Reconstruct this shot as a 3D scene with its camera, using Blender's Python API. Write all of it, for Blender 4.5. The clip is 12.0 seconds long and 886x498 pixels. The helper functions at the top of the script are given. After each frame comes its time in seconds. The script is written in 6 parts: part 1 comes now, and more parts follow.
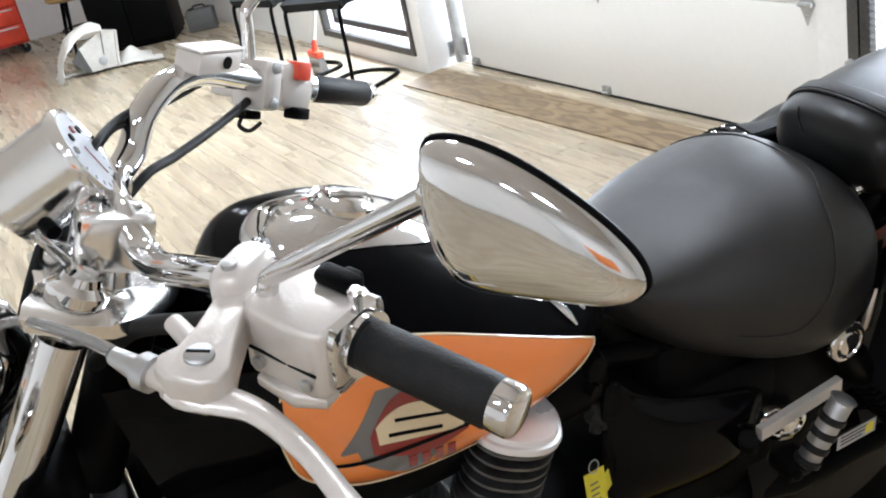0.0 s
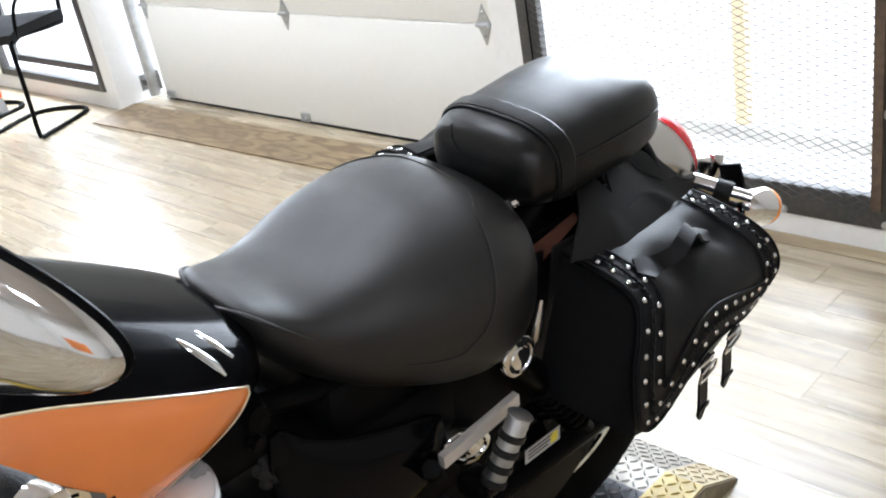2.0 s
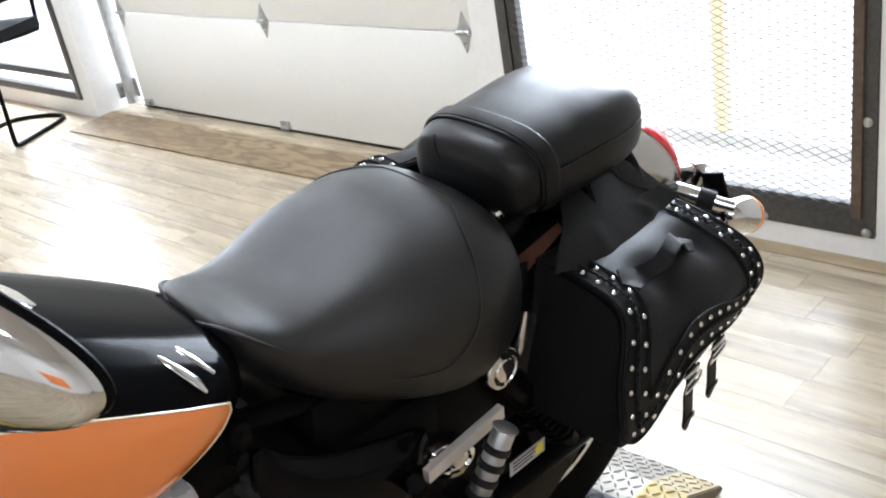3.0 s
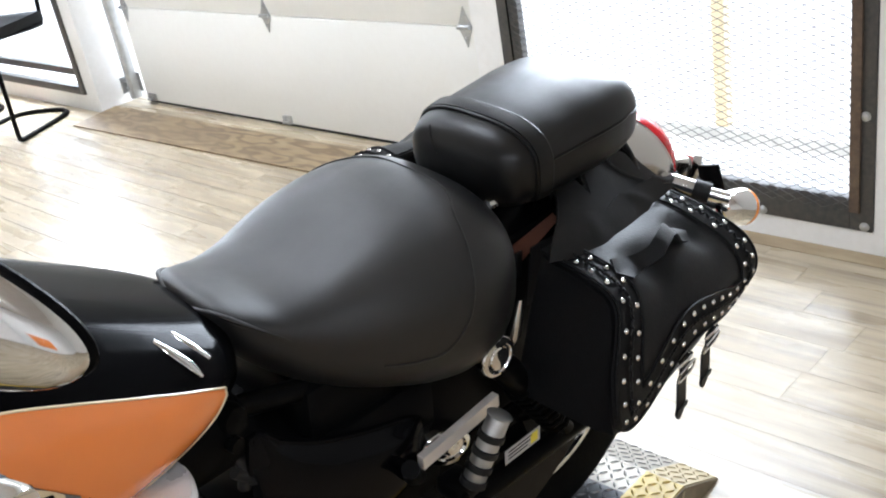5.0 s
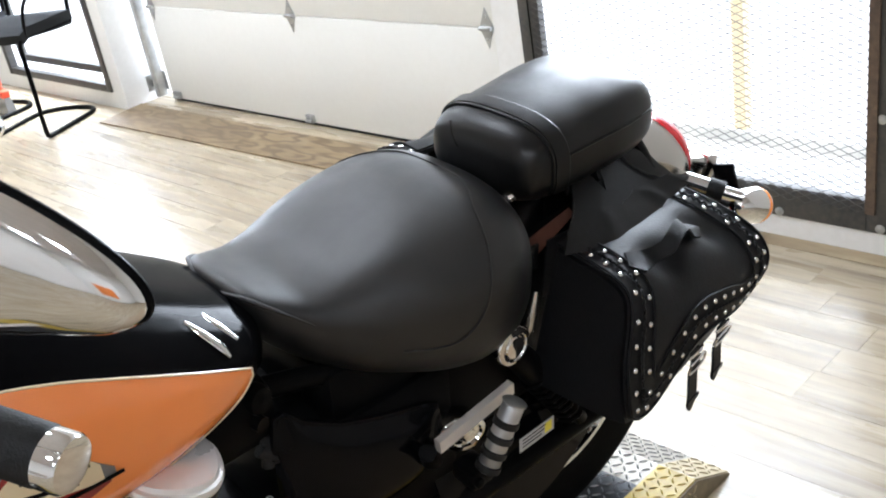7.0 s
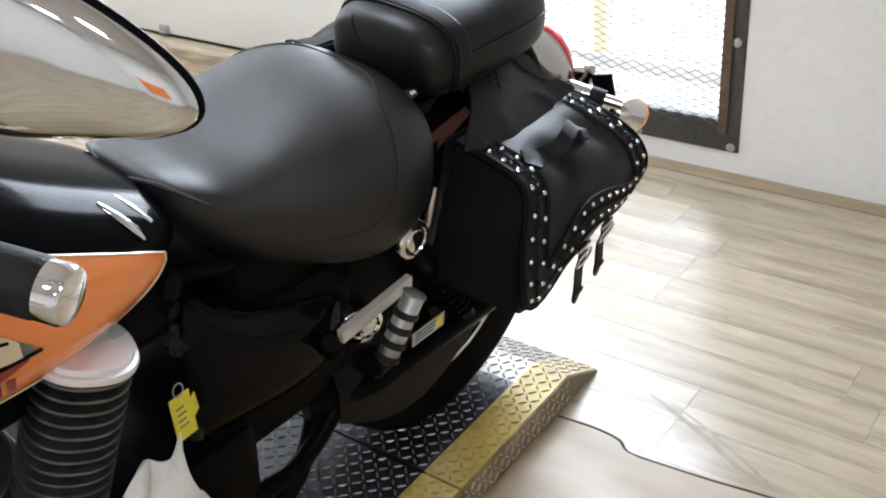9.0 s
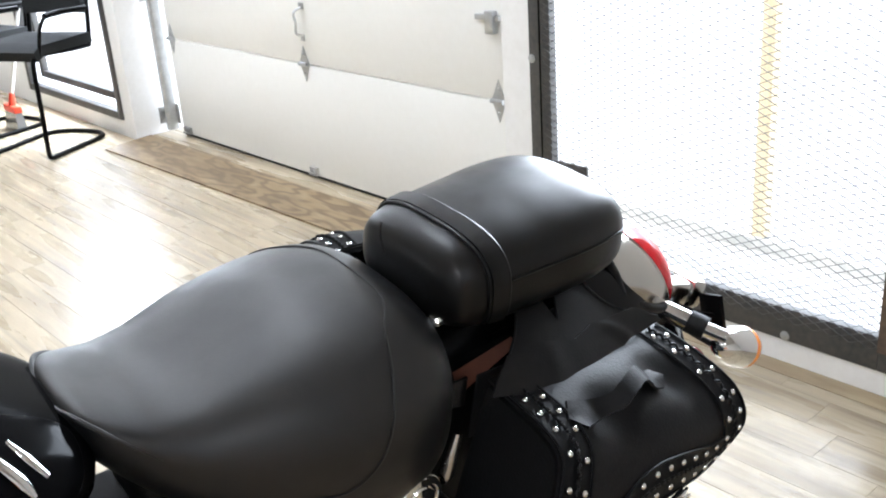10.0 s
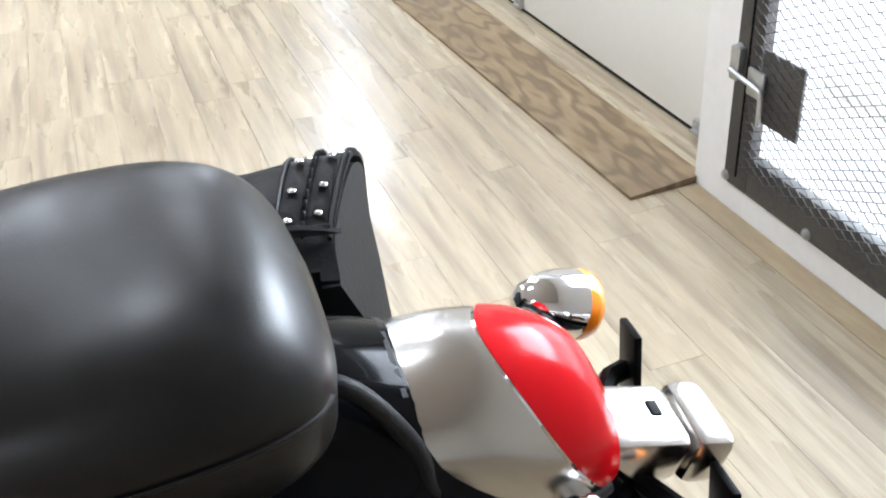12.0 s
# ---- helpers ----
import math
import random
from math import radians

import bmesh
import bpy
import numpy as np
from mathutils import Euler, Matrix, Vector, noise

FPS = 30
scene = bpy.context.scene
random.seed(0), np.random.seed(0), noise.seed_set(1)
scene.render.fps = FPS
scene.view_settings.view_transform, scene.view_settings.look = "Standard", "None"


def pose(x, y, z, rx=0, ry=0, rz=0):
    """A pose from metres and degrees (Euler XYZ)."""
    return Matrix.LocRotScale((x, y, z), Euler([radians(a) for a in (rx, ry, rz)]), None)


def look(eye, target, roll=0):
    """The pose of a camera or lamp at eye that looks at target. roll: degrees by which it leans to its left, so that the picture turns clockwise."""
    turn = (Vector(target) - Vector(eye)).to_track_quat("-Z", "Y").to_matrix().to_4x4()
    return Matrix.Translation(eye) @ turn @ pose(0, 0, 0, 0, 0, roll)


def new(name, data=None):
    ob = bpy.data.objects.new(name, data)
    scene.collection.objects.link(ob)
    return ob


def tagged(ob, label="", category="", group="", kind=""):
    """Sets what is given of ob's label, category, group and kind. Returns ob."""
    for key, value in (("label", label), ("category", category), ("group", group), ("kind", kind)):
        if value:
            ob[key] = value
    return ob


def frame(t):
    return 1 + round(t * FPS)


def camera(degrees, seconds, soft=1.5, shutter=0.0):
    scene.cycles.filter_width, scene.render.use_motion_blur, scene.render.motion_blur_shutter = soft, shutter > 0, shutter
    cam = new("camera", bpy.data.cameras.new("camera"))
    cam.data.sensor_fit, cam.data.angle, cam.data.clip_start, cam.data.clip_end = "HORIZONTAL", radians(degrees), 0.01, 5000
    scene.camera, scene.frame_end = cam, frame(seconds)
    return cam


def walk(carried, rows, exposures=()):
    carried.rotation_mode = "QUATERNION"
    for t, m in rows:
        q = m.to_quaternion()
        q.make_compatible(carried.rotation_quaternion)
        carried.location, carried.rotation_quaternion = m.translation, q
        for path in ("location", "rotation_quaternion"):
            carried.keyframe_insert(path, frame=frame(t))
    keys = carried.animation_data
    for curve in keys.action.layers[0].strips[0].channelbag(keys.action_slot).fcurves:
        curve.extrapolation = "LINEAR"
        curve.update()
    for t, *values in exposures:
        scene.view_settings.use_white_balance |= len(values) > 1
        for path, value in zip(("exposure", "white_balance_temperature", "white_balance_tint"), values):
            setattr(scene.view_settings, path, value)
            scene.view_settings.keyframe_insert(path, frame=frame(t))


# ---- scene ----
cam = camera(48.0, 12.0, soft=2.0)
PATH = [
    (0, (0.185, -0.012, 1.497), (-1.472, 0.756, 0.682), -12.4),
    (0.5, (0.201, 0.047, 1.468), (-1.326, 1.006, 0.602), -13.3),
    (1, (0.214, 0.077, 1.459), (-1.234, 1.156, 0.599), -13.3),
    (1.5, (0.203, 0.098, 1.456), (-1.187, 1.254, 0.601), -12.5),
    (2, (0.172, 0.124, 1.447), (-1.177, 1.322, 0.585), -10.6),
    (2.5, (0.162, 0.124, 1.451), (-1.17, 1.343, 0.592), -10.4),
    (3, (0.157, 0.132, 1.449), (-1.165, 1.363, 0.591), -10.3),
    (5, (0.178, 0.127, 1.443), (-1.149, 1.35, 0.581), -10.3),
    (5.5, (0.189, 0.113, 1.447), (-1.138, 1.328, 0.573), -9.9),
    (6, (0.197, 0.12, 1.443), (-1.148, 1.322, 0.578), -10.6),
    (6.5, (0.218, 0.105, 1.455), (-1.142, 1.299, 0.604), -10.9),
    (8.3, (0.19, 0.052, 1.426), (-1.113, 1.286, 0.543), -6.4),
    (8.5, (0.188, 0.036, 1.429), (-1.081, 1.293, 0.529), -6.5),
    (9, (0.175, -0.005, 1.425), (-0.91, 1.336, 0.413), -5.2),
    (9.3, (0.152, 0.015, 1.44), (-0.994, 1.357, 0.498), -4.8),
    (9.6, (0.14, 0.149, 1.408), (-1.129, 1.405, 0.506), -7.0),
    (9.8, (0.137, 0.267, 1.413), (-1.201, 1.503, 0.587), -4.5),
    (10, (0.136, 0.361, 1.424), (-1.28, 1.558, 0.675), -4.0),
    (10.1, (0.123, 0.407, 1.414), (-1.316, 1.551, 0.625), -5.9),
    (10.2, (0.101, 0.45, 1.397), (-1.336, 1.557, 0.555), -6.8),
    (10.4, (0.03, 0.537, 1.369), (-1.352, 1.663, 0.463), -4.2),
    (10.6, (-0.058, 0.625, 1.368), (-1.354, 1.83, 0.436), -0.3),
    (10.8, (-0.117, 0.695, 1.392), (-1.442, 1.905, 0.508), -0.8),
    (11, (-0.156, 0.761, 1.37), (-1.542, 1.874, 0.454), -2.8),
    (11.2, (-0.18, 0.873, 1.332), (-1.648, 1.866, 0.406), -3.3),
    (11.4, (-0.171, 0.997, 1.333), (-1.773, 1.858, 0.501), -4.0),
    (11.5, (-0.164, 1.079, 1.334), (-1.783, 1.85, 0.449), -5.5),
    (11.6, (-0.168, 1.137, 1.327), (-1.788, 1.834, 0.383), -4.8),
    (11.8, (-0.217, 1.231, 1.307), (-1.835, 1.795, 0.276), -6.2),
    (12, (-0.278, 1.329, 1.273), (-1.887, 1.864, 0.212), -3.5),
]
walk(cam, [(t, look(eye, target, roll)) for t, eye, target, roll in PATH])

# ---- world and lights ----
world = bpy.data.worlds.new("sky")
scene.world = world
world.use_nodes = True
sky = world.node_tree.nodes.new("ShaderNodeTexSky")
sky.sky_type, sky.sun_disc = "NISHITA", False
sky.sun_elevation, sky.sun_rotation = radians(38), radians(20)
world.node_tree.links.new(sky.outputs[0], world.node_tree.nodes["Background"].inputs[0])
world.node_tree.nodes["Background"].inputs[1].default_value = 0.15
scene.view_settings.exposure = 0.42
scene.view_settings.use_white_balance = True
scene.view_settings.white_balance_temperature = 5850


def area(name, place, target, size_x, size_y, watts, colour):
    data = bpy.data.lights.new(name, "AREA")
    data.shape, data.size, data.size_y, data.energy, data.color = "RECTANGLE", size_x, size_y, watts, colour
    ob = new(name, data)
    ob.matrix_world = look(place, target)
    return ob


# sun along the outside wall, and daylight through the gate and the window
sun_data = bpy.data.lights.new("sun", "SUN")
sun_data.energy, sun_data.angle, sun_data.color = 5.0, radians(0.6), (1.0, 0.97, 0.92)
sun = new("sun", sun_data)
sun.matrix_world = look((0, 0, 0), (0.83, 0.06, -0.62))
area("gate_daylight", (-1.45, 2.90, 1.70), (-1.45, 0.0, 0.5), 1.15, 0.75, 84, (0.93, 0.97, 1.0))
area("window_daylight", (-6.0, 2.90, 1.55), (-6.0, 0.0, 0.5), 1.3, 0.95, 165, (0.93, 0.97, 1.0))

# ---- materials ----
def material(name, colour, rough=0.5, metal=0.0, grain=0.0, scale=30.0, second=None, stain=0.0, stain_scale=3.0, bump=0.0, bump_scale=200.0,
             coat=0.0, stretch=(1, 1, 1), rough_vary=0.0, random_tone=0.0, transmission=0.0, ior=1.5):
    """A principled surface: base colour with fine grain, broad stains, fine relief and uneven gloss."""
    m = bpy.data.materials.new(name)
    m.use_nodes = True
    nt = m.node_tree
    b = nt.nodes["Principled BSDF"]
    b.inputs["Roughness"].default_value, b.inputs["Metallic"].default_value = rough, metal
    b.inputs["Coat Weight"].default_value, b.inputs["Coat Roughness"].default_value = coat, 0.04
    b.inputs["Transmission Weight"].default_value, b.inputs["IOR"].default_value = transmission, ior
    col = (*colour, 1)
    b.inputs["Base Color"].default_value = col
    tc = nt.nodes.new("ShaderNodeTexCoord")
    mp = nt.nodes.new("ShaderNodeMapping")
    mp.inputs["Scale"].default_value = stretch
    nt.links.new(tc.outputs["Object"], mp.inputs[0])

    def noise_node(sc, detail=4.0):
        n = nt.nodes.new("ShaderNodeTexNoise")
        n.inputs["Scale"].default_value, n.inputs["Detail"].default_value = sc, detail
        nt.links.new(mp.outputs[0], n.inputs["Vector"])
        return n

    def mix(fac, a, c):
        x = nt.nodes.new("ShaderNodeMix")
        x.data_type = "RGBA"
        for sock, v in ((x.inputs[0], fac), (x.inputs[6], a), (x.inputs[7], c)):
            if isinstance(v, bpy.types.NodeSocket):
                nt.links.new(v, sock)
            else:
                sock.default_value = v
        return x.outputs[2]

    def span(out, low, high):
        r = nt.nodes.new("ShaderNodeMapRange")
        r.inputs[1].default_value, r.inputs[2].default_value = 0.35, 0.65
        r.inputs[3].default_value, r.inputs[4].default_value = low, high
        nt.links.new(out, r.inputs[0])
        return r.outputs[0]
    out = None
    other = (*(second or [c * 0.6 for c in colour]), 1)
    if grain:
        out = mix(span(noise_node(scale).outputs[0], 0.0, grain), col, other)
    if stain:
        out = mix(span(noise_node(stain_scale, 6.0).outputs[0], 0.0, stain), out or col, other)
    if random_tone:
        oi = nt.nodes.new("ShaderNodeObjectInfo")
        hs = nt.nodes.new("ShaderNodeHueSaturation")
        r = nt.nodes.new("ShaderNodeMapRange")
        r.inputs[3].default_value, r.inputs[4].default_value = 1 - random_tone, 1 + random_tone
        nt.links.new(oi.outputs["Random"], r.inputs[0])
        nt.links.new(r.outputs[0], hs.inputs["Value"])
        if out:
            nt.links.new(out, hs.inputs["Color"])
        else:
            hs.inputs["Color"].default_value = col
        out = hs.outputs[0]
    if out:
        nt.links.new(out, b.inputs["Base Color"])
    if rough_vary:
        nt.links.new(span(noise_node(scale * 0.4).outputs[0], max(0.02, rough - rough_vary), rough + rough_vary), b.inputs["Roughness"])
    if bump:
        bn = nt.nodes.new("ShaderNodeBump")
        bn.inputs["Strength"].default_value, bn.inputs["Distance"].default_value = bump, 0.002
        nt.links.new(noise_node(bump_scale, 3.0).outputs[0], bn.inputs["Height"])
        nt.links.new(bn.outputs[0], b.inputs["Normal"])
    return m


def glow(name, colour, strength):
    m = bpy.data.materials.new(name)
    m.use_nodes = True
    b = m.node_tree.nodes["Principled BSDF"]
    b.inputs["Base Color"].default_value = (*colour, 1)
    b.inputs["Emission Color"].default_value, b.inputs["Emission Strength"].default_value = (*colour, 1), strength
    return m


LEATHER = material("seat_vinyl", (0.004, 0.004, 0.0042), 0.47, grain=0.4, scale=70, stain=0.5, stain_scale=9, second=(0.0075, 0.0072, 0.0072), bump=0.10, bump_scale=500, rough_vary=0.03)
LEATHER.node_tree.nodes["Principled BSDF"].inputs["Specular IOR Level"].default_value = 0.60
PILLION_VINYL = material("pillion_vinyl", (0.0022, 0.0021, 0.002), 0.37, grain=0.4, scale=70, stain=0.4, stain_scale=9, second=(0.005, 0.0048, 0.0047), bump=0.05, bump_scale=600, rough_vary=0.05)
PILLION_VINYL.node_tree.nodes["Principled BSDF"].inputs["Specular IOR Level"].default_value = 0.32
BAG_LEATHER = material("bag_leather", (0.006, 0.006, 0.0065), 0.47, grain=0.4, scale=90, second=(0.010, 0.0098, 0.0098), bump=0.22, bump_scale=260, rough_vary=0.0)
YOKE_LEATHER = material("yoke_leather", (0.0045, 0.0045, 0.0047), 0.6, grain=0.4, scale=80, second=(0.010, 0.0098, 0.0096), bump=0.12, bump_scale=300)
CHROME = material("chrome", (0.74, 0.735, 0.73), 0.06, 1.0, rough_vary=0.02, scale=40)
# chrome with a darker grey-tan reflection put into its base colour
TAN_REFLECT_CHROME = material("tan_reflection_chrome", (0.52, 0.505, 0.48), 0.20, 1.0, grain=0.3, scale=25, second=(0.46, 0.445, 0.42), rough_vary=0.05)
SATIN = material("satin_chrome", (0.86, 0.86, 0.85), 0.17, 1.0, grain=0.2, scale=30, second=(0.8, 0.8, 0.79), rough_vary=0.04)
PLATE_SIDE = material("worn_lift_side", (0.30, 0.25, 0.16), 0.5, 0.2, grain=0.7, scale=40, second=(0.14, 0.11, 0.07), stain=0.6, stain_scale=9)
ALLOY = material("cast_alloy", (0.70, 0.655, 0.61), 0.36, 0.35, grain=0.3, scale=60, second=(0.62, 0.575, 0.53), bump=0.1, bump_scale=300)
# head cover's chrome: the ceiling's white reflection is put into its pale colour
ALLOY_WHITE_REFLECT = material("white_reflection_alloy", (0.88, 0.875, 0.87), 0.30, 0.4, grain=0.2, scale=40, second=(0.78, 0.77, 0.76), rough_vary=0.05)
STEEL = material("galvanised_steel", (0.55, 0.56, 0.56), 0.4, 0.9, grain=0.6, scale=25, second=(0.38, 0.39, 0.4), rough_vary=0.08)
BLACK_PAINT = material("black_gloss_paint", (0.0025, 0.0025, 0.003), 0.12, coat=1.0, grain=0.2, scale=15, second=(0.004, 0.004, 0.0045))
TANK_PAINT = material("tank_black_paint", (0.003, 0.003, 0.0034), 0.14, coat=1.0, grain=0.2, scale=15, second=(0.0045, 0.0045, 0.005))
BLACK_METAL = material("black_enamel", (0.0028, 0.0028, 0.003), 0.32, grain=0.5, scale=40, second=(0.006, 0.0055, 0.005), bump=0.1, bump_scale=200)
BLACK_PLASTIC = material("black_plastic", (0.0035, 0.0035, 0.0037), 0.4, grain=0.3, scale=60, bump=0.15, bump_scale=500)
TYRE = material("tyre_rubber", (0.004, 0.004, 0.0042), 0.7, grain=0.4, scale=60, second=(0.007, 0.007, 0.007), bump=0.3, bump_scale=200)
RUBBER = material("rubber", (0.010, 0.010, 0.0103), 0.55, grain=0.4, scale=80, second=(0.022, 0.0215, 0.021), bump=0.3, bump_scale=350)
ORANGE = material("orange_gloss_paint", (0.92, 0.27, 0.055), 0.2, coat=1.0, grain=0.15, scale=20, second=(0.80, 0.21, 0.045))
CREAM = material("cream_pinstripe", (0.75, 0.62, 0.40), 0.3, coat=0.5)
AMBER = material("amber_plastic", (0.95, 0.28, 0.01), 0.2, coat=0.6, grain=0.2, scale=80, second=(0.8, 0.2, 0.01))
RED_LENS = material("red_plastic", (0.47, 0.004, 0.008), 0.16, coat=0.0, grain=0.3, scale=30, second=(0.5, 0.008, 0.01))
RED_PLASTIC = material("red_matt_plastic", (0.75, 0.07, 0.03), 0.4, grain=0.2)
YELLOW_CARD = material("yellow_card", (0.80, 0.70, 0.04), 0.6, grain=0.2, scale=60)
WHITE_WALL = material("white_wall_paint", (0.88, 0.875, 0.86), 0.6, grain=0.15, scale=40, stain=0.15, stain_scale=1.7, second=(0.68, 0.66, 0.61), bump=0.15, bump_scale=60)
DOOR_PAINT = material("cream_door_paint", (0.88, 0.87, 0.825), 0.42, grain=0.2, scale=30, stain=0.2, stain_scale=1.2, second=(0.81, 0.795, 0.74), bump=0.12, bump_scale=90)
CEILING = material("ceiling_paint", (0.76, 0.72, 0.69), 0.8, grain=0.2, scale=20, stain=0.2)
GATE_PAINT = material("dark_grey_steel", (0.055, 0.058, 0.06), 0.5, 0.3, grain=0.6, scale=60, stain=0.5, stain_scale=7, second=(0.11, 0.10, 0.09), bump=0.15)
RUST = material("rusty_steel", (0.16, 0.11, 0.07), 0.7, 0.2, grain=0.7, scale=50, second=(0.07, 0.05, 0.04), stain=0.5, stain_scale=12)
WOOD_FLOOR = material("wood_plank", (0.49, 0.42, 0.30), 0.29, grain=0.35, scale=9, second=(0.38, 0.305, 0.205), stain=0.55, stain_scale=3.2, stretch=(0.45, 3.2, 3.2), random_tone=0.04, rough_vary=0.08, bump=0.08, bump_scale=60)
PLYWOOD = material("plywood", (0.36, 0.275, 0.165), 0.55, grain=0.9, scale=9, second=(0.27, 0.19, 0.10), stain=0.6, stain_scale=3, stretch=(0.6, 4.0, 4.0), bump=0.15, bump_scale=60)
JOINT_DARK = material("open_joint", (0.05, 0.038, 0.024), 0.8, grain=0.4)
JOINT = material("dark_joint", (0.30, 0.245, 0.165), 0.8, grain=0.4)
PLATE_BLACK = material("worn_black_tread", (0.013, 0.014, 0.016), 0.36, 0.4, grain=0.7, scale=45, second=(0.05, 0.05, 0.054), stain=0.4, stain_scale=5)
PLATE_YELLOW = material("worn_yellow_tread", (0.62, 0.45, 0.06), 0.45, grain=0.7, scale=40, second=(0.40, 0.28, 0.06), stain=0.6, stain_scale=7)
PLATE_TAN = material("bare_tan_tread", (0.52, 0.44, 0.27), 0.5, grain=0.6, scale=40, second=(0.38, 0.30, 0.17), stain=0.5, stain_scale=9)
PLATE_BARE_GLARE = material("bare_glare_tread", (0.34, 0.31, 0.26), 0.42, 0.4, grain=0.6, scale=40, second=(0.2, 0.18, 0.15), stain=0.5)
# worn lugs, their steel lightened so that glints are in the colour
LUG_WORN_GLINT = material("worn_glint_steel", (0.30, 0.305, 0.315), 0.28, 0.85, grain=0.6, scale=50, second=(0.05, 0.05, 0.055))
LUG_BARE = material("bare_lug_steel", (0.42, 0.42, 0.42), 0.35, 0.8, grain=0.5, scale=60)
CLOTH = material("white_cloth", (0.80, 0.78, 0.73), 0.9, grain=0.4, scale=90, second=(0.66, 0.63, 0.56), bump=0.5, bump_scale=300)
CHAIR_FABRIC = material("chair_fabric", (0.014, 0.0145, 0.015), 0.9, grain=0.5, scale=180, second=(0.025, 0.026, 0.027), bump=0.4, bump_scale=500)
GREY_PLASTIC = material("grey_plastic", (0.52, 0.50, 0.45), 0.5, grain=0.3, scale=30)
DARK_GREY = material("dark_grey_plastic", (0.11, 0.11, 0.11), 0.5, grain=0.4)
CONCRETE = material("pale_concrete", (0.62, 0.60, 0.56), 0.8, grain=0.5, scale=20, stain=0.4, bump=0.3)
TIMBER = material("pale_timber", (0.78, 0.62, 0.38), 0.6, grain=0.5, scale=20, stretch=(5, 5, 0.5))
GLASS = material("clear_glass", (1, 1, 1), 0.0, transmission=1.0)
DIAL = material("dial_face", (0.46, 0.47, 0.49), 0.25, grain=0.2)
DARK_RED = material("dark_red_paint", (0.25, 0.015, 0.012), 0.25, coat=0.8)
GREY_PAINT = material("grey_paint", (0.16, 0.155, 0.15), 0.25, coat=0.8)
RAW_LEATHER = material("raw_brown_leather", (0.10, 0.034, 0.018), 0.6, grain=0.5, scale=60)
SKY_WHITE = glow("bright_sky", (0.97, 0.99, 1.0), 6.2)
LAMP_WHITE = glow("lamp_diffuser", (0.97, 0.985, 1.0), 56.0)


# matt blacks throw back little of the room
for m, level, coat in ((BAG_LEATHER, 0.17, 0), (BLACK_METAL, 0.04, 0), (BLACK_PLASTIC, 0.04, 0), (RUBBER, 0.2, 0), (BLACK_PAINT, 0.06, 0.06), (YOKE_LEATHER, 0.25, 0), (TYRE, 0.03, 0), (TANK_PAINT, 0.02, 0.02), (CHAIR_FABRIC, 0.2, 0), (RED_LENS, 0.14, 0)):
    p = m.node_tree.nodes["Principled BSDF"]
    p.inputs["Specular IOR Level"].default_value = level
    p.inputs["Coat Weight"].default_value = coat


def add_layer(m, dark, stretch, scale, detail, low, high, amount, contour=0.0):
    """Another tone over the base colour: long streaks, or the contour figure of peeled veneer."""
    nt = m.node_tree
    b = nt.nodes["Principled BSDF"]
    old = b.inputs["Base Color"].links[0].from_socket
    tc, oi, mul, mp, n, r, mx = [nt.nodes.new("ShaderNode" + k) for k in ("TexCoord", "ObjectInfo", "VectorMath", "Mapping", "TexNoise", "MapRange", "Mix")]
    mul.operation = "MULTIPLY_ADD"
    mul.inputs[0].default_value = (37.0, 11.0, 5.0)
    nt.links.new(oi.outputs["Random"], mul.inputs[1])
    nt.links.new(tc.outputs["Object"], mul.inputs[2])
    mp.inputs["Scale"].default_value = stretch
    n.inputs["Scale"].default_value, n.inputs["Detail"].default_value = scale, detail
    r.inputs[1].default_value, r.inputs[2].default_value, r.inputs[4].default_value = low, high, amount
    mx.data_type = "RGBA"
    mx.inputs[7].default_value = (*dark, 1)
    nt.links.new(mul.outputs[0], mp.inputs[0])
    nt.links.new(mp.outputs[0], n.inputs["Vector"])
    fac = n.outputs[0]
    if contour:
        k, w = nt.nodes.new("ShaderNodeMath"), nt.nodes.new("ShaderNodeMath")
        k.operation, w.operation = "MULTIPLY", "PINGPONG"
        k.inputs[1].default_value, w.inputs[1].default_value = contour, 1.0
        nt.links.new(fac, k.inputs[0])
        nt.links.new(k.outputs[0], w.inputs[0])
        fac = w.outputs[0]
    nt.links.new(fac, r.inputs[0])
    nt.links.new(r.outputs[0], mx.inputs[0])
    nt.links.new(old, mx.inputs[6])
    nt.links.new(mx.outputs[2], b.inputs["Base Color"])


add_layer(PLYWOOD, (0.13, 0.085, 0.045), (1.3, 4.5, 1.0), 2.0, 2.0, 0.30, 0.85, 0.75, contour=12.0)
add_layer(PLYWOOD, (0.16, 0.11, 0.065), (1.5, 3.0, 1.0), 2.2, 2.0, 0.45, 0.65, 0.5)
add_layer(WOOD_FLOOR, (0.22, 0.175, 0.125), (0.9, 16.0, 1.0), 1.8, 5.0, 0.46, 0.68, 0.75)
add_layer(WOOD_FLOOR, (0.60, 0.52, 0.37), (0.7, 9.0, 1.0), 2.3, 4.0, 0.52, 0.72, 0.5)
add_layer(WOOD_FLOOR, (0.30, 0.22, 0.13), (6.0, 90.0, 1.0), 2.0, 3.0, 0.50, 0.75, 0.35)

# ---- mesh tools ----
def mesh(name, verts, faces, mat, smooth=40):
    me = bpy.data.meshes.new(name)
    me.from_pydata([tuple(v) for v in verts], [], faces)
    me.materials.append(mat)
    me.update()
    if smooth:
        me.polygons.foreach_set("use_smooth", [True] * len(me.polygons))
        me.set_sharp_from_angle(angle=radians(smooth))
    return me


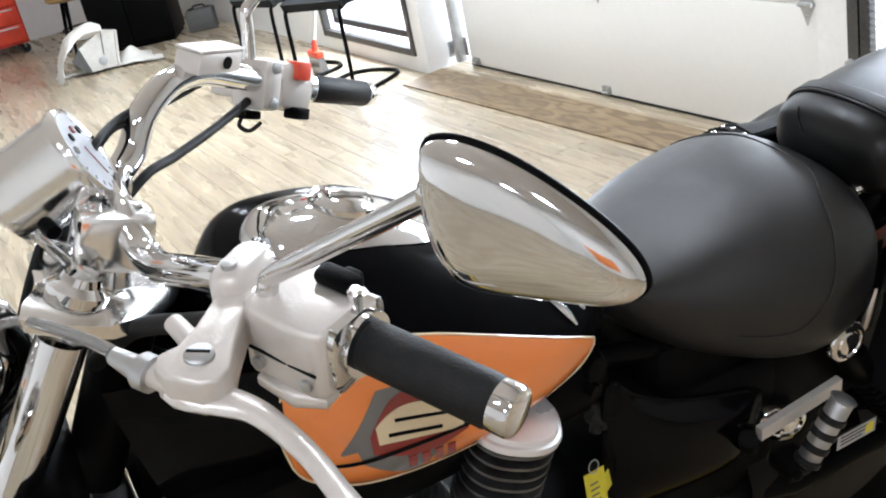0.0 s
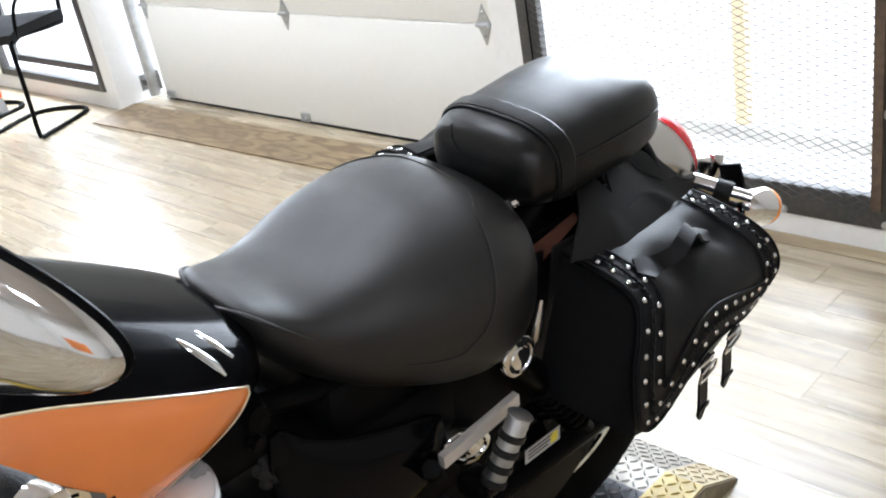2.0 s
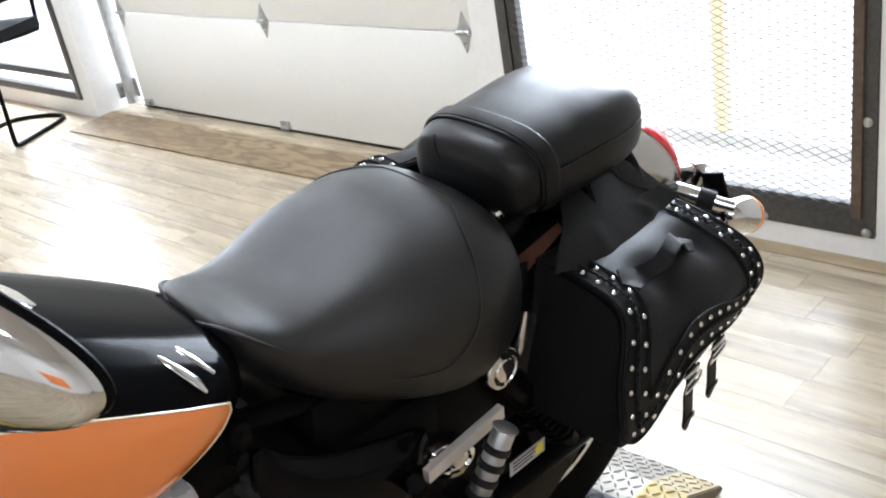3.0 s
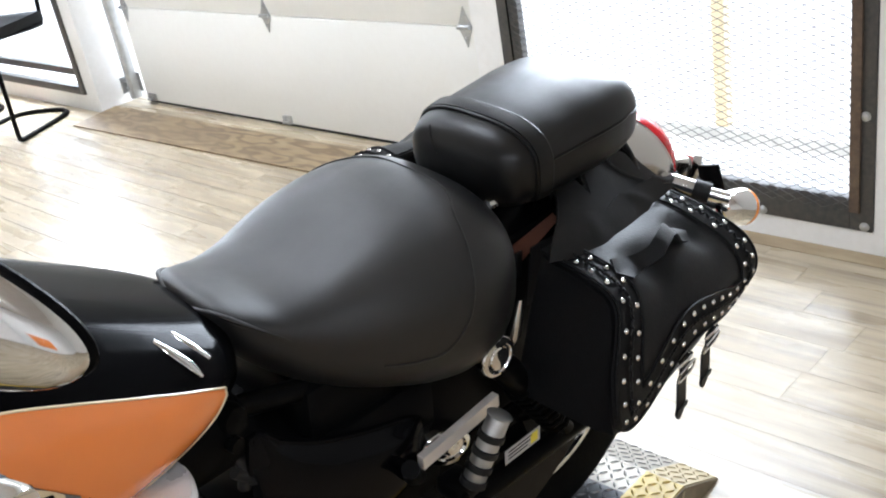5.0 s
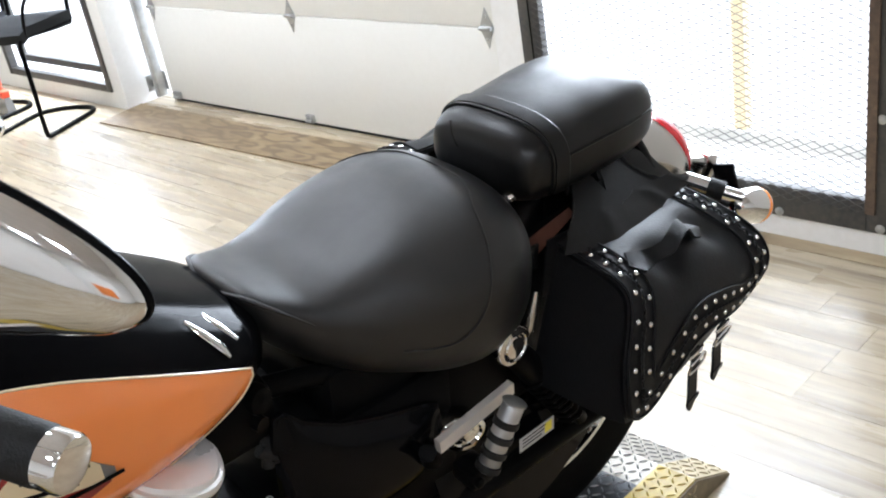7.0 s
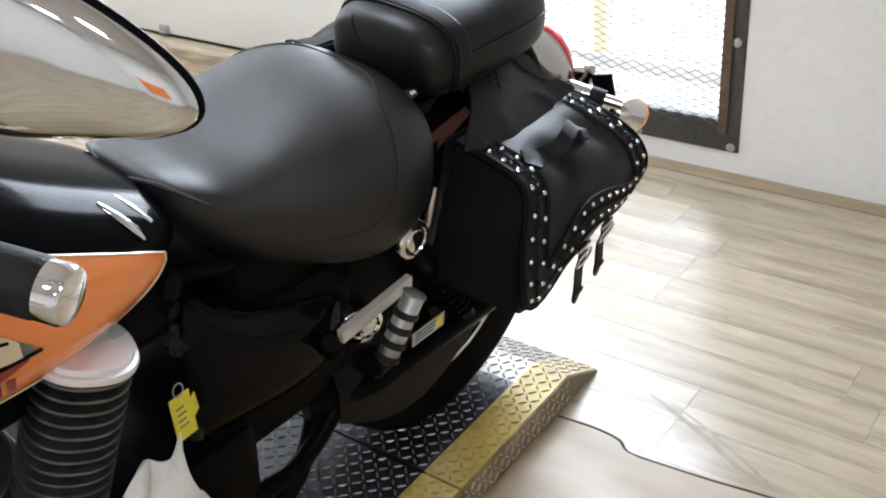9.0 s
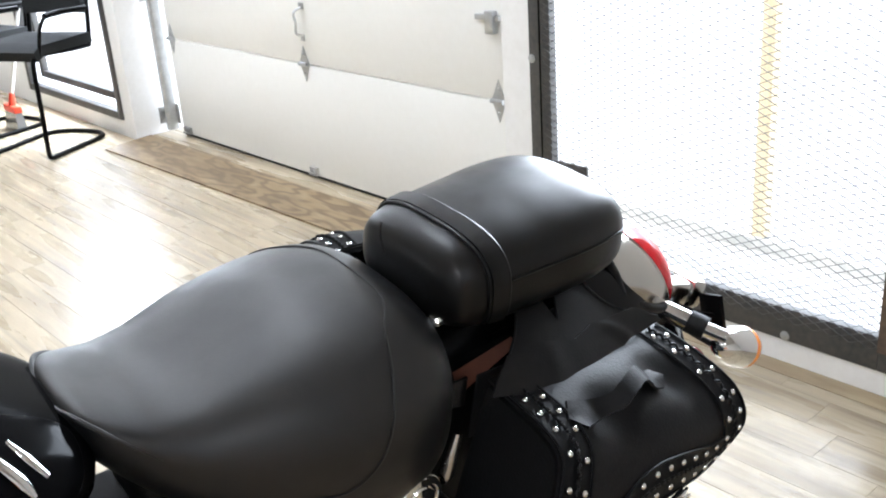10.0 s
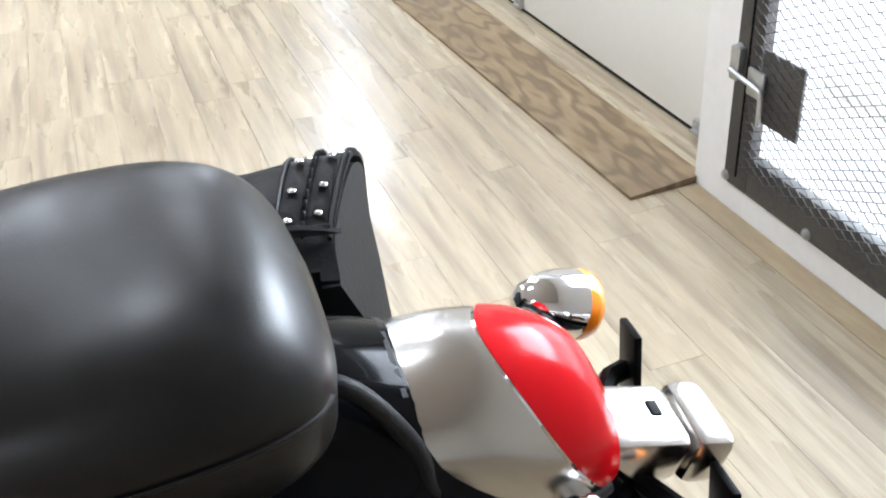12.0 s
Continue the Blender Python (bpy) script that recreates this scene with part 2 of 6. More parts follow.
def part(name, data, mat, parent=None, label="", smooth=40):
    """One mesh object from (verts, faces), under a thing or a part."""
    ob = new(name, mesh(name, data[0], data[1], mat, smooth))
    if parent is not None:
        ob.parent = parent
    if label:
        ob["label"] = label
    return ob


def thing(name, label, category, m=None, group="", kind=""):
    ob = new(name)
    ob.empty_display_size = 0.1
    if m is not None:
        ob.matrix_world = m
    return tagged(ob, label, category, group, kind)


def join(*datas):
    verts, faces = [], []
    for v, f in datas:
        n = len(verts)
        verts += list(v)
        faces += [tuple(i + n for i in q) for q in f]
    return verts, faces


def moved(data, m):
    return [tuple(m @ Vector(v)) for v in data[0]], data[1]


def box(x0, x1, y0, y1, z0, z1, bevel=0.0):
    bm = bmesh.new()
    bmesh.ops.create_cube(bm, size=1.0)
    for v in bm.verts:
        v.co = Vector(((x0 + x1) / 2 + v.co.x * (x1 - x0), (y0 + y1) / 2 + v.co.y * (y1 - y0), (z0 + z1) / 2 + v.co.z * (z1 - z0)))
    if bevel:
        bmesh.ops.bevel(bm, geom=bm.edges[:], offset=bevel, segments=2, affect="EDGES", profile=0.5)
    bm.verts.index_update()
    out = [tuple(v.co) for v in bm.verts], [tuple(v.index for v in f.verts) for f in bm.faces]
    bm.free()
    return out


def loft(rings, closed=True, caps=True):
    n = len(rings[0])
    verts = [tuple(p) for r in rings for p in r]
    faces = []
    for i in range(len(rings) - 1):
        for j in range(n if closed else n - 1):
            k = (j + 1) % n
            faces.append((i * n + j, i * n + k, (i + 1) * n + k, (i + 1) * n + j))
    if caps and closed:
        faces.append(tuple(reversed(range(n))))
        faces.append(tuple((len(rings) - 1) * n + j for j in range(n)))
    return verts, faces


def curve_points(pts, steps=8):
    """A smooth line through the points."""
    p = [Vector(q) for q in pts]
    out = []
    for i in range(len(p) - 1):
        a, b, c, d = p[max(i - 1, 0)], p[i], p[i + 1], p[min(i + 2, len(p) - 1)]
        for s in range(steps):
            t = s / steps
            out.append(0.5 * ((2 * b) + (c - a) * t + (2 * a - 5 * b + 4 * c - d) * t * t + (3 * b - a - 3 * c + d) * t ** 3))
    out.append(p[-1])
    return out


def tube(pts, radius, sides=12, smooth=0, caps=True, flat=1.0):
    """A round (or flattened) bar along points; radius: one or one per point."""
    path = curve_points(pts, smooth) if smooth else [Vector(q) for q in pts]
    n = len(path)
    if isinstance(radius, (int, float)):
        radii = [radius] * n
    else:
        radii = [float(np.interp(i / (n - 1) * (len(radius) - 1), range(len(radius)), radius)) for i in range(n)]
    rings, side = [], None
    for i, c in enumerate(path):
        d = (path[min(i + 1, n - 1)] - path[max(i - 1, 0)]).normalized()
        if side is None:
            side = d.cross(Vector((0, 0, 1)) if abs(d.z) < 0.9 else Vector((0, 1, 0))).normalized()
        side = (side - d * side.dot(d)).normalized()
        up = d.cross(side)
        rings.append([c + (side * math.cos(a) + up * math.sin(a) * flat) * radii[i] for a in (2 * math.pi * j / sides for j in range(sides))])
    return loft(rings, True, caps)


def lathe(profile, m=None, sides=24):
    """Turned about z: profile of (radius, z)."""
    rings = [[(r * math.cos(2 * math.pi * j / sides), r * math.sin(2 * math.pi * j / sides), z) for j in range(sides)] for r, z in profile]
    out = loft(rings, True, True)
    return moved(out, m) if m is not None else out


def along(a, b):
    """A frame at a whose z points to b."""
    d = Vector(b) - Vector(a)
    return Matrix.Translation(a) @ d.to_track_quat("Z", "Y").to_matrix().to_4x4()


def grid_sheet(fn, nu, nv):
    verts = [tuple(fn(i / nu, j / nv)) for i in range(nu + 1) for j in range(nv + 1)]
    faces = [(i * (nv + 1) + j, (i + 1) * (nv + 1) + j, (i + 1) * (nv + 1) + j + 1, i * (nv + 1) + j + 1) for i in range(nu) for j in range(nv)]
    return verts, faces


def slab(fn, nu, nv, thick):
    """A sheet with thickness; fn gives the outer side, thick goes inwards along the normal."""
    v, f = grid_sheet(fn, nu, nv)
    P = np.array(v).reshape(nu + 1, nv + 1, 3)
    du, dv = np.gradient(P, axis=0), np.gradient(P, axis=1)
    n = np.cross(du, dv)
    n /= np.linalg.norm(n, axis=2, keepdims=True) + 1e-12
    inner = (P - n * thick).reshape(-1, 3)
    off = len(v)
    verts = v + [tuple(p) for p in inner]
    faces = f + [tuple(reversed([i + off for i in q])) for q in f]
    idx = lambda i, j: i * (nv + 1) + j
    rim = [idx(i, 0) for i in range(nu + 1)] + [idx(nu, j) for j in range(1, nv + 1)] + [idx(i, nv) for i in range(nu - 1, -1, -1)] + [idx(0, j) for j in range(nv - 1, 0, -1)]
    for a, b in zip(rim, rim[1:] + rim[:1]):
        faces.append((b, a, a + off, b + off))
    return verts, faces


def soft_table(table, t):
    """Smooth lookup (cubic) in rows of t, values."""
    ts = [r[0] for r in table]
    i = min(max(int(np.searchsorted(ts, t)) - 1, 0), len(ts) - 2)
    h = ts[i + 1] - ts[i]
    s = min(max((t - ts[i]) / h, 0), 1)
    out = []
    for k in range(1, len(table[0])):
        v = [r[k] for r in table]
        m0 = (v[i + 1] - v[max(i - 1, 0)]) / (ts[i + 1] - ts[max(i - 1, 0)])
        m1 = (v[min(i + 2, len(v) - 1)] - v[i]) / (ts[min(i + 2, len(v) - 1)] - ts[i])
        out.append((2 * s ** 3 - 3 * s ** 2 + 1) * v[i] + (s ** 3 - 2 * s ** 2 + s) * h * m0 + (-2 * s ** 3 + 3 * s ** 2) * v[i + 1] + (s ** 3 - s ** 2) * h * m1)
    return out


def signed_pow(v, p):
    return math.copysign(abs(v) ** p, v)

# ---- the room ----
WALL_Y, LEFT_Y, DOOR_Y, TOP = 2.69, 2.62, 2.83, 3.4
SOUTH, EAST = -4.2, 3.8
wall_boxes = [
    (-11.5, -6.68, LEFT_Y, 2.86, 0, TOP), (-6.68, -5.258, LEFT_Y, 2.86, 0, 0.098), (-6.68, -5.258, LEFT_Y, 2.86, 2.05, TOP),
    (-5.258, -5.135, LEFT_Y, 2.95, 0, TOP), (-5.135, -2.243, WALL_Y, 2.80, 2.20, TOP), (-2.243, -2.115, WALL_Y, 2.95, 0, TOP),
    (-2.115, -0.818, WALL_Y, 2.86, 0, 0.07), (-2.115, -0.818, WALL_Y, 2.86, 2.1, TOP), (-0.818, EAST, WALL_Y, 2.86, 0, TOP)]
tagged(part("wall_north", join(*[box(*b) for b in wall_boxes]), WHITE_WALL, smooth=0), "white painted masonry wall with door openings", "wall", kind="structure")
tagged(part("wall_east", box(EAST, EAST + 0.15, SOUTH - 0.15, 2.86, 0, TOP), WHITE_WALL, smooth=0), "plain white painted wall", "wall", kind="structure")
tagged(part("wall_south", box(-11.5, EAST, SOUTH - 0.15, SOUTH, 0, TOP), WHITE_WALL, smooth=0), "plain white painted wall", "wall", kind="structure")
tagged(part("wall_west", box(-11.65, -11.5, SOUTH - 0.15, 2.86, 0, TOP), WHITE_WALL, smooth=0), "plain white painted wall", "wall", kind="structure")
tagged(part("ceiling", box(-11.65, EAST + 0.15, SOUTH - 0.15, 2.86, TOP, TOP + 0.1), CEILING, smooth=0), "plain pale painted ceiling", "ceiling", kind="structure")
floor = tagged(part("floor", box(-11.5, EAST, SOUTH, 2.95, -0.08, -0.005), JOINT, smooth=0), "worn pale wood plank floor", "floor", kind="structure")
tagged(part("ground", box(-40, 30, 2.95, 60, -0.12, -0.02), CONCRETE, smooth=0), "sunlit pale concrete outside", "ground", kind="structure")
tagged(part("backdrop", box(-60, 40, 30, 30.1, -1, 30), SKY_WHITE, smooth=0), "bright hazy daylight outside", "backdrop", kind="structure")


# garage door: sections, seal, hinges
door = thing("door_1", "closed cream sectional overhead garage door", "garage door", kind="structure")
for k in range(4):
    z0 = 0.022 + k * 0.533
    def panel_face(z0=z0):
        return join(box(-4.97, -2.36, DOOR_Y, DOOR_Y + 0.045, z0 + 0.003, z0 + 0.530, 0.004))
    part("panel", panel_face(), DOOR_PAINT, door, smooth=30)
part("bottom_seal", box(-4.97, -2.36, DOOR_Y + 0.003, DOOR_Y + 0.04, 0.012, 0.024, 0.003), RUBBER, door, "black rubber bottom seal")


def hinge(x, z, w=0.075, h=0.16):
    plate = [(0, DOOR_Y - 0.004, h / 2), (w * 0.28, DOOR_Y - 0.004, 0.03), (w / 2, DOOR_Y - 0.004, 0), (w * 0.28, DOOR_Y - 0.004, -0.03), (0, DOOR_Y - 0.004, -h / 2),
             (-w * 0.28, DOOR_Y - 0.004, -0.03), (-w / 2, DOOR_Y - 0.004, 0), (-w * 0.28, DOOR_Y - 0.004, 0.03)]
    front = [(x + p[0], p[1], z + p[2]) for p in plate]
    back = [(x + p[0], DOOR_Y - 0.0005, z + p[2]) for p in plate]
    pin = tube([(x - w * 0.42, DOOR_Y - 0.011, z), (x + w * 0.42, DOOR_Y - 0.011, z)], 0.009, 10)
    bolts = [lathe([(0.007, 0), (0.007, 0.003), (0.004, 0.006)], along((x, DOOR_Y - 0.004, z + s), (x, DOOR_Y - 1, z + s)), 8) for s in (0.045, -0.045)]
    return join(loft([back, front]), pin, *bolts)


for x in (-4.93, -3.655, -2.41):
    for z in (0.556, 1.089, 1.622):
        part("hinge", hinge(x, z), STEEL, door, "galvanised steel hinge", smooth=30)
for x, w in ((-4.90, 0.07), (-3.668, 0.055), (-2.42, 0.07)):
    part("bottom_bracket", join(box(x - w / 2, x + w / 2, DOOR_Y - 0.018, DOOR_Y - 0.001, 0.028, 0.068, 0.002), box(x - w / 2 + 0.008, x + w / 2 - 0.008, DOOR_Y - 0.03, DOOR_Y - 0.017, 0.033, 0.043, 0.002),
                                *[lathe([(0.006, 0), (0.006, 0.003), (0.003, 0.005)], along((x + s, DOOR_Y - 0.018, 0.055), (x + s, -9, 0.055)), 8) for s in (-0.014, 0.014)]), STEEL, door, "galvanised bracket", smooth=30)
part("lift_handle", join(tube([(-3.645, DOOR_Y - 0.004, 0.685), (-3.635, DOOR_Y - 0.04, 0.70), (-3.625, DOOR_Y - 0.045, 0.745), (-3.64, DOOR_Y - 0.04, 0.79), (-3.632, DOOR_Y - 0.004, 0.81)], 0.006, 8, 6), box(-3.65, -3.615, DOOR_Y - 0.006, DOOR_Y - 0.001, 0.80, 0.83, 0.002), box(-3.66, -3.63, DOOR_Y - 0.006, DOOR_Y - 0.001, 0.66, 0.69, 0.002)), STEEL, door, "steel pull handle")
part("side_latch", join(box(-2.50, -2.38, DOOR_Y - 0.02, DOOR_Y - 0.002, 0.845, 0.865, 0.003), box(-2.44, -2.40, DOOR_Y - 0.03, DOOR_Y - 0.001, 0.80, 0.88, 0.003)), STEEL, door, "steel slide latch")
# left and right tracks
for x, side in ((-5.045, 1), (-2.30, -1)):
    track = thing("door_track", "galvanised vertical garage door track", "door track", group="garage door tracks", kind="structure")
    prof = [(-0.022, 0.0), (-0.022, -0.045), (-0.012, -0.055), (0.012, -0.055), (0.022, -0.045), (0.022, 0.0), (0.019, 0.0), (0.019, -0.044), (0.010, -0.052), (-0.010, -0.052), (-0.019, -0.044), (-0.019, 0.0)]
    part("rail", loft([[(x + side * px, DOOR_Y + py, z) for px, py in (prof if side > 0 else prof[::-1])] for z in (0.04, 2.3)]), STEEL, track, smooth=30)
    for z in (0.07, 0.75, 1.4):
        part("bracket", join(box(x - 0.05, x + 0.05, DOOR_Y + 0.001, DOOR_Y + 0.006, z, z + 0.11, 0.002), box(x - 0.055 * side - 0.003, x - 0.055 * side + 0.003, DOOR_Y - 0.07, DOOR_Y, z, z + 0.09, 0.001),
                             *[lathe([(0.008, 0), (0.008, 0.005), (0.004, 0.008)], along((x - 0.051 * side, DOOR_Y - 0.04, z + s), (x + side, DOOR_Y - 0.04, z + s)), 8) for s in (0.025, 0.065)]), STEEL, track, "steel track bracket", smooth=30)

# plywood ramp against the door
ply = part("plywood_ramp", ([(-5.09, 2.408, 0), (-2.223, 2.489, 0), (-2.235, 2.71, 0), (-5.10, 2.69, 0), (-5.09, 2.408, 0.008), (-2.223, 2.489, 0.010), (-2.235, 2.71, 0.022), (-5.10, 2.69, 0.022)],
                             [(3, 2, 1, 0), (4, 5, 6, 7), (0, 1, 5, 4), (1, 2, 6, 5), (2, 3, 7, 6), (3, 0, 4, 7)]), PLYWOOD, None, smooth=0)
tagged(ply, "stained brown plywood threshold sheet before the garage door", "plywood sheet")
tagged(part("threshold", box(-5.13, -2.25, 2.715, 2.95, -0.004, 0.010, 0.002), WOOD_FLOOR, None, smooth=0), "worn wooden door threshold", "threshold", kind="structure")


# expanded metal gate
def expanded(x0, x1, z0, z1, y, long_way=0.052, short_way=0.0235):
    rows = int((z1 - z0) / (short_way / 2))
    cols = int((x1 - x0) / (long_way / 2))
    verts, faces = [], []
    for r in range(rows):
        base = len(verts)
        for c in range(cols + 1):
            up = (c + r) % 2
            zc = z0 + (r + (0.93 if up else 0.07)) * short_way / 2
            x = x0 + c * long_way / 2
            yy = y + (0.0025 if up else -0.0025)
            verts += [(x, yy - 0.0014, zc - 0.0010), (x, yy - 0.0014, zc + 0.0010), (x, yy + 0.0014, zc + 0.0010), (x, yy + 0.0014, zc - 0.0010)]
        for c in range(cols):
            a, b = base + 4 * c, base + 4 * c + 4
            faces += [(a + k, a + (k + 1) % 4, b + (k + 1) % 4, b + k) for k in range(4)]
    return verts, faces


def bolt(x, y, z, r=0.011):
    return lathe([(r * 1.3, 0), (r * 1.3, 0.002), (r, 0.0025), (r * 0.95, 0.006), (r * 0.5, 0.0085)], along((x, y, z), (x, y - 1, z)), 12)


GX0, GX1, GZ0, GZ1, GY = -2.113, -0.820, 0.072, 2.07, 2.683
gate = thing("door_2", "closed dark steel gate with expanded metal mesh", "gate", kind="structure")
for nm, b in (("stile", (GX0, GX0 + 0.092, GY, GY + 0.03, GZ0, GZ1)), ("stile", (GX1 - 0.065, GX1, GY, GY + 0.03, GZ0, GZ1)),
              ("bottom_rail", (GX0 + 0.092, GX1 - 0.065, GY, GY + 0.03, GZ0, GZ0 + 0.10)), ("top_rail", (GX0 + 0.092, GX1 - 0.065, GY, GY + 0.03, GZ1 - 0.09, GZ1))):
    part(nm, box(*b, 0.003), GATE_PAINT, gate, smooth=30)
part("stile_edge", box(GX0 + 0.048, GX0 + 0.052, GY - 0.004, GY - 0.0005, GZ0 + 0.03, GZ1), BLACK_METAL, gate)
part("hinge_stile", box(GX1 - 0.064, GX1 - 0.036, GY - 0.010, GY - 0.0005, GZ0 + 0.06, GZ1), RUST, gate, "rusted steel hinge strip")
part("mesh_panel", expanded(GX0 + 0.06, GX1 - 0.05, GZ0 + 0.06, GZ1 - 0.05, GY - 0.006), GATE_PAINT, gate, "dark expanded metal diamond mesh", smooth=0)
for x, z in ((-2.104, 0.088), (-1.792, 0.087), (-1.466, 0.087), (-1.150, 0.087), (-0.842, 0.088), (-2.10, 0.417), (-2.10, 0.77), (-2.10, 1.15), (-0.845, 0.42), (-0.845, 0.85)):
    part("bolt", bolt(x, GY - 0.0005, z), STEEL, gate, "steel carriage bolt")
part("lock_plate", box(-2.012, -1.868, GY - 0.004, GY + 0.004, 0.275, 0.445, 0.002), GATE_PAINT, gate, "dark steel plate behind the latch")
part("latch", join(box(-2.112, -2.078, GY - 0.018, GY - 0.0005, 0.345, 0.425, 0.003), box(-2.045, -1.985, GY - 0.016, GY - 0.008, 0.33, 0.395, 0.003), tube([(-2.10, GY - 0.024, 0.37), (-2.0, GY - 0.026, 0.36), (-1.975, GY - 0.028, 0.35), (-1.970, GY - 0.028, 0.282)], 0.006, 10, 4)), STEEL, gate, "galvanised sliding bolt latch", smooth=30)

# window beside the garage door
window = thing("window_1", "tall window with a dark steel frame", "window", kind="structure")
WX0, WX1, WZ0, WZ1, WY = -6.68, -5.258, 0.098, 2.05, 2.605
for nm, b in (("window_frame", (WX0, WX0 + 0.05, WY, WY + 0.05, WZ0, WZ1)), ("window_frame", (WX1 - 0.045, WX1, WY, WY + 0.05, WZ0, WZ1)), ("window_frame", (WX0 + 0.05, WX1 - 0.045, WY, WY + 0.05, WZ0, WZ0 + 0.045)), ("window_frame", (WX0 + 0.05, WX1 - 0.045, WY, WY + 0.05, WZ1 - 0.05, WZ1)),
              ("sash", (WX0 + 0.10, WX0 + 0.15, WY + 0.06, WY + 0.10, WZ0 + 0.085, WZ1 - 0.1)), ("sash", (WX1 - 0.145, WX1 - 0.10, WY + 0.06, WY + 0.10, WZ0 + 0.085, WZ1 - 0.1)), ("sash", (WX0 + 0.15, WX1 - 0.145, WY + 0.06, WY + 0.10, WZ0 + 0.085, WZ0 + 0.13)), ("sash", (WX0 + 0.15, WX1 - 0.145, WY + 0.06, WY + 0.10, WZ1 - 0.15, WZ1 - 0.1))):
    part(nm, box(*b, 0.003), GATE_PAINT, window, smooth=30)

# outside the gate: sill wall line and pale post
tagged(part("curb", box(-4.0, 1.5, 3.39, 3.49, -0.02, 0.03, 0.004), CONCRETE, None, smooth=0), "pale concrete kerb outside the gate", "kerb", kind="structure")
tagged(part("timber_post", box(-1.712, -1.660, 3.40, 3.45, 0.03, 2.6, 0.004), TIMBER, None, smooth=0), "pale timber post outside the gate", "post")

# round lamps hung under the ceiling
lamp_group = "round ceiling lamps"
for x, y in ((-3.4, 2.1), (-4.9, 2.1), (-6.4, 2.1), (-3.4, 0.7), (-4.9, 0.7), (-6.4, 0.7), (-1.75, 1.25), (2.4, -2.4), (0.6, -1.3), (1.9, -0.3)):
    lamp = thing("ceiling_light", "round white lamp with a metal reflector under the ceiling", "ceiling light", pose(x, y, TOP - 0.001), lamp_group)
    part("stem", tube([(0, 0, -0.10), (0, 0, 0)], 0.012, 10), STEEL, lamp)
    part("reflector", lathe([(0.05, -0.10), (0.06, -0.14), (0.14, -0.22), (0.19, -0.27), (0.195, -0.275), (0.185, -0.27), (0.135, -0.215), (0.05, -0.135)], None, 28), STEEL, lamp, "spun metal reflector")
    part("diffuser", lathe([(0.0, -0.262), (0.175, -0.262), (0.178, -0.256), (0.0, -0.25)], None, 28), LAMP_WHITE, lamp, "glowing white diffuser", smooth=30)

# orange board added behind the walk, giving the mirror shell its orange streak
sign = part("wall_sign", box(EAST - 0.03, EAST - 0.002, -2.9, -0.9, 0.5, 1.5, 0.004), ORANGE, None, smooth=30)
tagged(sign, "plain orange board added on the white wall for the mirror's reflection", "sign")

# ---- motorcycle lift ----
LX0, LX1, LY0, LY1, LY2, LH = -1.415, -0.713, -0.95, 1.483, 1.609, 0.073
lift = thing("motorcycle_lift", "low black tread-plate motorcycle lift with yellow edges", "motorcycle lift", pose(0, 0, 0))
SEAM = 1.078


def deck(y0, y1, x0, x1, lower=0.0, z_a=LH, z_b=LH):
    v = [(x0, y0, lower), (x1, y0, lower), (x1, y1, lower), (x0, y1, lower), (x0, y0, z_a), (x1, y0, z_a), (x1, y1, z_b), (x0, y1, z_b)]
    return v, [(3, 2, 1, 0), (4, 5, 6, 7), (0, 1, 5, 4), (1, 2, 6, 5), (2, 3, 7, 6), (3, 0, 4, 7)]


BAND = 0.088
# from here on the pale bare-steel tone also paints in the gate's glare
BARE_GLARE_Y = 1.402
for y0, y1, za, zb in ((LY0, SEAM - 0.003, LH, LH), (SEAM + 0.003, BARE_GLARE_Y, LH, LH), (BARE_GLARE_Y, LY1, LH, LH), (LY1, LY2, LH, 0.008)):
    bare = y0 >= BARE_GLARE_Y
    part("deck_plate", deck(y0, y1, LX0 + BAND, LX1 - BAND, 0, za, zb), PLATE_BARE_GLARE if bare else PLATE_BLACK, lift, smooth=0)
    part("edge_band", deck(y0, y1, LX1 - BAND, LX1, 0, za, zb), PLATE_TAN if zb < LH else PLATE_YELLOW, lift, "worn yellow edge band", smooth=0)
    part("edge_band", deck(y0, y1, LX0, LX0 + BAND, 0, za, zb), PLATE_YELLOW, lift, "worn yellow edge band", smooth=0)


for y0, y1, za, zb in ((LY0, SEAM - 0.003, LH - 0.004, LH - 0.004), (SEAM + 0.003, LY1, LH - 0.004, LH - 0.004), (LY1, LY2, LH - 0.004, 0.005)):
    part("side_plate", deck(y0, y1, LX1 + 0.0004, LX1 + 0.003, 0, za, zb), PLATE_SIDE, lift, "worn tan side of the lift", smooth=0)
    part("side_plate", deck(y0, y1, LX0 - 0.003, LX0 - 0.0004, 0, za, zb), PLATE_SIDE, lift, "worn tan side of the lift", smooth=0)


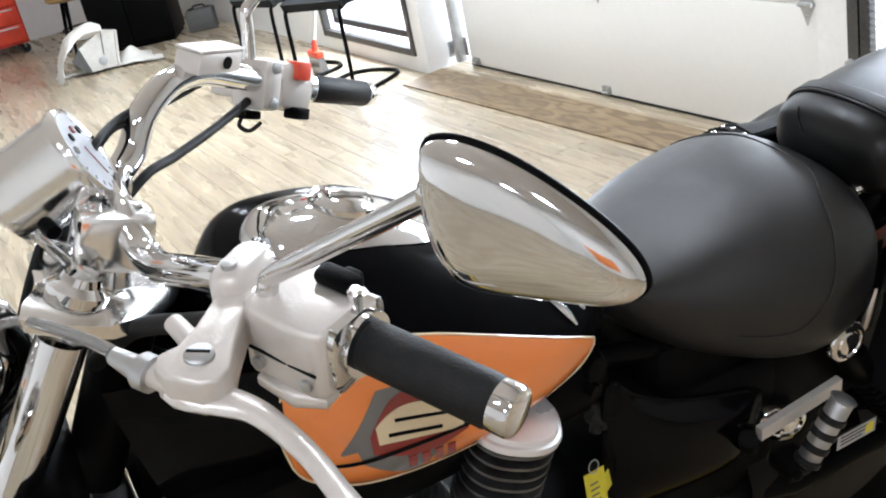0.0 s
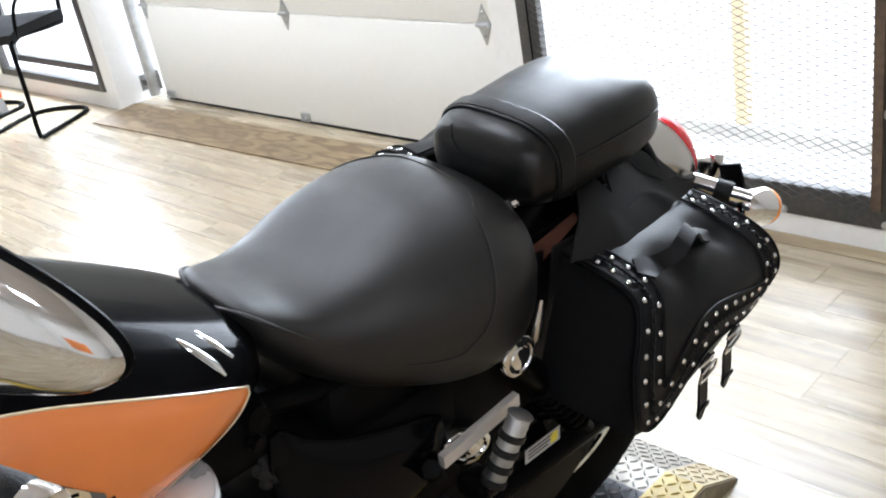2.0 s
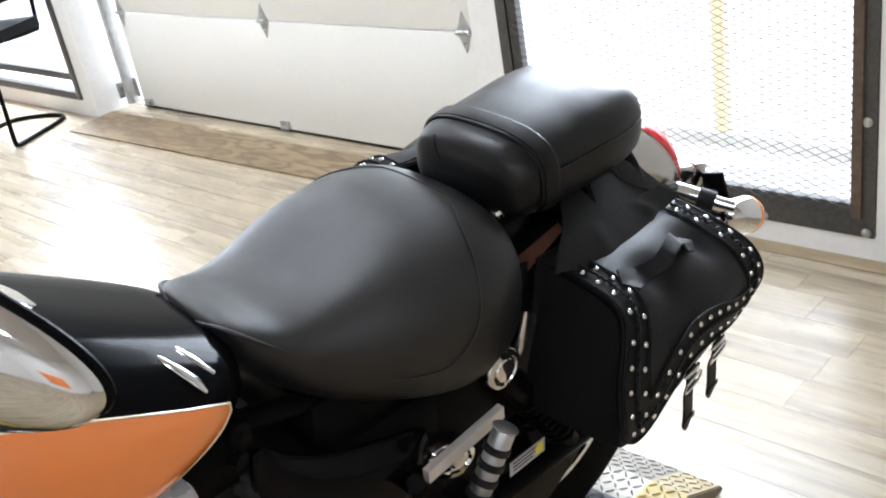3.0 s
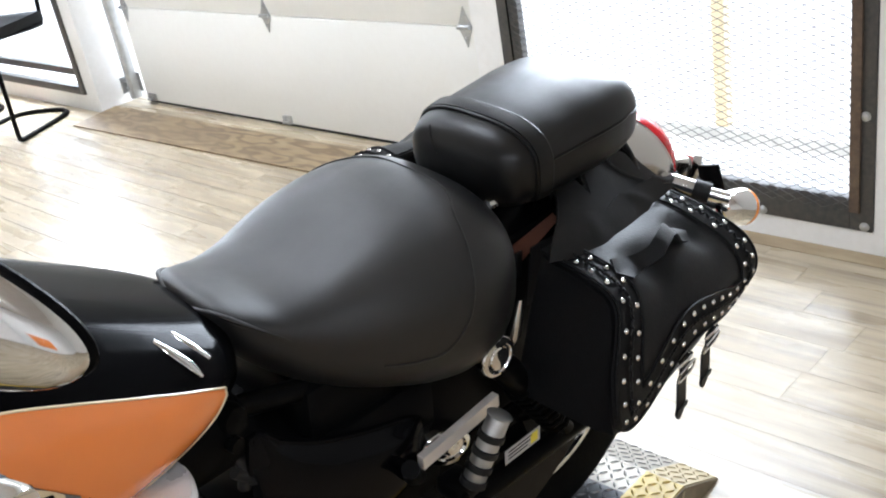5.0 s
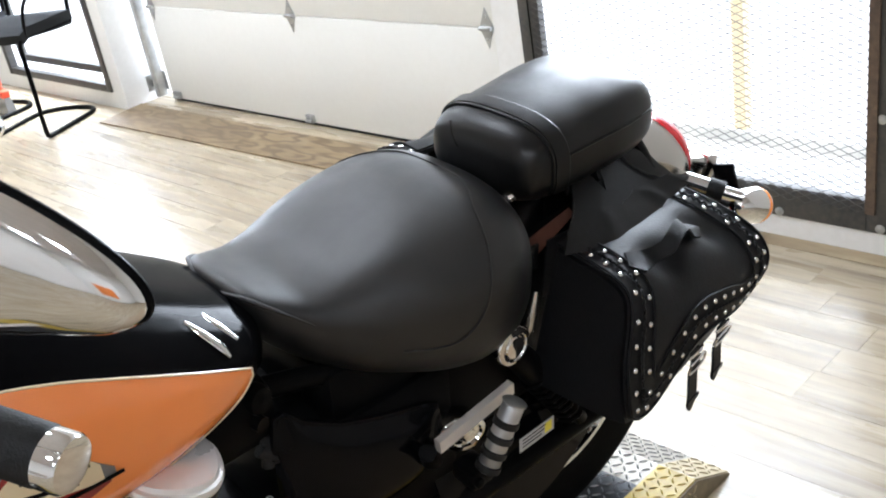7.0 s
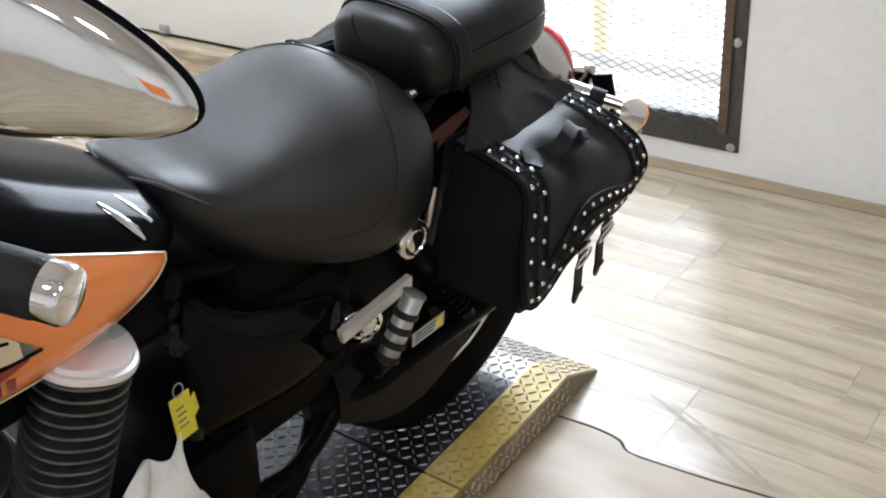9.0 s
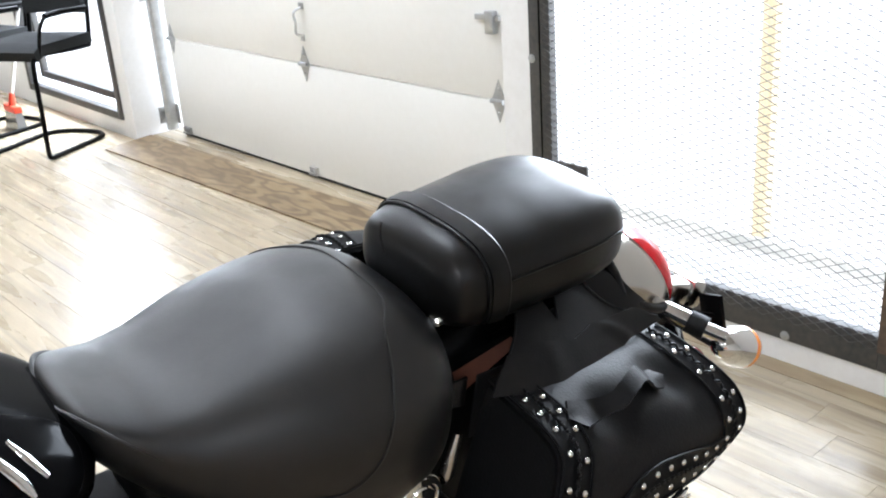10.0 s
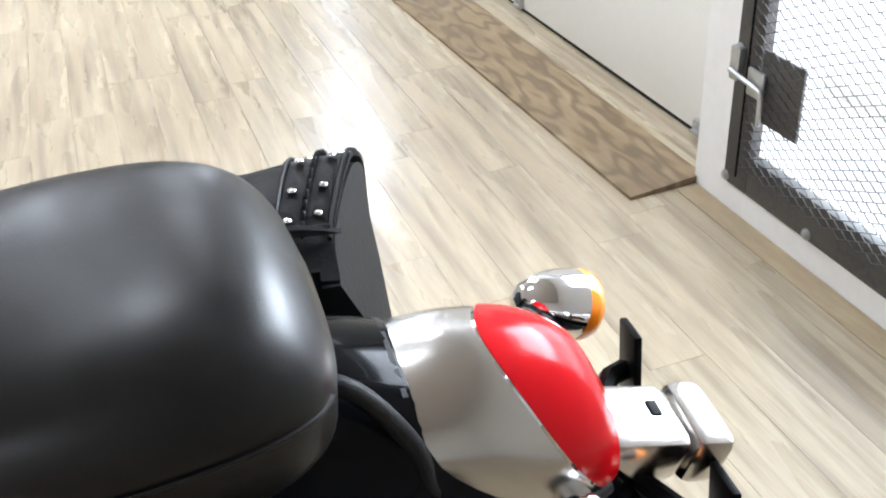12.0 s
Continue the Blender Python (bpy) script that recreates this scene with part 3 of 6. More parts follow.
def lugs(x0, x1, y0, y1, pitch=0.0195, slope=False):
    verts, faces = [], []
    ny, nx = int((y1 - y0) / pitch), int((x1 - x0) / pitch)
    for i in range(nx):
        for j in range(ny):
            cx, cy = x0 + (i + 0.5) * (x1 - x0) / nx, y0 + (j + 0.5) * (y1 - y0) / ny
            ux, uy = (0.7071, 0.7071) if (i + j) % 2 else (0.7071, -0.7071)
            z = LH if not slope else LH + (cy - LY1) / (LY2 - LY1) * (0.008 - LH)
            dz = 0 if not slope else (0.008 - LH) / (LY2 - LY1)
            n = len(verts)
            for a, b, h in ((0.0105, 0, 0), (0, 0.0029, 0), (-0.0105, 0, 0), (0, -0.0029, 0), (0.006, 0, 0.0030), (-0.006, 0, 0.0030)):
                ox, oy = a * ux - b * uy, a * uy + b * ux
                verts.append((cx + ox, cy + oy, z + 0.0002 + h + oy * dz))
            faces += [(n, n + 1, n + 4), (n + 1, n + 5, n + 4), (n + 1, n + 2, n + 5), (n + 2, n + 3, n + 5), (n + 3, n + 4, n + 5), (n + 3, n, n + 4)]
    return verts, faces


for y0, y1, s in ((-0.2, SEAM - 0.005, False), (SEAM + 0.005, BARE_GLARE_Y, False), (BARE_GLARE_Y, LY1, False), (LY1, LY2, True)):
    tagged(part("tread_pattern", lugs(LX0 + BAND + 0.003, LX1 - BAND - 0.002, y0, y1, slope=s), LUG_BARE if y0 >= BARE_GLARE_Y else LUG_WORN_GLINT, lift, smooth=50), kind="stuff")
    tagged(part("tread_pattern", lugs(LX1 - BAND + 0.002, LX1 - 0.003, y0, y1, slope=s), PLATE_TAN if s else PLATE_YELLOW, lift, smooth=50), kind="stuff")



def side_lugs(x, y0, y1, z0, z1, pitch=0.0195):
    """The same pattern standing on the lift's upright side."""
    v, f = lugs(z0, z1, y0, y1, pitch)
    return [(x + c - LH, b, a) for a, b, c in v], [tuple(reversed(q)) for q in f]


for y0, y1 in ((-0.2, SEAM - 0.005), (SEAM + 0.005, LY1)):
    tagged(part("tread_pattern", side_lugs(LX1 + 0.003, y0, y1, 0.006, LH - 0.008), PLATE_TAN, lift, smooth=50), kind="stuff")

# ---- things by the far wall ----
def cantilever_chair(m):
    """Sled chair: one bent black tube, fabric seat and back; local y towards its front."""
    c = thing("cantilever_chair", "black cantilever chair with dark fabric seat on a tubular sled base", "chair", m, "chairs by the window")
    for s in (1, -1):
        pts = [(0.0, -0.27, 0.013), (s * 0.09, -0.262, 0.013), (s * 0.165, -0.225, 0.013), (s * 0.205, -0.14, 0.013), (s * 0.205, 0.18, 0.013), (s * 0.205, 0.245, 0.016), (s * 0.205, 0.262, 0.05), (s * 0.205, 0.25, 0.25), (s * 0.205, 0.24, 0.48), (s * 0.205, 0.22, 0.535), (s * 0.205, 0.16, 0.548), (s * 0.205, -0.17, 0.53), (s * 0.205, -0.22, 0.56), (s * 0.205, -0.26, 0.80), (s * 0.205, -0.28, 0.98)]
        part("tube_frame", tube(pts, 0.0125, 10, 4), BLACK_METAL, c, "bent black steel tube")
        arm = part("armrest", tube([(s * 0.235, 0.12, 0.74), (s * 0.237, 0.0, 0.745), (s * 0.235, -0.20, 0.735)], 0.016, 10, 4), BLACK_PLASTIC, c, "black plastic armrest")
        part("support", tube([(s * 0.215, 0.19, 0.545), (s * 0.235, 0.17, 0.68), (s * 0.235, 0.12, 0.735)], 0.010, 8, 4), BLACK_METAL, arm)
    part("seat", slab(lambda u, v: (-0.225 + 0.45 * u, -0.22 + 0.46 * v, 0.60 + 0.012 * math.sin(math.pi * u) * math.sin(math.pi * v) - 0.03 * max(0, v - 0.85) * 6), 12, 12, 0.055), CHAIR_FABRIC, c, "dark fabric seat cushion")
    part("backrest", slab(lambda u, v: (0.21 - 0.42 * u, -0.245 - 0.05 * v - 0.03 * math.sin(math.pi * u), 0.70 + 0.33 * v), 12, 10, -0.045), CHAIR_FABRIC, c, "dark fabric backrest")
    return c


cantilever_chair(pose(-5.45, 2.26, 0, 0, 0, 208))
cantilever_chair(pose(-6.12, 2.16, 0, 0, 0, 196))

broom = thing("broom", "broom with grey bristles, orange collar and pale handle", "broom", pose(-6.04, 2.27, 0))
part("bristles", loft([[(-0.11, -0.03, 0), (0.11, -0.03, 0), (0.11, 0.03, 0), (-0.11, 0.03, 0)], [(-0.085, -0.02, 0.11), (0.085, -0.02, 0.11), (0.085, 0.02, 0.11), (-0.085, 0.02, 0.11)]]), GREY_PAINT, broom, "dark grey bristles")
part("collar", join(box(-0.09, 0.09, -0.024, 0.024, 0.11, 0.15, 0.006), tube([(0, 0, 0.145), (0, 0.012, 0.22)], [0.022, 0.014], 12)), RED_PLASTIC, broom, "orange-red plastic collar")
part("handle", tube([(0, 0.012, 0.21), (-0.01, 0.33, 1.25)], 0.011, 10), CLOTH, broom, "pale handle")

blue_rag = part("floor_rag", slab(lambda u, v: (-0.13 + 0.26 * u + 0.015 * math.sin(8 * v), -0.08 + 0.16 * v + 0.012 * math.sin(9 * u), 0.012 + 0.012 * math.sin(7 * u + 4 * v) + 0.008 * math.sin(13 * v - 3 * u)), 14, 10, 0.006), material("blue_cloth", (0.06, 0.16, 0.42), 0.9, grain=0.4, scale=60), None, smooth=80)
blue_rag.matrix_world = pose(-6.31, 1.84, 0.0)
tagged(blue_rag, "crumpled blue rag on the floor", "rag")

# grey fairing lying on a white towel
tow_m = pose(-8.40, 1.32, 0)


def towel_floor(u, v):
    """The part spread on the boards, its edge wavy and slightly lifted."""
    near_x, far_x = -0.13 + 0.42 * u - 0.10 * math.sin(3 * u), -0.20 - 0.10 * u
    x = near_x + (far_x - near_x) * (1 - v)
    y = -0.38 + 0.80 * u + 0.02 * math.sin(9 * v)
    fold = 0.010 * math.sin(13 * u + 5 * v) * math.sin(7 * v + 2) + 0.006 * math.sin(31 * u - 9 * v)
    bump = 0.09 * math.exp(-((u - 0.80) / 0.08) ** 2 - ((v - 0.25) / 0.3) ** 2)
    return (x, y, 0.016 + abs(fold) + bump)


def towel_heap():
    """The part bunched over the shoulder of the fairing."""
    spine = curve_points([(0.02, -0.37, 0.02), (-0.02, -0.33, 0.15), (-0.03, -0.24, 0.28), (-0.05, -0.12, 0.345), (-0.06, 0.02, 0.345), (-0.07, 0.06, 0.32)], 7)
    rings = []
    for k, c in enumerate(spine):
        u = k / (len(spine) - 1)
        r = 0.052 + 0.018 * math.sin(3.1 * u + 0.4) + 0.008 * math.sin(19 * u)
        ring = []
        for j in range(22):
            a = 2 * math.pi * j / 22
            w = r * (1 + 0.16 * math.sin(3 * a + 9 * u) + 0.10 * math.sin(5 * a - 14 * u) + 0.05 * math.sin(9 * a + 31 * u))
            ring.append((c[0] + 2.0 * w * math.cos(a), c[1] + 0.35 * w * math.sin(a), max(0.004, c[2] + 0.75 * w * math.sin(a))))
        rings.append(ring)
    return loft(rings)


towel = part("towel", join(slab(towel_floor, 54, 24, 0.010), towel_heap()), CLOTH, None, smooth=80)
towel.matrix_world = tow_m
tagged(towel, "crumpled white towel heaped over a fairing", "towel")
fairing = thing("fairing", "grey faceted plastic fairing with a round hole lying on a towel", "fairing", tow_m @ pose(0, 0, 0.028))
front = [(0.03, -0.11, 0.0), (0.03, 0.12, 0.0), (0.02, 0.178, 0.265), (0.01, 0.05, 0.300), (0.02, -0.155, 0.205)]
part("shell", loft([front, [(-0.03 + 0.2 * x, y * 1.02, z * 1.02) for x, y, z in front], [(-0.26, y * 0.8, z * 0.75) for x, y, z in front]]), GREY_PLASTIC, fairing, "grey faceted plastic shell", smooth=20)
part("left_wing", loft([[(0.035, -0.112, 0.0), (0.024, -0.157, 0.206), (-0.02, -0.235, 0.115), (0.0, -0.16, 0.0)], [(0.010, -0.100, 0.0), (0.0, -0.145, 0.20), (-0.06, -0.225, 0.11), (-0.03, -0.15, 0.0)]]), DARK_GREY, fairing, "darker bent wing", smooth=20)
part("crease", tube([(0.032, 0.02, 0.11), (0.022, 0.05, 0.295)], 0.004, 6), DARK_GREY, fairing)
part("flange", tube([(0.032, 0.105, 0.0), (0.024, 0.158, 0.26)], 0.006, 6), GREY_PLASTIC, fairing)
part("grommet", lathe([(0.016, 0), (0.036, 0.0), (0.036, 0.006), (0.020, 0.008)], along((0.029, 0.0, 0.066), (1, 0.0, 0.066)), 20), STEEL, fairing, "round metal grommet")
part("grommet_hole", lathe([(0.019, 0.001), (0.0, 0.002)], along((0.031, 0.0, 0.066), (1, 0.0, 0.066)), 16), DARK_GREY, fairing)

cabinet = thing("dark_cabinet", "low black cabinet by the wall with two doors", "cabinet", pose(-9.30, 1.86, 0, 0, 0, 65))
part("body", box(-0.36, 0.36, -0.26, 0.30, 0.03, 0.95, 0.008), BLACK_PLASTIC, cabinet)
for s in (1, -1):
    dr = part("door", box(min(s * 0.005, s * 0.345), max(s * 0.005, s * 0.345), -0.282, -0.262, 0.06, 0.92, 0.006), BLACK_METAL, cabinet, "black cabinet door")
    part("handle", tube([(s * 0.03, -0.285, 0.45), (s * 0.03, -0.31, 0.46), (s * 0.03, -0.31, 0.56), (s * 0.03, -0.285, 0.57)], 0.006, 8), DARK_GREY, dr)
part("plinth", box(-0.34, 0.34, -0.22, 0.28, 0, 0.03), BLACK_PLASTIC, cabinet)

case = thing("tool_case", "grey plastic tool case standing against the wall", "case", pose(-9.0, 2.37, 0, 0, 0, 65))
part("shell", join(box(-0.13, 0.13, -0.075, 0.0, 0, 0.20, 0.02), box(-0.13, 0.13, 0.004, 0.075, 0, 0.20, 0.02)), DARK_GREY, case)
for x in (-0.08, 0.08):
    part("latch", box(x - 0.018, x + 0.018, -0.04, 0.03, 0.195, 0.208, 0.004), BLACK_PLASTIC, case)
part("handle", tube([(-0.05, -0.002, 0.195), (-0.045, -0.002, 0.225), (0.045, -0.002, 0.225), (0.05, -0.002, 0.195)], 0.009, 8, 3), BLACK_PLASTIC, case)

stool = thing("stool", "round tan padded stool on dark legs", "stool", pose(-9.75, 1.47, 0))
part("seat", lathe([(0.0, 0.49), (0.24, 0.49), (0.262, 0.505), (0.265, 0.535), (0.24, 0.565), (0.1, 0.575), (0.0, 0.575)], None, 32), material("tan_vinyl", (0.42, 0.27, 0.10), 0.5, grain=0.4, scale=40), stool, "round tan padded seat")
for k in range(4):
    a = math.pi / 4 + math.pi / 2 * k
    part("leg", tube([(0.15 * math.cos(a), 0.15 * math.sin(a), 0.49), (0.25 * math.cos(a), 0.25 * math.sin(a), 0.0)], [0.02, 0.015], 10), BLACK_METAL, stool)
part("ring", tube([(0.20 * math.cos(t * math.pi / 12), 0.20 * math.sin(t * math.pi / 12), 0.22) for t in range(25)], 0.009, 8), BLACK_METAL, stool)

chest = thing("tool_chest", "red rolling tool chest with drawers", "tool chest", pose(-11.0, 0.82, 0))
part("body", box(-0.33, 0.33, -0.24, 0.24, 0.10, 0.85, 0.008), material("red_enamel", (0.55, 0.035, 0.02), 0.3, coat=0.5, grain=0.3), chest)
for k in range(4):
    d = part("drawer", box(0.332, 0.345, -0.22, 0.22, 0.13 + 0.175 * k, 0.29 + 0.175 * k, 0.004), RED_PLASTIC, chest)
    part("pull", box(0.346, 0.356, -0.18, 0.18, 0.262 + 0.175 * k, 0.275 + 0.175 * k, 0.002), STEEL, d)
for x in (-0.27, 0.27):
    for y in (-0.19, 0.19):
        cs = part("caster", tube([(x - 0.015, y, 0.045), (x + 0.015, y, 0.045)], 0.045, 16), RUBBER, chest, "black rubber caster")
        part("fork", box(x - 0.02, x + 0.02, y - 0.012, y + 0.012, 0.05, 0.10, 0.003), STEEL, cs)

# bare floor patch beside the lift, with a ragged edge
edge = [(-0.706, 1.425), (-0.62, 1.432), (-0.56, 1.425), (-0.535, 1.405), (-0.50, 1.40), (-0.36, 1.412), (-0.22, 1.43), (0.1, 1.46), (0.6, 1.50)]
pv = [(x, y, 0.0016) for x, y in edge] + [(0.6, 0.0, 0.0016), (-0.706, 0.0, 0.0016)]
pb = [(x, y, 0.0001) for x, y, z in pv]
patch = part("floor_patch", loft([pb, pv]), material("bare_board", (0.43, 0.335, 0.225), 0.42, grain=0.5, scale=7, second=(0.33, 0.24, 0.15), stain=0.6, stain_scale=2.5, stretch=(0.6, 2.5, 1), rough_vary=0.08, bump=0.1), None, smooth=0)
tagged(patch, "bare tan board let into the floor beside the lift", "floor patch", kind="structure")
tagged(part("floor_joint", tube([(x, y + 0.004, 0.0006) for x, y in edge], 0.0035, 6, 4, flat=0.4), JOINT_DARK, None), "dark ragged joint in the floor", "floor joint", kind="structure")

# brown board along the foot of the gate wall
strip = part("floor_strip", box(-2.215, 3.2, 2.622, 2.688, 0.0006, 0.003, 0.001), material("dirty_board", (0.40, 0.32, 0.20), 0.6, grain=0.6, scale=14, second=(0.27, 0.20, 0.12), stain=0.6, stain_scale=4, stretch=(0.6, 3, 1)), None, smooth=0)
tagged(strip, "worn brown board along the foot of the wall", "floor strip", kind="structure")

# tyre scuffs on the planks
SCUFF = material("rubber_scuff", (0.27, 0.22, 0.16), 0.5, grain=0.8, scale=30, second=(0.42, 0.35, 0.25))
scuffs = thing("scuff_mark", "faint dark tyre scuff on the planks", "floor mark", kind="structure")
for dx, w in ((0.0, 0.006), (0.045, 0.0035)):
    line = [(-0.579 + dx, 1.603, 0.0), (-0.503 + dx, 1.569, 0.0), (-0.423 + dx, 1.533, 0.0), (-0.329 + dx, 1.482, 0.0), (-0.285 + dx, 1.452, 0.0)]
    part("scuff_line", tube(line, [w * 0.3, w, w, w, w * 0.3], 6, 5, flat=0.12), SCUFF, scuffs)

# ---- motorcycle, leaning on its side stand; local x left, y to the rear, z up ----
BIKE = pose(-1.0, 0.51, 0.075, 0, 0, -3.5) @ pose(0, 0, 0, 0, 8.8, 0) @ pose(0, -0.643, 0)
bike = thing("motorcycle", "black and orange cruiser motorcycle with chrome trim parked on a lift", "motorcycle", BIKE)


def section_point(table, y, a, power, off=0.0):
    w, top, mid, low = soft_table(table, y)
    sn = signed_pow(math.sin(a), 2 / power)
    h = (top - mid) if sn > 0 else (mid - low)
    return ((w + off) * signed_pow(math.cos(a), 2 / power), y, mid + sn * (h + off))


def body(table, rings=36, sides=40, power=2.4, shape=None):
    """A closed cushion: rows of y, half width, top, widest height, bottom."""
    y0, y1 = table[0][0], table[-1][0]
    out = []
    for i in range(rings + 1):
        y = y0 + (y1 - y0) * (0.5 - 0.5 * math.cos(math.pi * i / rings))
        ring = [section_point(table, y, 2 * math.pi * j / sides, power) for j in range(sides)]
        out.append([shape(p) for p in ring] if shape else ring)
    return loft(out)


# fuel tank
TANK = [(0.302, 0.030, 0.915, 0.845, 0.785), (0.312, 0.078, 0.955, 0.832, 0.750), (0.335, 0.115, 0.992, 0.822, 0.730), (0.37, 0.148, 1.022, 0.814, 0.716), (0.42, 0.172, 1.030, 0.808, 0.708), (0.50, 0.184, 1.012, 0.804, 0.706),
        (0.58, 0.181, 0.968, 0.800, 0.710), (0.66, 0.166, 0.918, 0.798, 0.722), (0.73, 0.142, 0.876, 0.798, 0.738), (0.78, 0.105, 0.846, 0.796, 0.752), (0.805, 0.05, 0.827, 0.796, 0.770)]
TANK_POWER = 2.35
def tank_shape(p):
    """Square shoulders on the far side."""
    x, y, z = p
    if x > 0:
        return p
    w, top, mid, low = soft_table(TANK, y)
    front = max(0.0, 1 - (y - 0.302) / 0.16)
    w *= 1 + 0.55 * front ** 2 + 0.03
    q = min(max((z - mid) / (top - mid), 0.0), 1.0) if z > mid else 0.0
    full = (1 - q ** 3.6) ** (1 / 3.6) if z > mid else abs(x) / (w + 1e-9)
    return (-max(abs(x), w * min(full, 1.0)), y, z)


tank = part("fuel_tank", body(TANK, 44, 64, TANK_POWER, tank_shape), TANK_PAINT, bike, "glossy black teardrop fuel tank")


def tank_side(y, z, off=0.0):
    """The tank's left flank at y, z."""
    w, top, mid, low = soft_table(TANK, y)
    h = (top - mid) if z > mid else (mid - low)
    q = min(abs(z - mid) / h, 0.985)
    return (w * (1 - q ** TANK_POWER) ** (1 / TANK_POWER) + off, y, z)


def tank_top(x, y):
    w, top, mid, low = soft_table(TANK, y)
    return mid + (top - mid) * (1 - min(abs(x) / w, 0.98) ** TANK_POWER) ** (1 / TANK_POWER)


PANEL = [(0.332, 0.828, 0.836), (0.338, 0.786, 0.876), (0.352, 0.763, 0.910), (0.39, 0.748, 0.938), (0.45, 0.743, 0.946), (0.51, 0.742, 0.930), (0.57, 0.745, 0.902), (0.63, 0.751, 0.870), (0.68, 0.760, 0.842), (0.715, 0.773, 0.822), (0.742, 0.792, 0.803)]


def panel_patch(y0, y1, lo, hi, off, nu=30, nv=8, thick=0.003):
    def fn(u, v):
        y = y0 + (y1 - y0) * u
        a, b = soft_table(PANEL, y)
        z = a + (b - a) * (lo(u) + (hi(u) - lo(u)) * v)
        return tank_side(y, z, off)
    return slab(fn, nu, nv, thick)


part("side_panel", panel_patch(0.332, 0.742, lambda u: 0, lambda u: 1, 0.003, 44, 12), ORANGE, tank, "glossy orange teardrop side panel")
ys = [0.332 + 0.410 * (0.5 - 0.5 * math.cos(math.pi * k / 40)) for k in range(41)]
edge = [tank_side(y, soft_table(PANEL, y)[1], 0.0032) for y in ys] + [tank_side(y, soft_table(PANEL, y)[0], 0.0032) for y in ys[::-1]]
part("panel_stripe", tube(edge, 0.0016, 6), CREAM, tank, "cream pinstripe round the orange panel")
# winged badge in the panel, drawn as plain shapes
part("badge_wing", panel_patch(0.385, 0.540, lambda u: 0.36 + 0.02 * math.sin(9 * u) - 0.22 * math.sin(math.pi * min(u * 1.15, 1)) * (u > 0.12), lambda u: 0.38 + 0.36 * min(1, u * 3.0) * (1 - max(0, u - 0.55) * 1.9), 0.0048, 36, 6, 0.001), GREY_PAINT, tank, "dark grey winged badge")
part("badge_field", panel_patch(0.418, 0.532, lambda u: 0.34 - 0.08 * math.sin(math.pi * u), lambda u: 0.36 + 0.34 * math.sin(math.pi * min(1, 0.1 + u * 0.95)), 0.0056, 30, 6, 0.001), DARK_RED, tank, "dark red badge field")
part("badge_bar", panel_patch(0.426, 0.526, lambda u: 0.40 - 0.03 * u, lambda u: 0.40 - 0.03 * u + 0.24 * math.sin(math.pi * (0.08 + 0.84 * u)) ** 0.5, 0.0064, 30, 4, 0.001), CREAM, tank, "cream badge bar")
for lo, hi, y0, y1 in ((0.44, 0.465, 0.438, 0.500), (0.53, 0.552, 0.448, 0.516)):
    part("badge_bar", panel_patch(y0, y1, lambda u, lo=lo: lo - 0.03 * u, lambda u, hi=hi: hi - 0.03 * u, 0.0070, 12, 2, 0.001), BLACK_PAINT, tank)
for k in range(4):
    y0 = 0.455 + 0.016 * k
    part("badge_bar", panel_patch(y0, y0 + 0.010, lambda u: 0.16, lambda u: 0.26, 0.0062, 3, 3, 0.001), DARK_RED, tank)
part("badge_line", panel_patch(0.372, 0.548, lambda u: 0.27 + 0.10 * u, lambda u: 0.295 + 0.10 * u, 0.0068, 30, 2, 0.001), BLACK_PAINT, tank)

# chrome slivers put in for the window's reflection, where tank meets seat
trim = [Vector(tank_side(y, z, 0.003)) for y, z in ((0.688, 0.884), (0.700, 0.868), (0.712, 0.850), (0.718, 0.836))]
part("tank_trim", tube(trim, [0.002, 0.006, 0.007, 0.003], 10, 5, flat=0.35), CHROME, tank, "chrome sliver standing in for a window reflection on the tank")
part("tank_trim", tube([p + Vector((0.002, 0.022, 0.0)) for p in trim[:3]], [0.002, 0.0045, 0.003], 8, 4, flat=0.35), CHROME, tank)

# filler console and cap
CONSOLE = [(0.372, 0.012), (0.380, 0.036), (0.400, 0.058), (0.44, 0.070), (0.50, 0.070), (0.55, 0.060), (0.585, 0.042), (0.612, 0.012)]


def console_fn(u, v):
    y = 0.372 + 0.240 * u
    w = soft_table(CONSOLE, y)[0]
    s = 2 * v - 1
    rise = 0.020 * (1 - abs(s) ** 3.2) * min(1, 7 * u, 5 * (1 - u)) ** 0.5
    return (w * s, y, tank_top(w * s, y) + 0.002 + rise)


console = part("filler_console", slab(console_fn, 28, 18, -0.004), CHROME, tank, "chrome filler console")
cap_m = along((0, 0.495, 1.030), (0, 0.530, 1.13))
part("fuel_cap", lathe([(0.041, 0), (0.041, 0.007), (0.037, 0.010), (0.034, 0.007), (0.031, 0.009), (0.028, 0.012), (0.012, 0.014), (0.0, 0.014)], cap_m, 36), CHROME, console, "round chrome fuel cap")
part("cap_flap", moved(box(-0.010, 0.010, -0.028, 0.022, 0.013, 0.019, 0.003), cap_m), CHROME, console, "key flap on the cap")

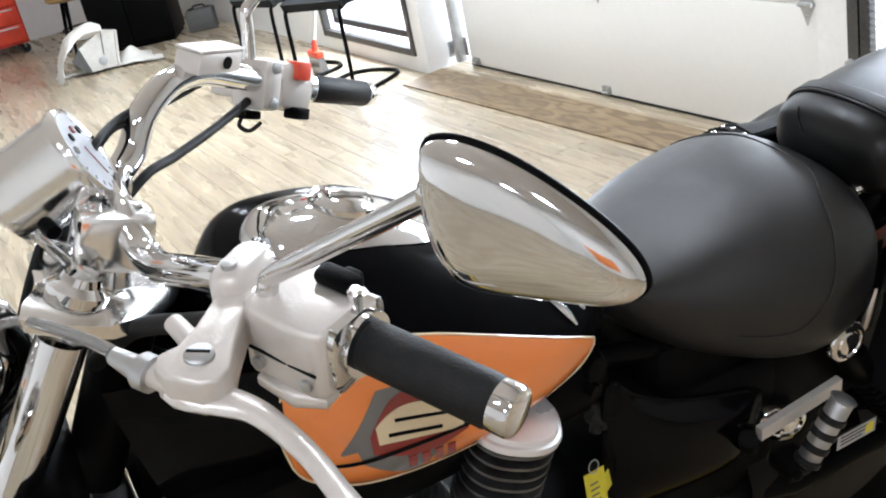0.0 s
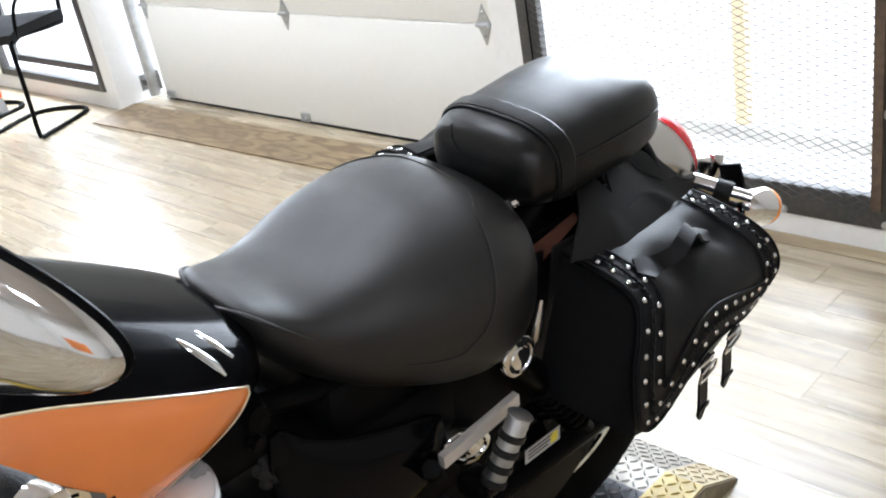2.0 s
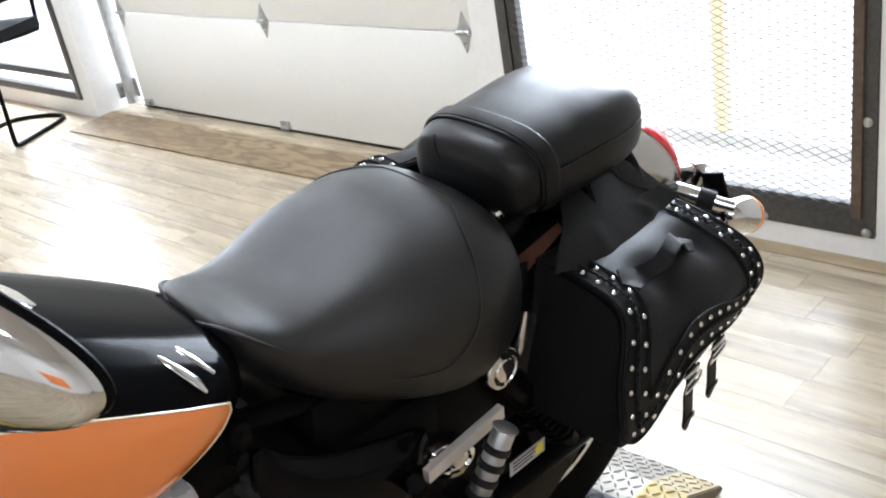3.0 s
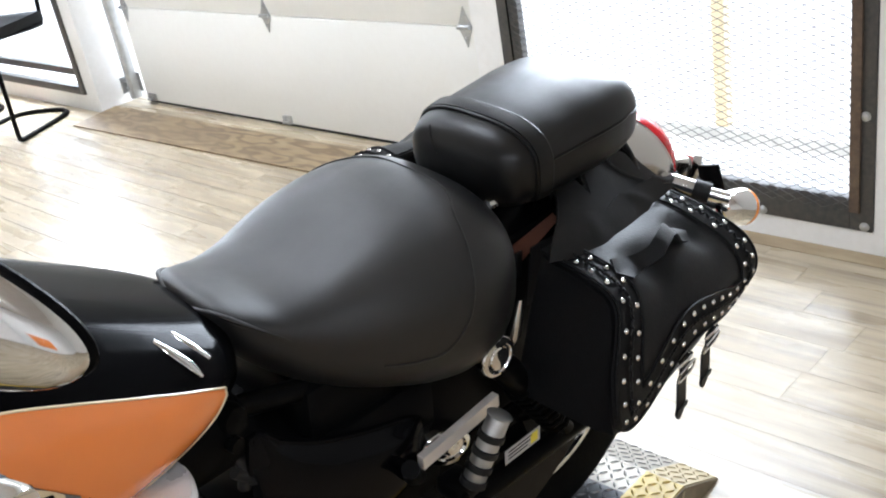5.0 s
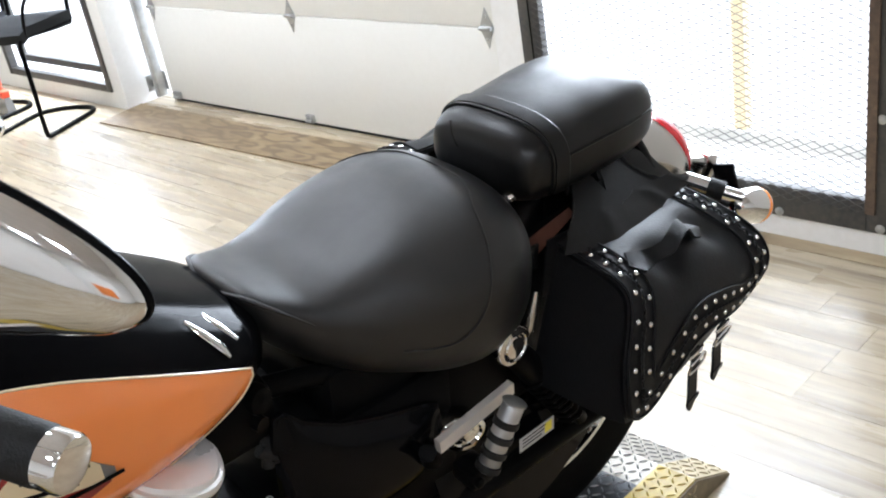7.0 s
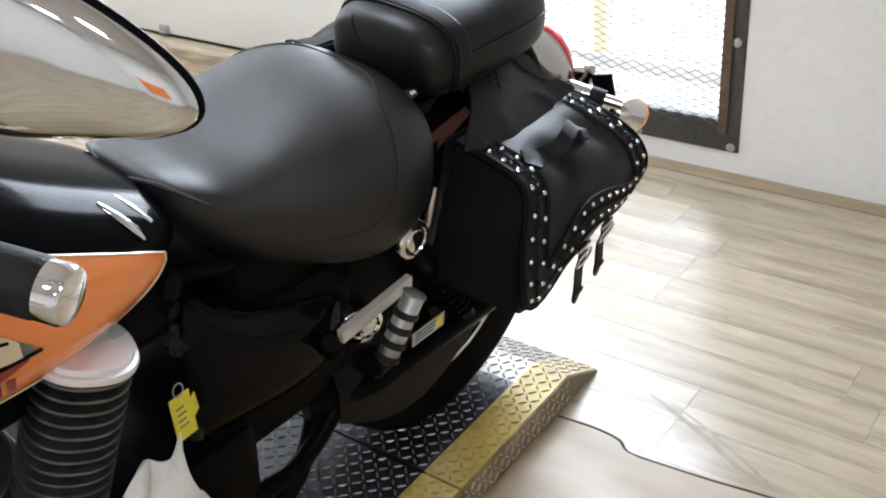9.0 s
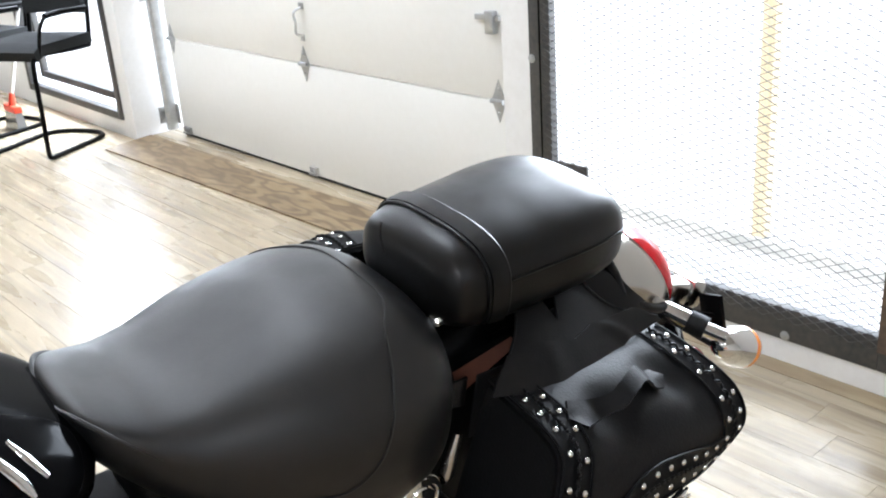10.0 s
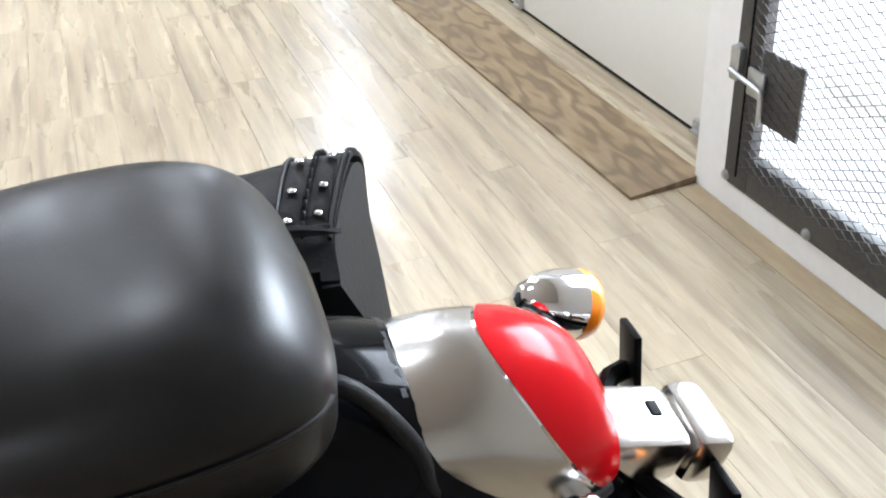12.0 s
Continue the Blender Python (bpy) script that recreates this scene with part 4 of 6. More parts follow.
# rider's seat
SEAT = [(0.772, 0.020, 0.840, 0.832, 0.812), (0.779, 0.054, 0.854, 0.840, 0.800), (0.794, 0.080, 0.857, 0.836, 0.778), (0.82, 0.102, 0.851, 0.816, 0.744), (0.86, 0.128, 0.843, 0.784, 0.702), (0.91, 0.154, 0.845, 0.760, 0.664), (0.98, 0.185, 0.858, 0.742, 0.628),
        (1.05, 0.201, 0.868, 0.734, 0.594), (1.11, 0.205, 0.872, 0.732, 0.578), (1.165, 0.196, 0.868, 0.738, 0.586), (1.204, 0.170, 0.852, 0.747, 0.620), (1.230, 0.118, 0.826, 0.757, 0.680), (1.241, 0.060, 0.802, 0.762, 0.725)]
SEAT_POWER = 2.5


def seat_shape(p):
    """The dished rider's place."""
    x, y, z = p
    dish = 0.016 * math.exp(-((y - 0.93) / 0.10) ** 2) * math.exp(-(x / 0.11) ** 2)
    return (x, y, z - (dish if z > 0.79 else 0))


seat = part("rider_seat", body(SEAT, 56, 56, SEAT_POWER, seat_shape), LEATHER, bike, "wide smooth black vinyl rider seat")
SEAM_LINE = [(1.168, 90), (1.166, 76), (1.152, 66), (1.134, 58), (1.119, 45), (1.107, 33), (1.092, 16), (1.072, 2), (1.035, -6), (0.99, -8), (0.95, -8)]
for side in (1, -1):
    pts = [seat_shape(section_point(SEAT, y, radians(a if side > 0 else 180 - a), SEAT_POWER, 0.0006)) for y, a in SEAM_LINE]
    part("seat_seam", tube(pts, 0.0015, 6, 6), LEATHER, seat, "stitched seam of the seat panel")
lip = [section_point(SEAT, y, radians(a), SEAT_POWER, 0.0005) for y, a in ((0.85, 5), (0.82, 8), (0.80, 12), (0.785, 22), (0.7735, 60))]
part("seat_lip", tube(lip + [(-p[0], p[1], p[2]) for p in lip[::-1]], [0.0006, 0.0022, 0.0034, 0.0034, 0.0034, 0.0034, 0.0034, 0.0034, 0.0022, 0.0006], 8, 5), LEATHER, seat, "welted edge of the seat nose")
part("seat_pan", join(box(-0.115, 0.115, 0.86, 1.18, 0.60, 0.70, 0.02)), BLACK_PLASTIC, bike, "black seat base")

# pillion seat
PILLION = [(1.217, 0.052, 0.876, 0.857, 0.827), (1.221, 0.080, 0.896, 0.862, 0.820), (1.234, 0.102, 0.914, 0.862, 0.808), (1.262, 0.113, 0.926, 0.862, 0.799), (1.31, 0.119, 0.932, 0.862, 0.795), (1.37, 0.123, 0.936, 0.862, 0.795),
           (1.43, 0.126, 0.939, 0.862, 0.797), (1.488, 0.120, 0.938, 0.860, 0.801), (1.526, 0.106, 0.926, 0.856, 0.808), (1.548, 0.082, 0.901, 0.852, 0.817), (1.558, 0.044, 0.873, 0.847, 0.826)]
PIL_POWER = 2.9
PIL_M = pose(0.034, 1.384, 0, 0, 0, 2.3) @ pose(0, -1.384, 0)


def pil_shape(p):
    return tuple(PIL_M @ Vector(p))


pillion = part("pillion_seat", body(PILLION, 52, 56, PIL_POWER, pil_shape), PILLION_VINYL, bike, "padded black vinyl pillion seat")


def band(table, y0, y1, a0, a1, power, off, thick, shape, nu=6, nv=40):
    return slab(lambda u, v: shape(section_point(table, y0 + (y1 - y0) * u, radians(a0 + (a1 - a0) * v), power, off)), nu, nv, thick)


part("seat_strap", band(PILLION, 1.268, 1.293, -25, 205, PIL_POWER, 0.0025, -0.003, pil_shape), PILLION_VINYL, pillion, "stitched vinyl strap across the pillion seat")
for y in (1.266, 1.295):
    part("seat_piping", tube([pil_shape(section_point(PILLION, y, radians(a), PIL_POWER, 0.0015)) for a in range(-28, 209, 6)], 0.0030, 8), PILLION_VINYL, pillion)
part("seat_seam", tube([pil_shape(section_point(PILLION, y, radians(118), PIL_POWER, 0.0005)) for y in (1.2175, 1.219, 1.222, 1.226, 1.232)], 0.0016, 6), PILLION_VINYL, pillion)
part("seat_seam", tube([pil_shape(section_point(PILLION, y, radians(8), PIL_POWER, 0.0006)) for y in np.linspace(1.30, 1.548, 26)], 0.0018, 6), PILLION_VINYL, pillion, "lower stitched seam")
part("seat_bracket", join(box(-0.05, 0.05, 1.24, 1.52, 0.755, 0.80, 0.01)), BLACK_METAL, bike, "black pillion seat mount")
for x, y in ((0.105, 1.228), (-0.05, 1.20)):
    part("seat_bolt", lathe([(0.011, 0), (0.011, 0.006), (0.007, 0.010)], pose(x, y, 0.822, 20, 0, 0), 12), CHROME, bike, "chrome seat bolt")
part("seat_bolt", lathe([(0.010, 0), (0.010, 0.006), (0.006, 0.009)], along((0.01, 1.556, 0.80), (0.01, 1.70, 0.83)), 12), CHROME, bike, "chrome seat bolt")

# fenders and wheels
AXLE_R, AXLE_F = (1.40, 0.322), (-0.32, 0.322)


def fender(axle, radius, half, a0, a1, drop=0.05, thick=0.003):
    def fn(u, v):
        a = radians(a0 + (a1 - a0) * u)
        s = 2 * v - 1
        r = radius - drop * abs(s) ** 2.4
        return (-half * s * (1 - 0.10 * abs(s) ** 3), axle[0] + r * math.cos(a), axle[1] + r * math.sin(a))
    return slab(fn, 48, 18, thick)


part("rear_fender", fender(AXLE_R, 0.497, 0.126, 142, 24, 0.12), BLACK_PAINT, bike, "glossy black rear fender")
part("front_fender", fender(AXLE_F, 0.36, 0.082, 150, 20, 0.07), BLACK_PAINT, bike, "glossy black front fender")


def ring_loft(prof, axle, steps):
    m = Matrix.Translation((0, axle[0], axle[1])) @ pose(0, 0, 0, 0, 90, 0)
    rings = [[tuple(m @ Vector((r * math.cos(a), r * math.sin(a), z))) for r, z in prof] for a in (2 * math.pi * k / steps for k in range(steps + 1))]
    return loft(rings, True, False)


def wheel(name, axle, radius, width, rim_r):
    w = part(name, join(tube([(-width * 0.75, axle[0], axle[1]), (width * 0.75, axle[0], axle[1])], 0.03, 20), tube([(-width * 0.4, axle[0], axle[1]), (width * 0.4, axle[0], axle[1])], 0.055, 24)), CHROME, bike, "chrome hub of a spoked wheel")
    part("tyre", ring_loft([(rim_r, -width * 0.42), (radius * 0.86, -width * 0.5), (radius * 0.95, -width * 0.45), (radius * 0.995, -width * 0.2), (radius, 0), (radius * 0.995, width * 0.2), (radius * 0.95, width * 0.45), (radius * 0.86, width * 0.5), (rim_r, width * 0.42), (rim_r * 0.98, 0)], axle, 64), TYRE, w, "black rubber tyre")
    part("rim", ring_loft([(rim_r * 1.02, -width * 0.42), (rim_r * 0.96, -width * 0.40), (rim_r * 0.90, -width * 0.2), (rim_r * 0.90, width * 0.2), (rim_r * 0.96, width * 0.40), (rim_r * 1.02, width * 0.42), (rim_r * 0.97, width * 0.2), (rim_r * 0.97, -width * 0.2)], axle, 56), CHROME, w, "chrome wheel rim")
    for k in range(32):
        a, b = 2 * math.pi * k / 32, 2 * math.pi * (k + (1.6 if k % 2 else -1.6)) / 32
        s = width * 0.45 * (1 if k % 4 < 2 else -1)
        part("spoke", tube([(s, axle[0] + 0.045 * math.cos(b), axle[1] + 0.045 * math.sin(b)), (s * 0.2, axle[0] + rim_r * 0.93 * math.cos(a), axle[1] + rim_r * 0.93 * math.sin(a))], 0.002, 5), CHROME, w)
    return w


wheel("rear_wheel", AXLE_R, 0.32, 0.165, 0.20)
wheel("front_wheel", AXLE_F, 0.32, 0.10, 0.24)

# tail light saddling the fender
RIDGE = [(0, 1.606, 0.768, 0.712, 0.072), (1, 1.646, 0.771, 0.695, 0.078), (2, 1.684, 0.767, 0.678, 0.081), (3, 1.720, 0.755, 0.664, 0.077), (4, 1.752, 0.730, 0.654, 0.066), (5, 1.772, 0.690, 0.645, 0.052)]


def tail_skin(t, v, off=0.0):
    y, top, low, w = soft_table([r for r in RIDGE], t)
    a = math.pi * (-0.06 + 1.12 * v)
    n = 1.95
    y += 0.012 * abs(2 * v - 1) ** 2 * max(0, 1 - t / 2.5)
    return ((w + off) * signed_pow(math.cos(a), 2 / n), y + off * 0.3 * (t > 4), low + (top - low + off) * signed_pow(math.sin(a), 2 / n))


def lens_edge(v):
    return 1.72 + 2.5 * abs(2 * v - 1) ** 1.7


tail = part("tail_light", slab(lambda u, v: tail_skin(u * (lens_edge(v) - 0.02), v), 26, 28, -0.003), TAN_REFLECT_CHROME, bike, "chrome tail light housing on the fender")
part("lens", slab(lambda u, v: tail_skin(lens_edge(v) + u * (4.98 - lens_edge(v)), v, 0.001), 26, 28, -0.004), RED_LENS, tail, "glossy red tail light lens")
part("lens_back", loft([[tail_skin(4.97, v / 20, 0.001) for v in range(21)], [(p[0] * 0.5, p[1] + 0.004, 0.5 * (p[2] + 0.645)) for p in (tail_skin(4.97, v / 20) for v in range(21))], [(p[0] * 0.05, p[1] + 0.005, 0.645) for p in (tail_skin(4.97, v / 20) for v in range(21))]]), RED_LENS, tail)
part("lens_trim", tube([tail_skin(lens_edge(v / 30), v / 30, 0.0015) for v in range(31)], 0.0026, 8), CHROME, tail, "bright trim round the lens")
part("gasket", tube([tail_skin(t / 10, 1.0, 0.002) for t in range(0, 49, 3)], 0.0055, 8), RUBBER, tail, "black rubber gasket")
part("gasket", tube([tail_skin(0.0, 0.35 + 0.65 * v / 16, 0.001) for v in range(17)], 0.0055, 8), RUBBER, tail)
# plate light box and bracket behind it
box_m = along((0.006, 1.765, 0.630), (0.008, 1.888, 0.594))
plate_light = part("plate_light", moved(box(-0.037, 0.037, -0.026, 0.026, 0.0, 0.0865, 0.012), box_m), TAN_REFLECT_CHROME, bike, "chrome plate light box")
part("end_cap", moved(box(-0.039, 0.039, -0.028, 0.028, 0.087, 0.128, 0.012), box_m), TAN_REFLECT_CHROME, plate_light, "chrome end of the light box")
part("slot", moved(box(-0.004, 0.012, 0.0262, 0.0275, 0.056, 0.066, 0.0005), box_m), BLACK_PLASTIC, plate_light)
for x in (-0.092, 0.088):
    bracket = part("reflector_bracket", moved(join(box(-0.004, 0.004, -0.028, 0.028, -0.045, 0.045, 0.002)), pose(x, 1.862, 0.575, -24, 0, 90 - 12)), BLACK_PLASTIC, bike, "black plastic reflector plate")
    part("arm", tube([(x * 0.4, 1.80, 0.60), (x * 0.9, 1.835, 0.585), (x, 1.855, 0.58)], 0.010, 8), BLACK_PLASTIC, bracket)


def turn_signal(side):
    dy = 0.010 if side > 0 else 0.015
    rise = 0.0 if side > 0 else 0.026
    a, b = Vector((0.166 * side, 1.752 + dy, 0.604 + rise)), Vector((0.170 * side, 1.836 + dy, 0.568 + rise))
    m = along(a, b)
    ln = (b - a).length
    sig = part("turn_signal", lathe([(0.0, 0.000), (0.007, 0.001), (0.015, 0.007), (0.023, 0.018), (0.0295, 0.032), (0.0335, 0.047), (0.0355, ln * 0.72), (0.036, ln * 0.74), (0.034, ln * 0.76)], m, 32), CHROME, bike, "chrome bullet turn signal")
    part("lens", lathe([(0.036, ln * 0.74), (0.0362, ln * 0.84), (0.033, ln * 0.94), (0.021, ln * 1.03), (0.0, ln * 1.06)], m, 32), AMBER, sig, "amber turn signal lens")
    part("stalk", tube([(0.055 * side, 1.725, 0.640), (0.115 * side, 1.749 + dy * 0.5, 0.625)], 0.017, 14), CHROME, sig, "chrome stalk")
    part("collar", tube([(0.112 * side, 1.748 + dy * 0.5, 0.626), (0.140 * side, 1.759 + dy * 0.6, 0.620)], 0.0195, 14), RUBBER, sig, "black rubber collar")
    part("stalk", tube([(0.138 * side, 1.758 + dy * 0.6, 0.620), (0.170 * side, 1.772 + dy, 0.612)], 0.013, 14), CHROME, sig)
    part("reflector", moved(lathe([(0.0, 0), (0.024, 0.001), (0.024, 0.010), (0.02, 0.014), (0, 0.016)], None, 20), pose(0.125 * side, 1.755 + dy, 0.548, -80, 0, 0)), DARK_RED, sig, "small dark red reflector")
    part("wire", tube([(0.10 * side, 1.76, 0.605), (0.14 * side, 1.785, 0.585), (0.185 * side, 1.80, 0.575)], 0.006, 8, 4), RUBBER, sig)
    return sig


turn_signal(1)
turn_signal(-1)
# cable from beneath the pillion to the tail
part("tail_cable", tube([(0.030, 1.535, 0.800), (0.050, 1.572, 0.797)] + [tuple(Vector(tail_skin(t, v, 0.004)) + Vector((0.001, -0.003, 0.001))) for t, v in ((0, 0.22), (0.05, 0.06), (0.5, 0.0), (1.2, 0.0), (2.0, 0.0), (2.8, 0.0), (3.6, 0.0), (4.5, 0.0))], 0.0075, 10, 5), RUBBER, bike, "black cable along the fender")

# ---- front end: fork, bars, controls ----
for x in (0.1, -0.1):
    turn = 0.055 if x < 0 else 0.0
    top, low = Vector((x, 0.190 + turn, 1.095)), Vector((x, -0.32 + turn, 0.322))
    d = (low - top).normalized()
    leg = part("fork_leg", tube([top + d * 0.05, top + d * 0.16, top + d * 0.17, top + d * 0.42], [0.0255, 0.0255, 0.0245, 0.0245], 24), CHROME, bike, "thick chrome fork tube")
    part("slider", tube([top + d * 0.42, top + d * 0.44, top + d * 0.80, low], [0.024, 0.029, 0.028, 0.024], 24), CHROME, leg, "chrome fork slider")
    part("fork_cap", lathe([(0.030, 0), (0.030, 0.006), (0.020, 0.012), (0.018, 0.020), (0, 0.021)], along(tuple(top), tuple(top - d)), 20), CHROME, leg)
    part("clamp_ring", tube([top - d * 0.002, top + d * 0.030], 0.029, 24), CHROME, leg, "chrome clamp ring")


# upper clamp between the legs, tilted with the fork
clamp_pts = [(-0.14, 0.165), (-0.13, 0.135), (-0.06, 0.165), (0.06, 0.165), (0.13, 0.135), (0.14, 0.165), (0.14, 0.205), (0.12, 0.235), (0.06, 0.275), (0, 0.30), (-0.06, 0.275), (-0.12, 0.235), (-0.14, 0.205)]
part("triple_clamp", loft([[(x, y, 1.068 - 0.5 * (y - 0.18)) for x, y in clamp_pts], [(x * 1.01, y, 1.084 - 0.5 * (y - 0.18)) for x, y in clamp_pts], [(x * 0.93, 0.2 + (y - 0.2) * 0.9, 1.092 - 0.5 * (y - 0.18)) for x, y in clamp_pts]]), SATIN, bike, "polished upper fork clamp", smooth=50)
part("lower_clamp", moved(box(-0.15, 0.15, -0.04, 0.04, -0.02, 0.02, 0.015), pose(0, 0.09, 0.885, -30, 0, 0)), BLACK_METAL, bike, "black lower fork clamp")
part("steering_head", tube([(0, 0.25, 1.03), (0, 0.13, 0.80)], 0.034, 20), BLACK_METAL, bike)
# risers
for x in (0.052, -0.052):
    m = along((x, 0.216, 1.050), (x, 0.247, 1.128))
    r = part("riser", lathe([(0.034, -0.004), (0.034, 0.004), (0.024, 0.010), (0.020, 0.030), (0.023, 0.045)], m, 24), SATIN, bike, "chrome handlebar riser")
    part("riser_clamp", moved(box(-0.026, 0.026, -0.036, 0.040, 0.036, 0.100, 0.010), m), SATIN, r, "chrome bar clamp")
    for dy in (-0.018, 0.022):
        part("clamp_bolt", moved(lathe([(0.0075, 0.099), (0.0075, 0.104), (0.004, 0.106)], None, 10), m @ pose(0, dy, 0)), CHROME, r)
# handlebar
part("handlebar", tube([(-0.052, 0.258, 1.135), (0, 0.256, 1.137), (0.052, 0.255, 1.132), (0.085, 0.260, 1.106), (0.125, 0.268, 1.104), (0.18, 0.282, 1.122), (0.26, 0.302, 1.150), (0.34, 0.326, 1.171), (0.42, 0.346, 1.178)], 0.0165, 20, 8), CHROME, bike, "chrome handlebar, left half")
part("handlebar", tube([(0.0, 0.256, 1.137), (-0.052, 0.270, 1.128), (-0.075, 0.295, 1.140), (-0.09, 0.320, 1.170), (-0.112, 0.356, 1.187), (-0.145, 0.400, 1.180), (-0.19, 0.452, 1.145), (-0.24, 0.515, 1.10)], 0.0165, 20, 8), CHROME, bike, "chrome handlebar, right half")


def grip(inner, outer, group=""):
    i, o = Vector(inner), Vector(outer)
    d = (o - i).normalized()
    ln = (o - i).length
    g = part("grip", tube([i, i + d * 0.004, i + d * (ln - 0.019), i + d * (ln - 0.016)], [0.0168, 0.0192, 0.0192, 0.0168], 24), RUBBER, bike, "black rubber handlebar grip")
    part("end_cap", tube([i + d * (ln - 0.016), i + d * (ln - 0.015), i + d * (ln - 0.003), o, o + d * 0.001], [0.0175, 0.0186, 0.0186, 0.0172, 0.011], 24), CHROME, g, "chrome bar end cap")
    part("collar", tube([i - d * 0.012, i - d * 0.010, i + d * 0.002], [0.021, 0.025, 0.025], 24), CHROME, g, "chrome grip collar")
    return g


LG = (Vector((0.452, 0.354, 1.177)), Vector((0.562, 0.413, 1.160)))
RG = (Vector((-0.270, 0.559, 1.070)), Vector((-0.350, 0.692, 0.990)))
RG = (RG[0], RG[0] + (RG[1] - RG[0]).normalized() * 0.155)
ld = (LG[1] - LG[0]).normalized()
LG = (LG[0], LG[0] + ld * 0.121)
grip(*LG)
grip(*RG)


def on_bar(centre, axis, up=(0, 0, 1)):
    """A frame on the bar: x along it, z up."""
    x = Vector(axis).normalized()
    y = Vector(up).cross(x).normalized()
    z = x.cross(y)
    return Matrix.Translation(centre) @ Matrix((x, y, z)).transposed().to_4x4()


# left switch housing and clutch perch (x along the bar outwards, y forward or back, z up)
lm = on_bar(LG[0] - ld * 0.005, ld)
def plan_block(outline, z0, z1, m, round_by=0.006, steps=4):
    """A cast block: a rounded outline in plan, its upper and lower edges eased."""
    pts = [(p.x, p.y) for p in curve_points([(a, b, 0) for a, b in [outline[-1]] + outline + outline[:2]], steps)[steps:-steps]][:len(outline) * steps]
    cx, cy = sum(p[0] for p in pts) / len(pts), sum(p[1] for p in pts) / len(pts)

    def ring(inset, z):
        out = []
        for a, b in pts:
            d = math.hypot(a - cx, b - cy)
            k = max(0.0, (d - inset) / d)
            out.append(tuple(m @ Vector((cx + (a - cx) * k, cy + (b - cy) * k, z))))
        return out
    r = round_by
    return loft([ring(r, z0), ring(r * 0.3, z0 + r * 0.3), ring(0, z0 + r), ring(0, z1 - r), ring(r * 0.3, z1 - r * 0.3), ring(r, z1)])


sw = part("switch_housing", plan_block([(-0.074, 0.026), (-0.045, 0.030), (-0.014, 0.027), (-0.005, 0.016), (-0.004, -0.026), (-0.016, -0.038), (-0.055, -0.038), (-0.076, -0.030), (-0.078, 0.0)], -0.034, 0.026, lm, 0.005, 2), ALLOY, bike, "silver alloy left switch housing", smooth=50)
part("housing_lip", moved(box(-0.007, 0.001, -0.030, 0.026, -0.030, 0.026, 0.008), lm), CHROME, sw)
part("lower_shell", plan_block([(-0.070, 0.020), (-0.012, 0.020), (-0.008, -0.032), (-0.030, -0.044), (-0.066, -0.040)], -0.046, -0.033, lm, 0.004, 1), ALLOY, sw, "lower half of the housing", smooth=50)
part("switch_button", moved(join(box(-0.048, -0.012, 0.008, 0.026, 0.025, 0.037, 0.005), box(-0.034, -0.018, 0.020, 0.032, 0.020, 0.034, 0.004)), lm), BLACK_PLASTIC, sw, "black thumb switch")
part("seam_line", moved(box(-0.070, -0.010, -0.0392, -0.0376, -0.010, -0.008), lm), BLACK_PLASTIC, sw)
for dx in (-0.062, -0.018):
    part("screw", moved(lathe([(0.005, 0), (0.005, 0.003), (0.003, 0.004)], None, 10), lm @ pose(dx, -0.0385, -0.020, 90, 0, 0)), STEEL, sw)
part("adjust_screw", moved(lathe([(0.006, 0), (0.006, 0.010), (0.004, 0.012)], None, 12), lm @ pose(-0.010, 0.010, 0.024)), CHROME, sw)
perch = part("lever_perch", plan_block([(-0.122, 0.022), (-0.112, 0.028), (-0.102, 0.020), (-0.082, -0.026), (-0.062, -0.058), (-0.048, -0.078), (-0.047, -0.090), (-0.055, -0.099), (-0.078, -0.106), (-0.092, -0.104), (-0.097, -0.096), (-0.093, -0.084), (-0.098, -0.060), (-0.109, -0.028)], -0.020, 0.012, lm, 0.0035, 1), ALLOY, bike, "silver alloy clutch lever perch", smooth=50)
part("bar_clamp", plan_block([(-0.126, 0.022), (-0.098, 0.024), (-0.094, -0.018), (-0.118, -0.024)], -0.026, 0.026, lm, 0.008), ALLOY, perch, "clamp round the bar", smooth=50)
part("mirror_post", moved(lathe([(0.0115, -0.044), (0.0130, -0.040), (0.0130, 0.006), (0.0118, 0.011), (0.0118, 0.014), (0.009, 0.017), (0.0, 0.018)], None, 18), lm @ pose(-0.076, -0.018, 0)), ALLOY, perch, "round post for the mirror stalk")
part("pivot_bolt", moved(lathe([(0.0105, 0), (0.0105, 0.003), (0.008, 0.005), (0.0, 0.005)], None, 18), lm @ pose(-0.073, -0.080, 0.0115)), STEEL, perch, "slotted pivot screw")
part("slot", moved(box(-0.008, 0.008, -0.0012, 0.0012, 0.0048, 0.0056), lm @ pose(-0.073, -0.080, 0.0115, 0, 0, 30)), BLACK_PLASTIC, perch)
part("wire_stub", tube([lm @ Vector((-0.100, -0.062, -0.004)), lm @ Vector((-0.128, -0.054, -0.004))], [0.0085, 0.0075], 12), ALLOY, perch)
part("clamp_screw", moved(lathe([(0.006, 0), (0.006, 0.004), (0.003, 0.005)], None, 10), lm @ pose(-0.110, -0.010, 0.026)), STEEL, perch)


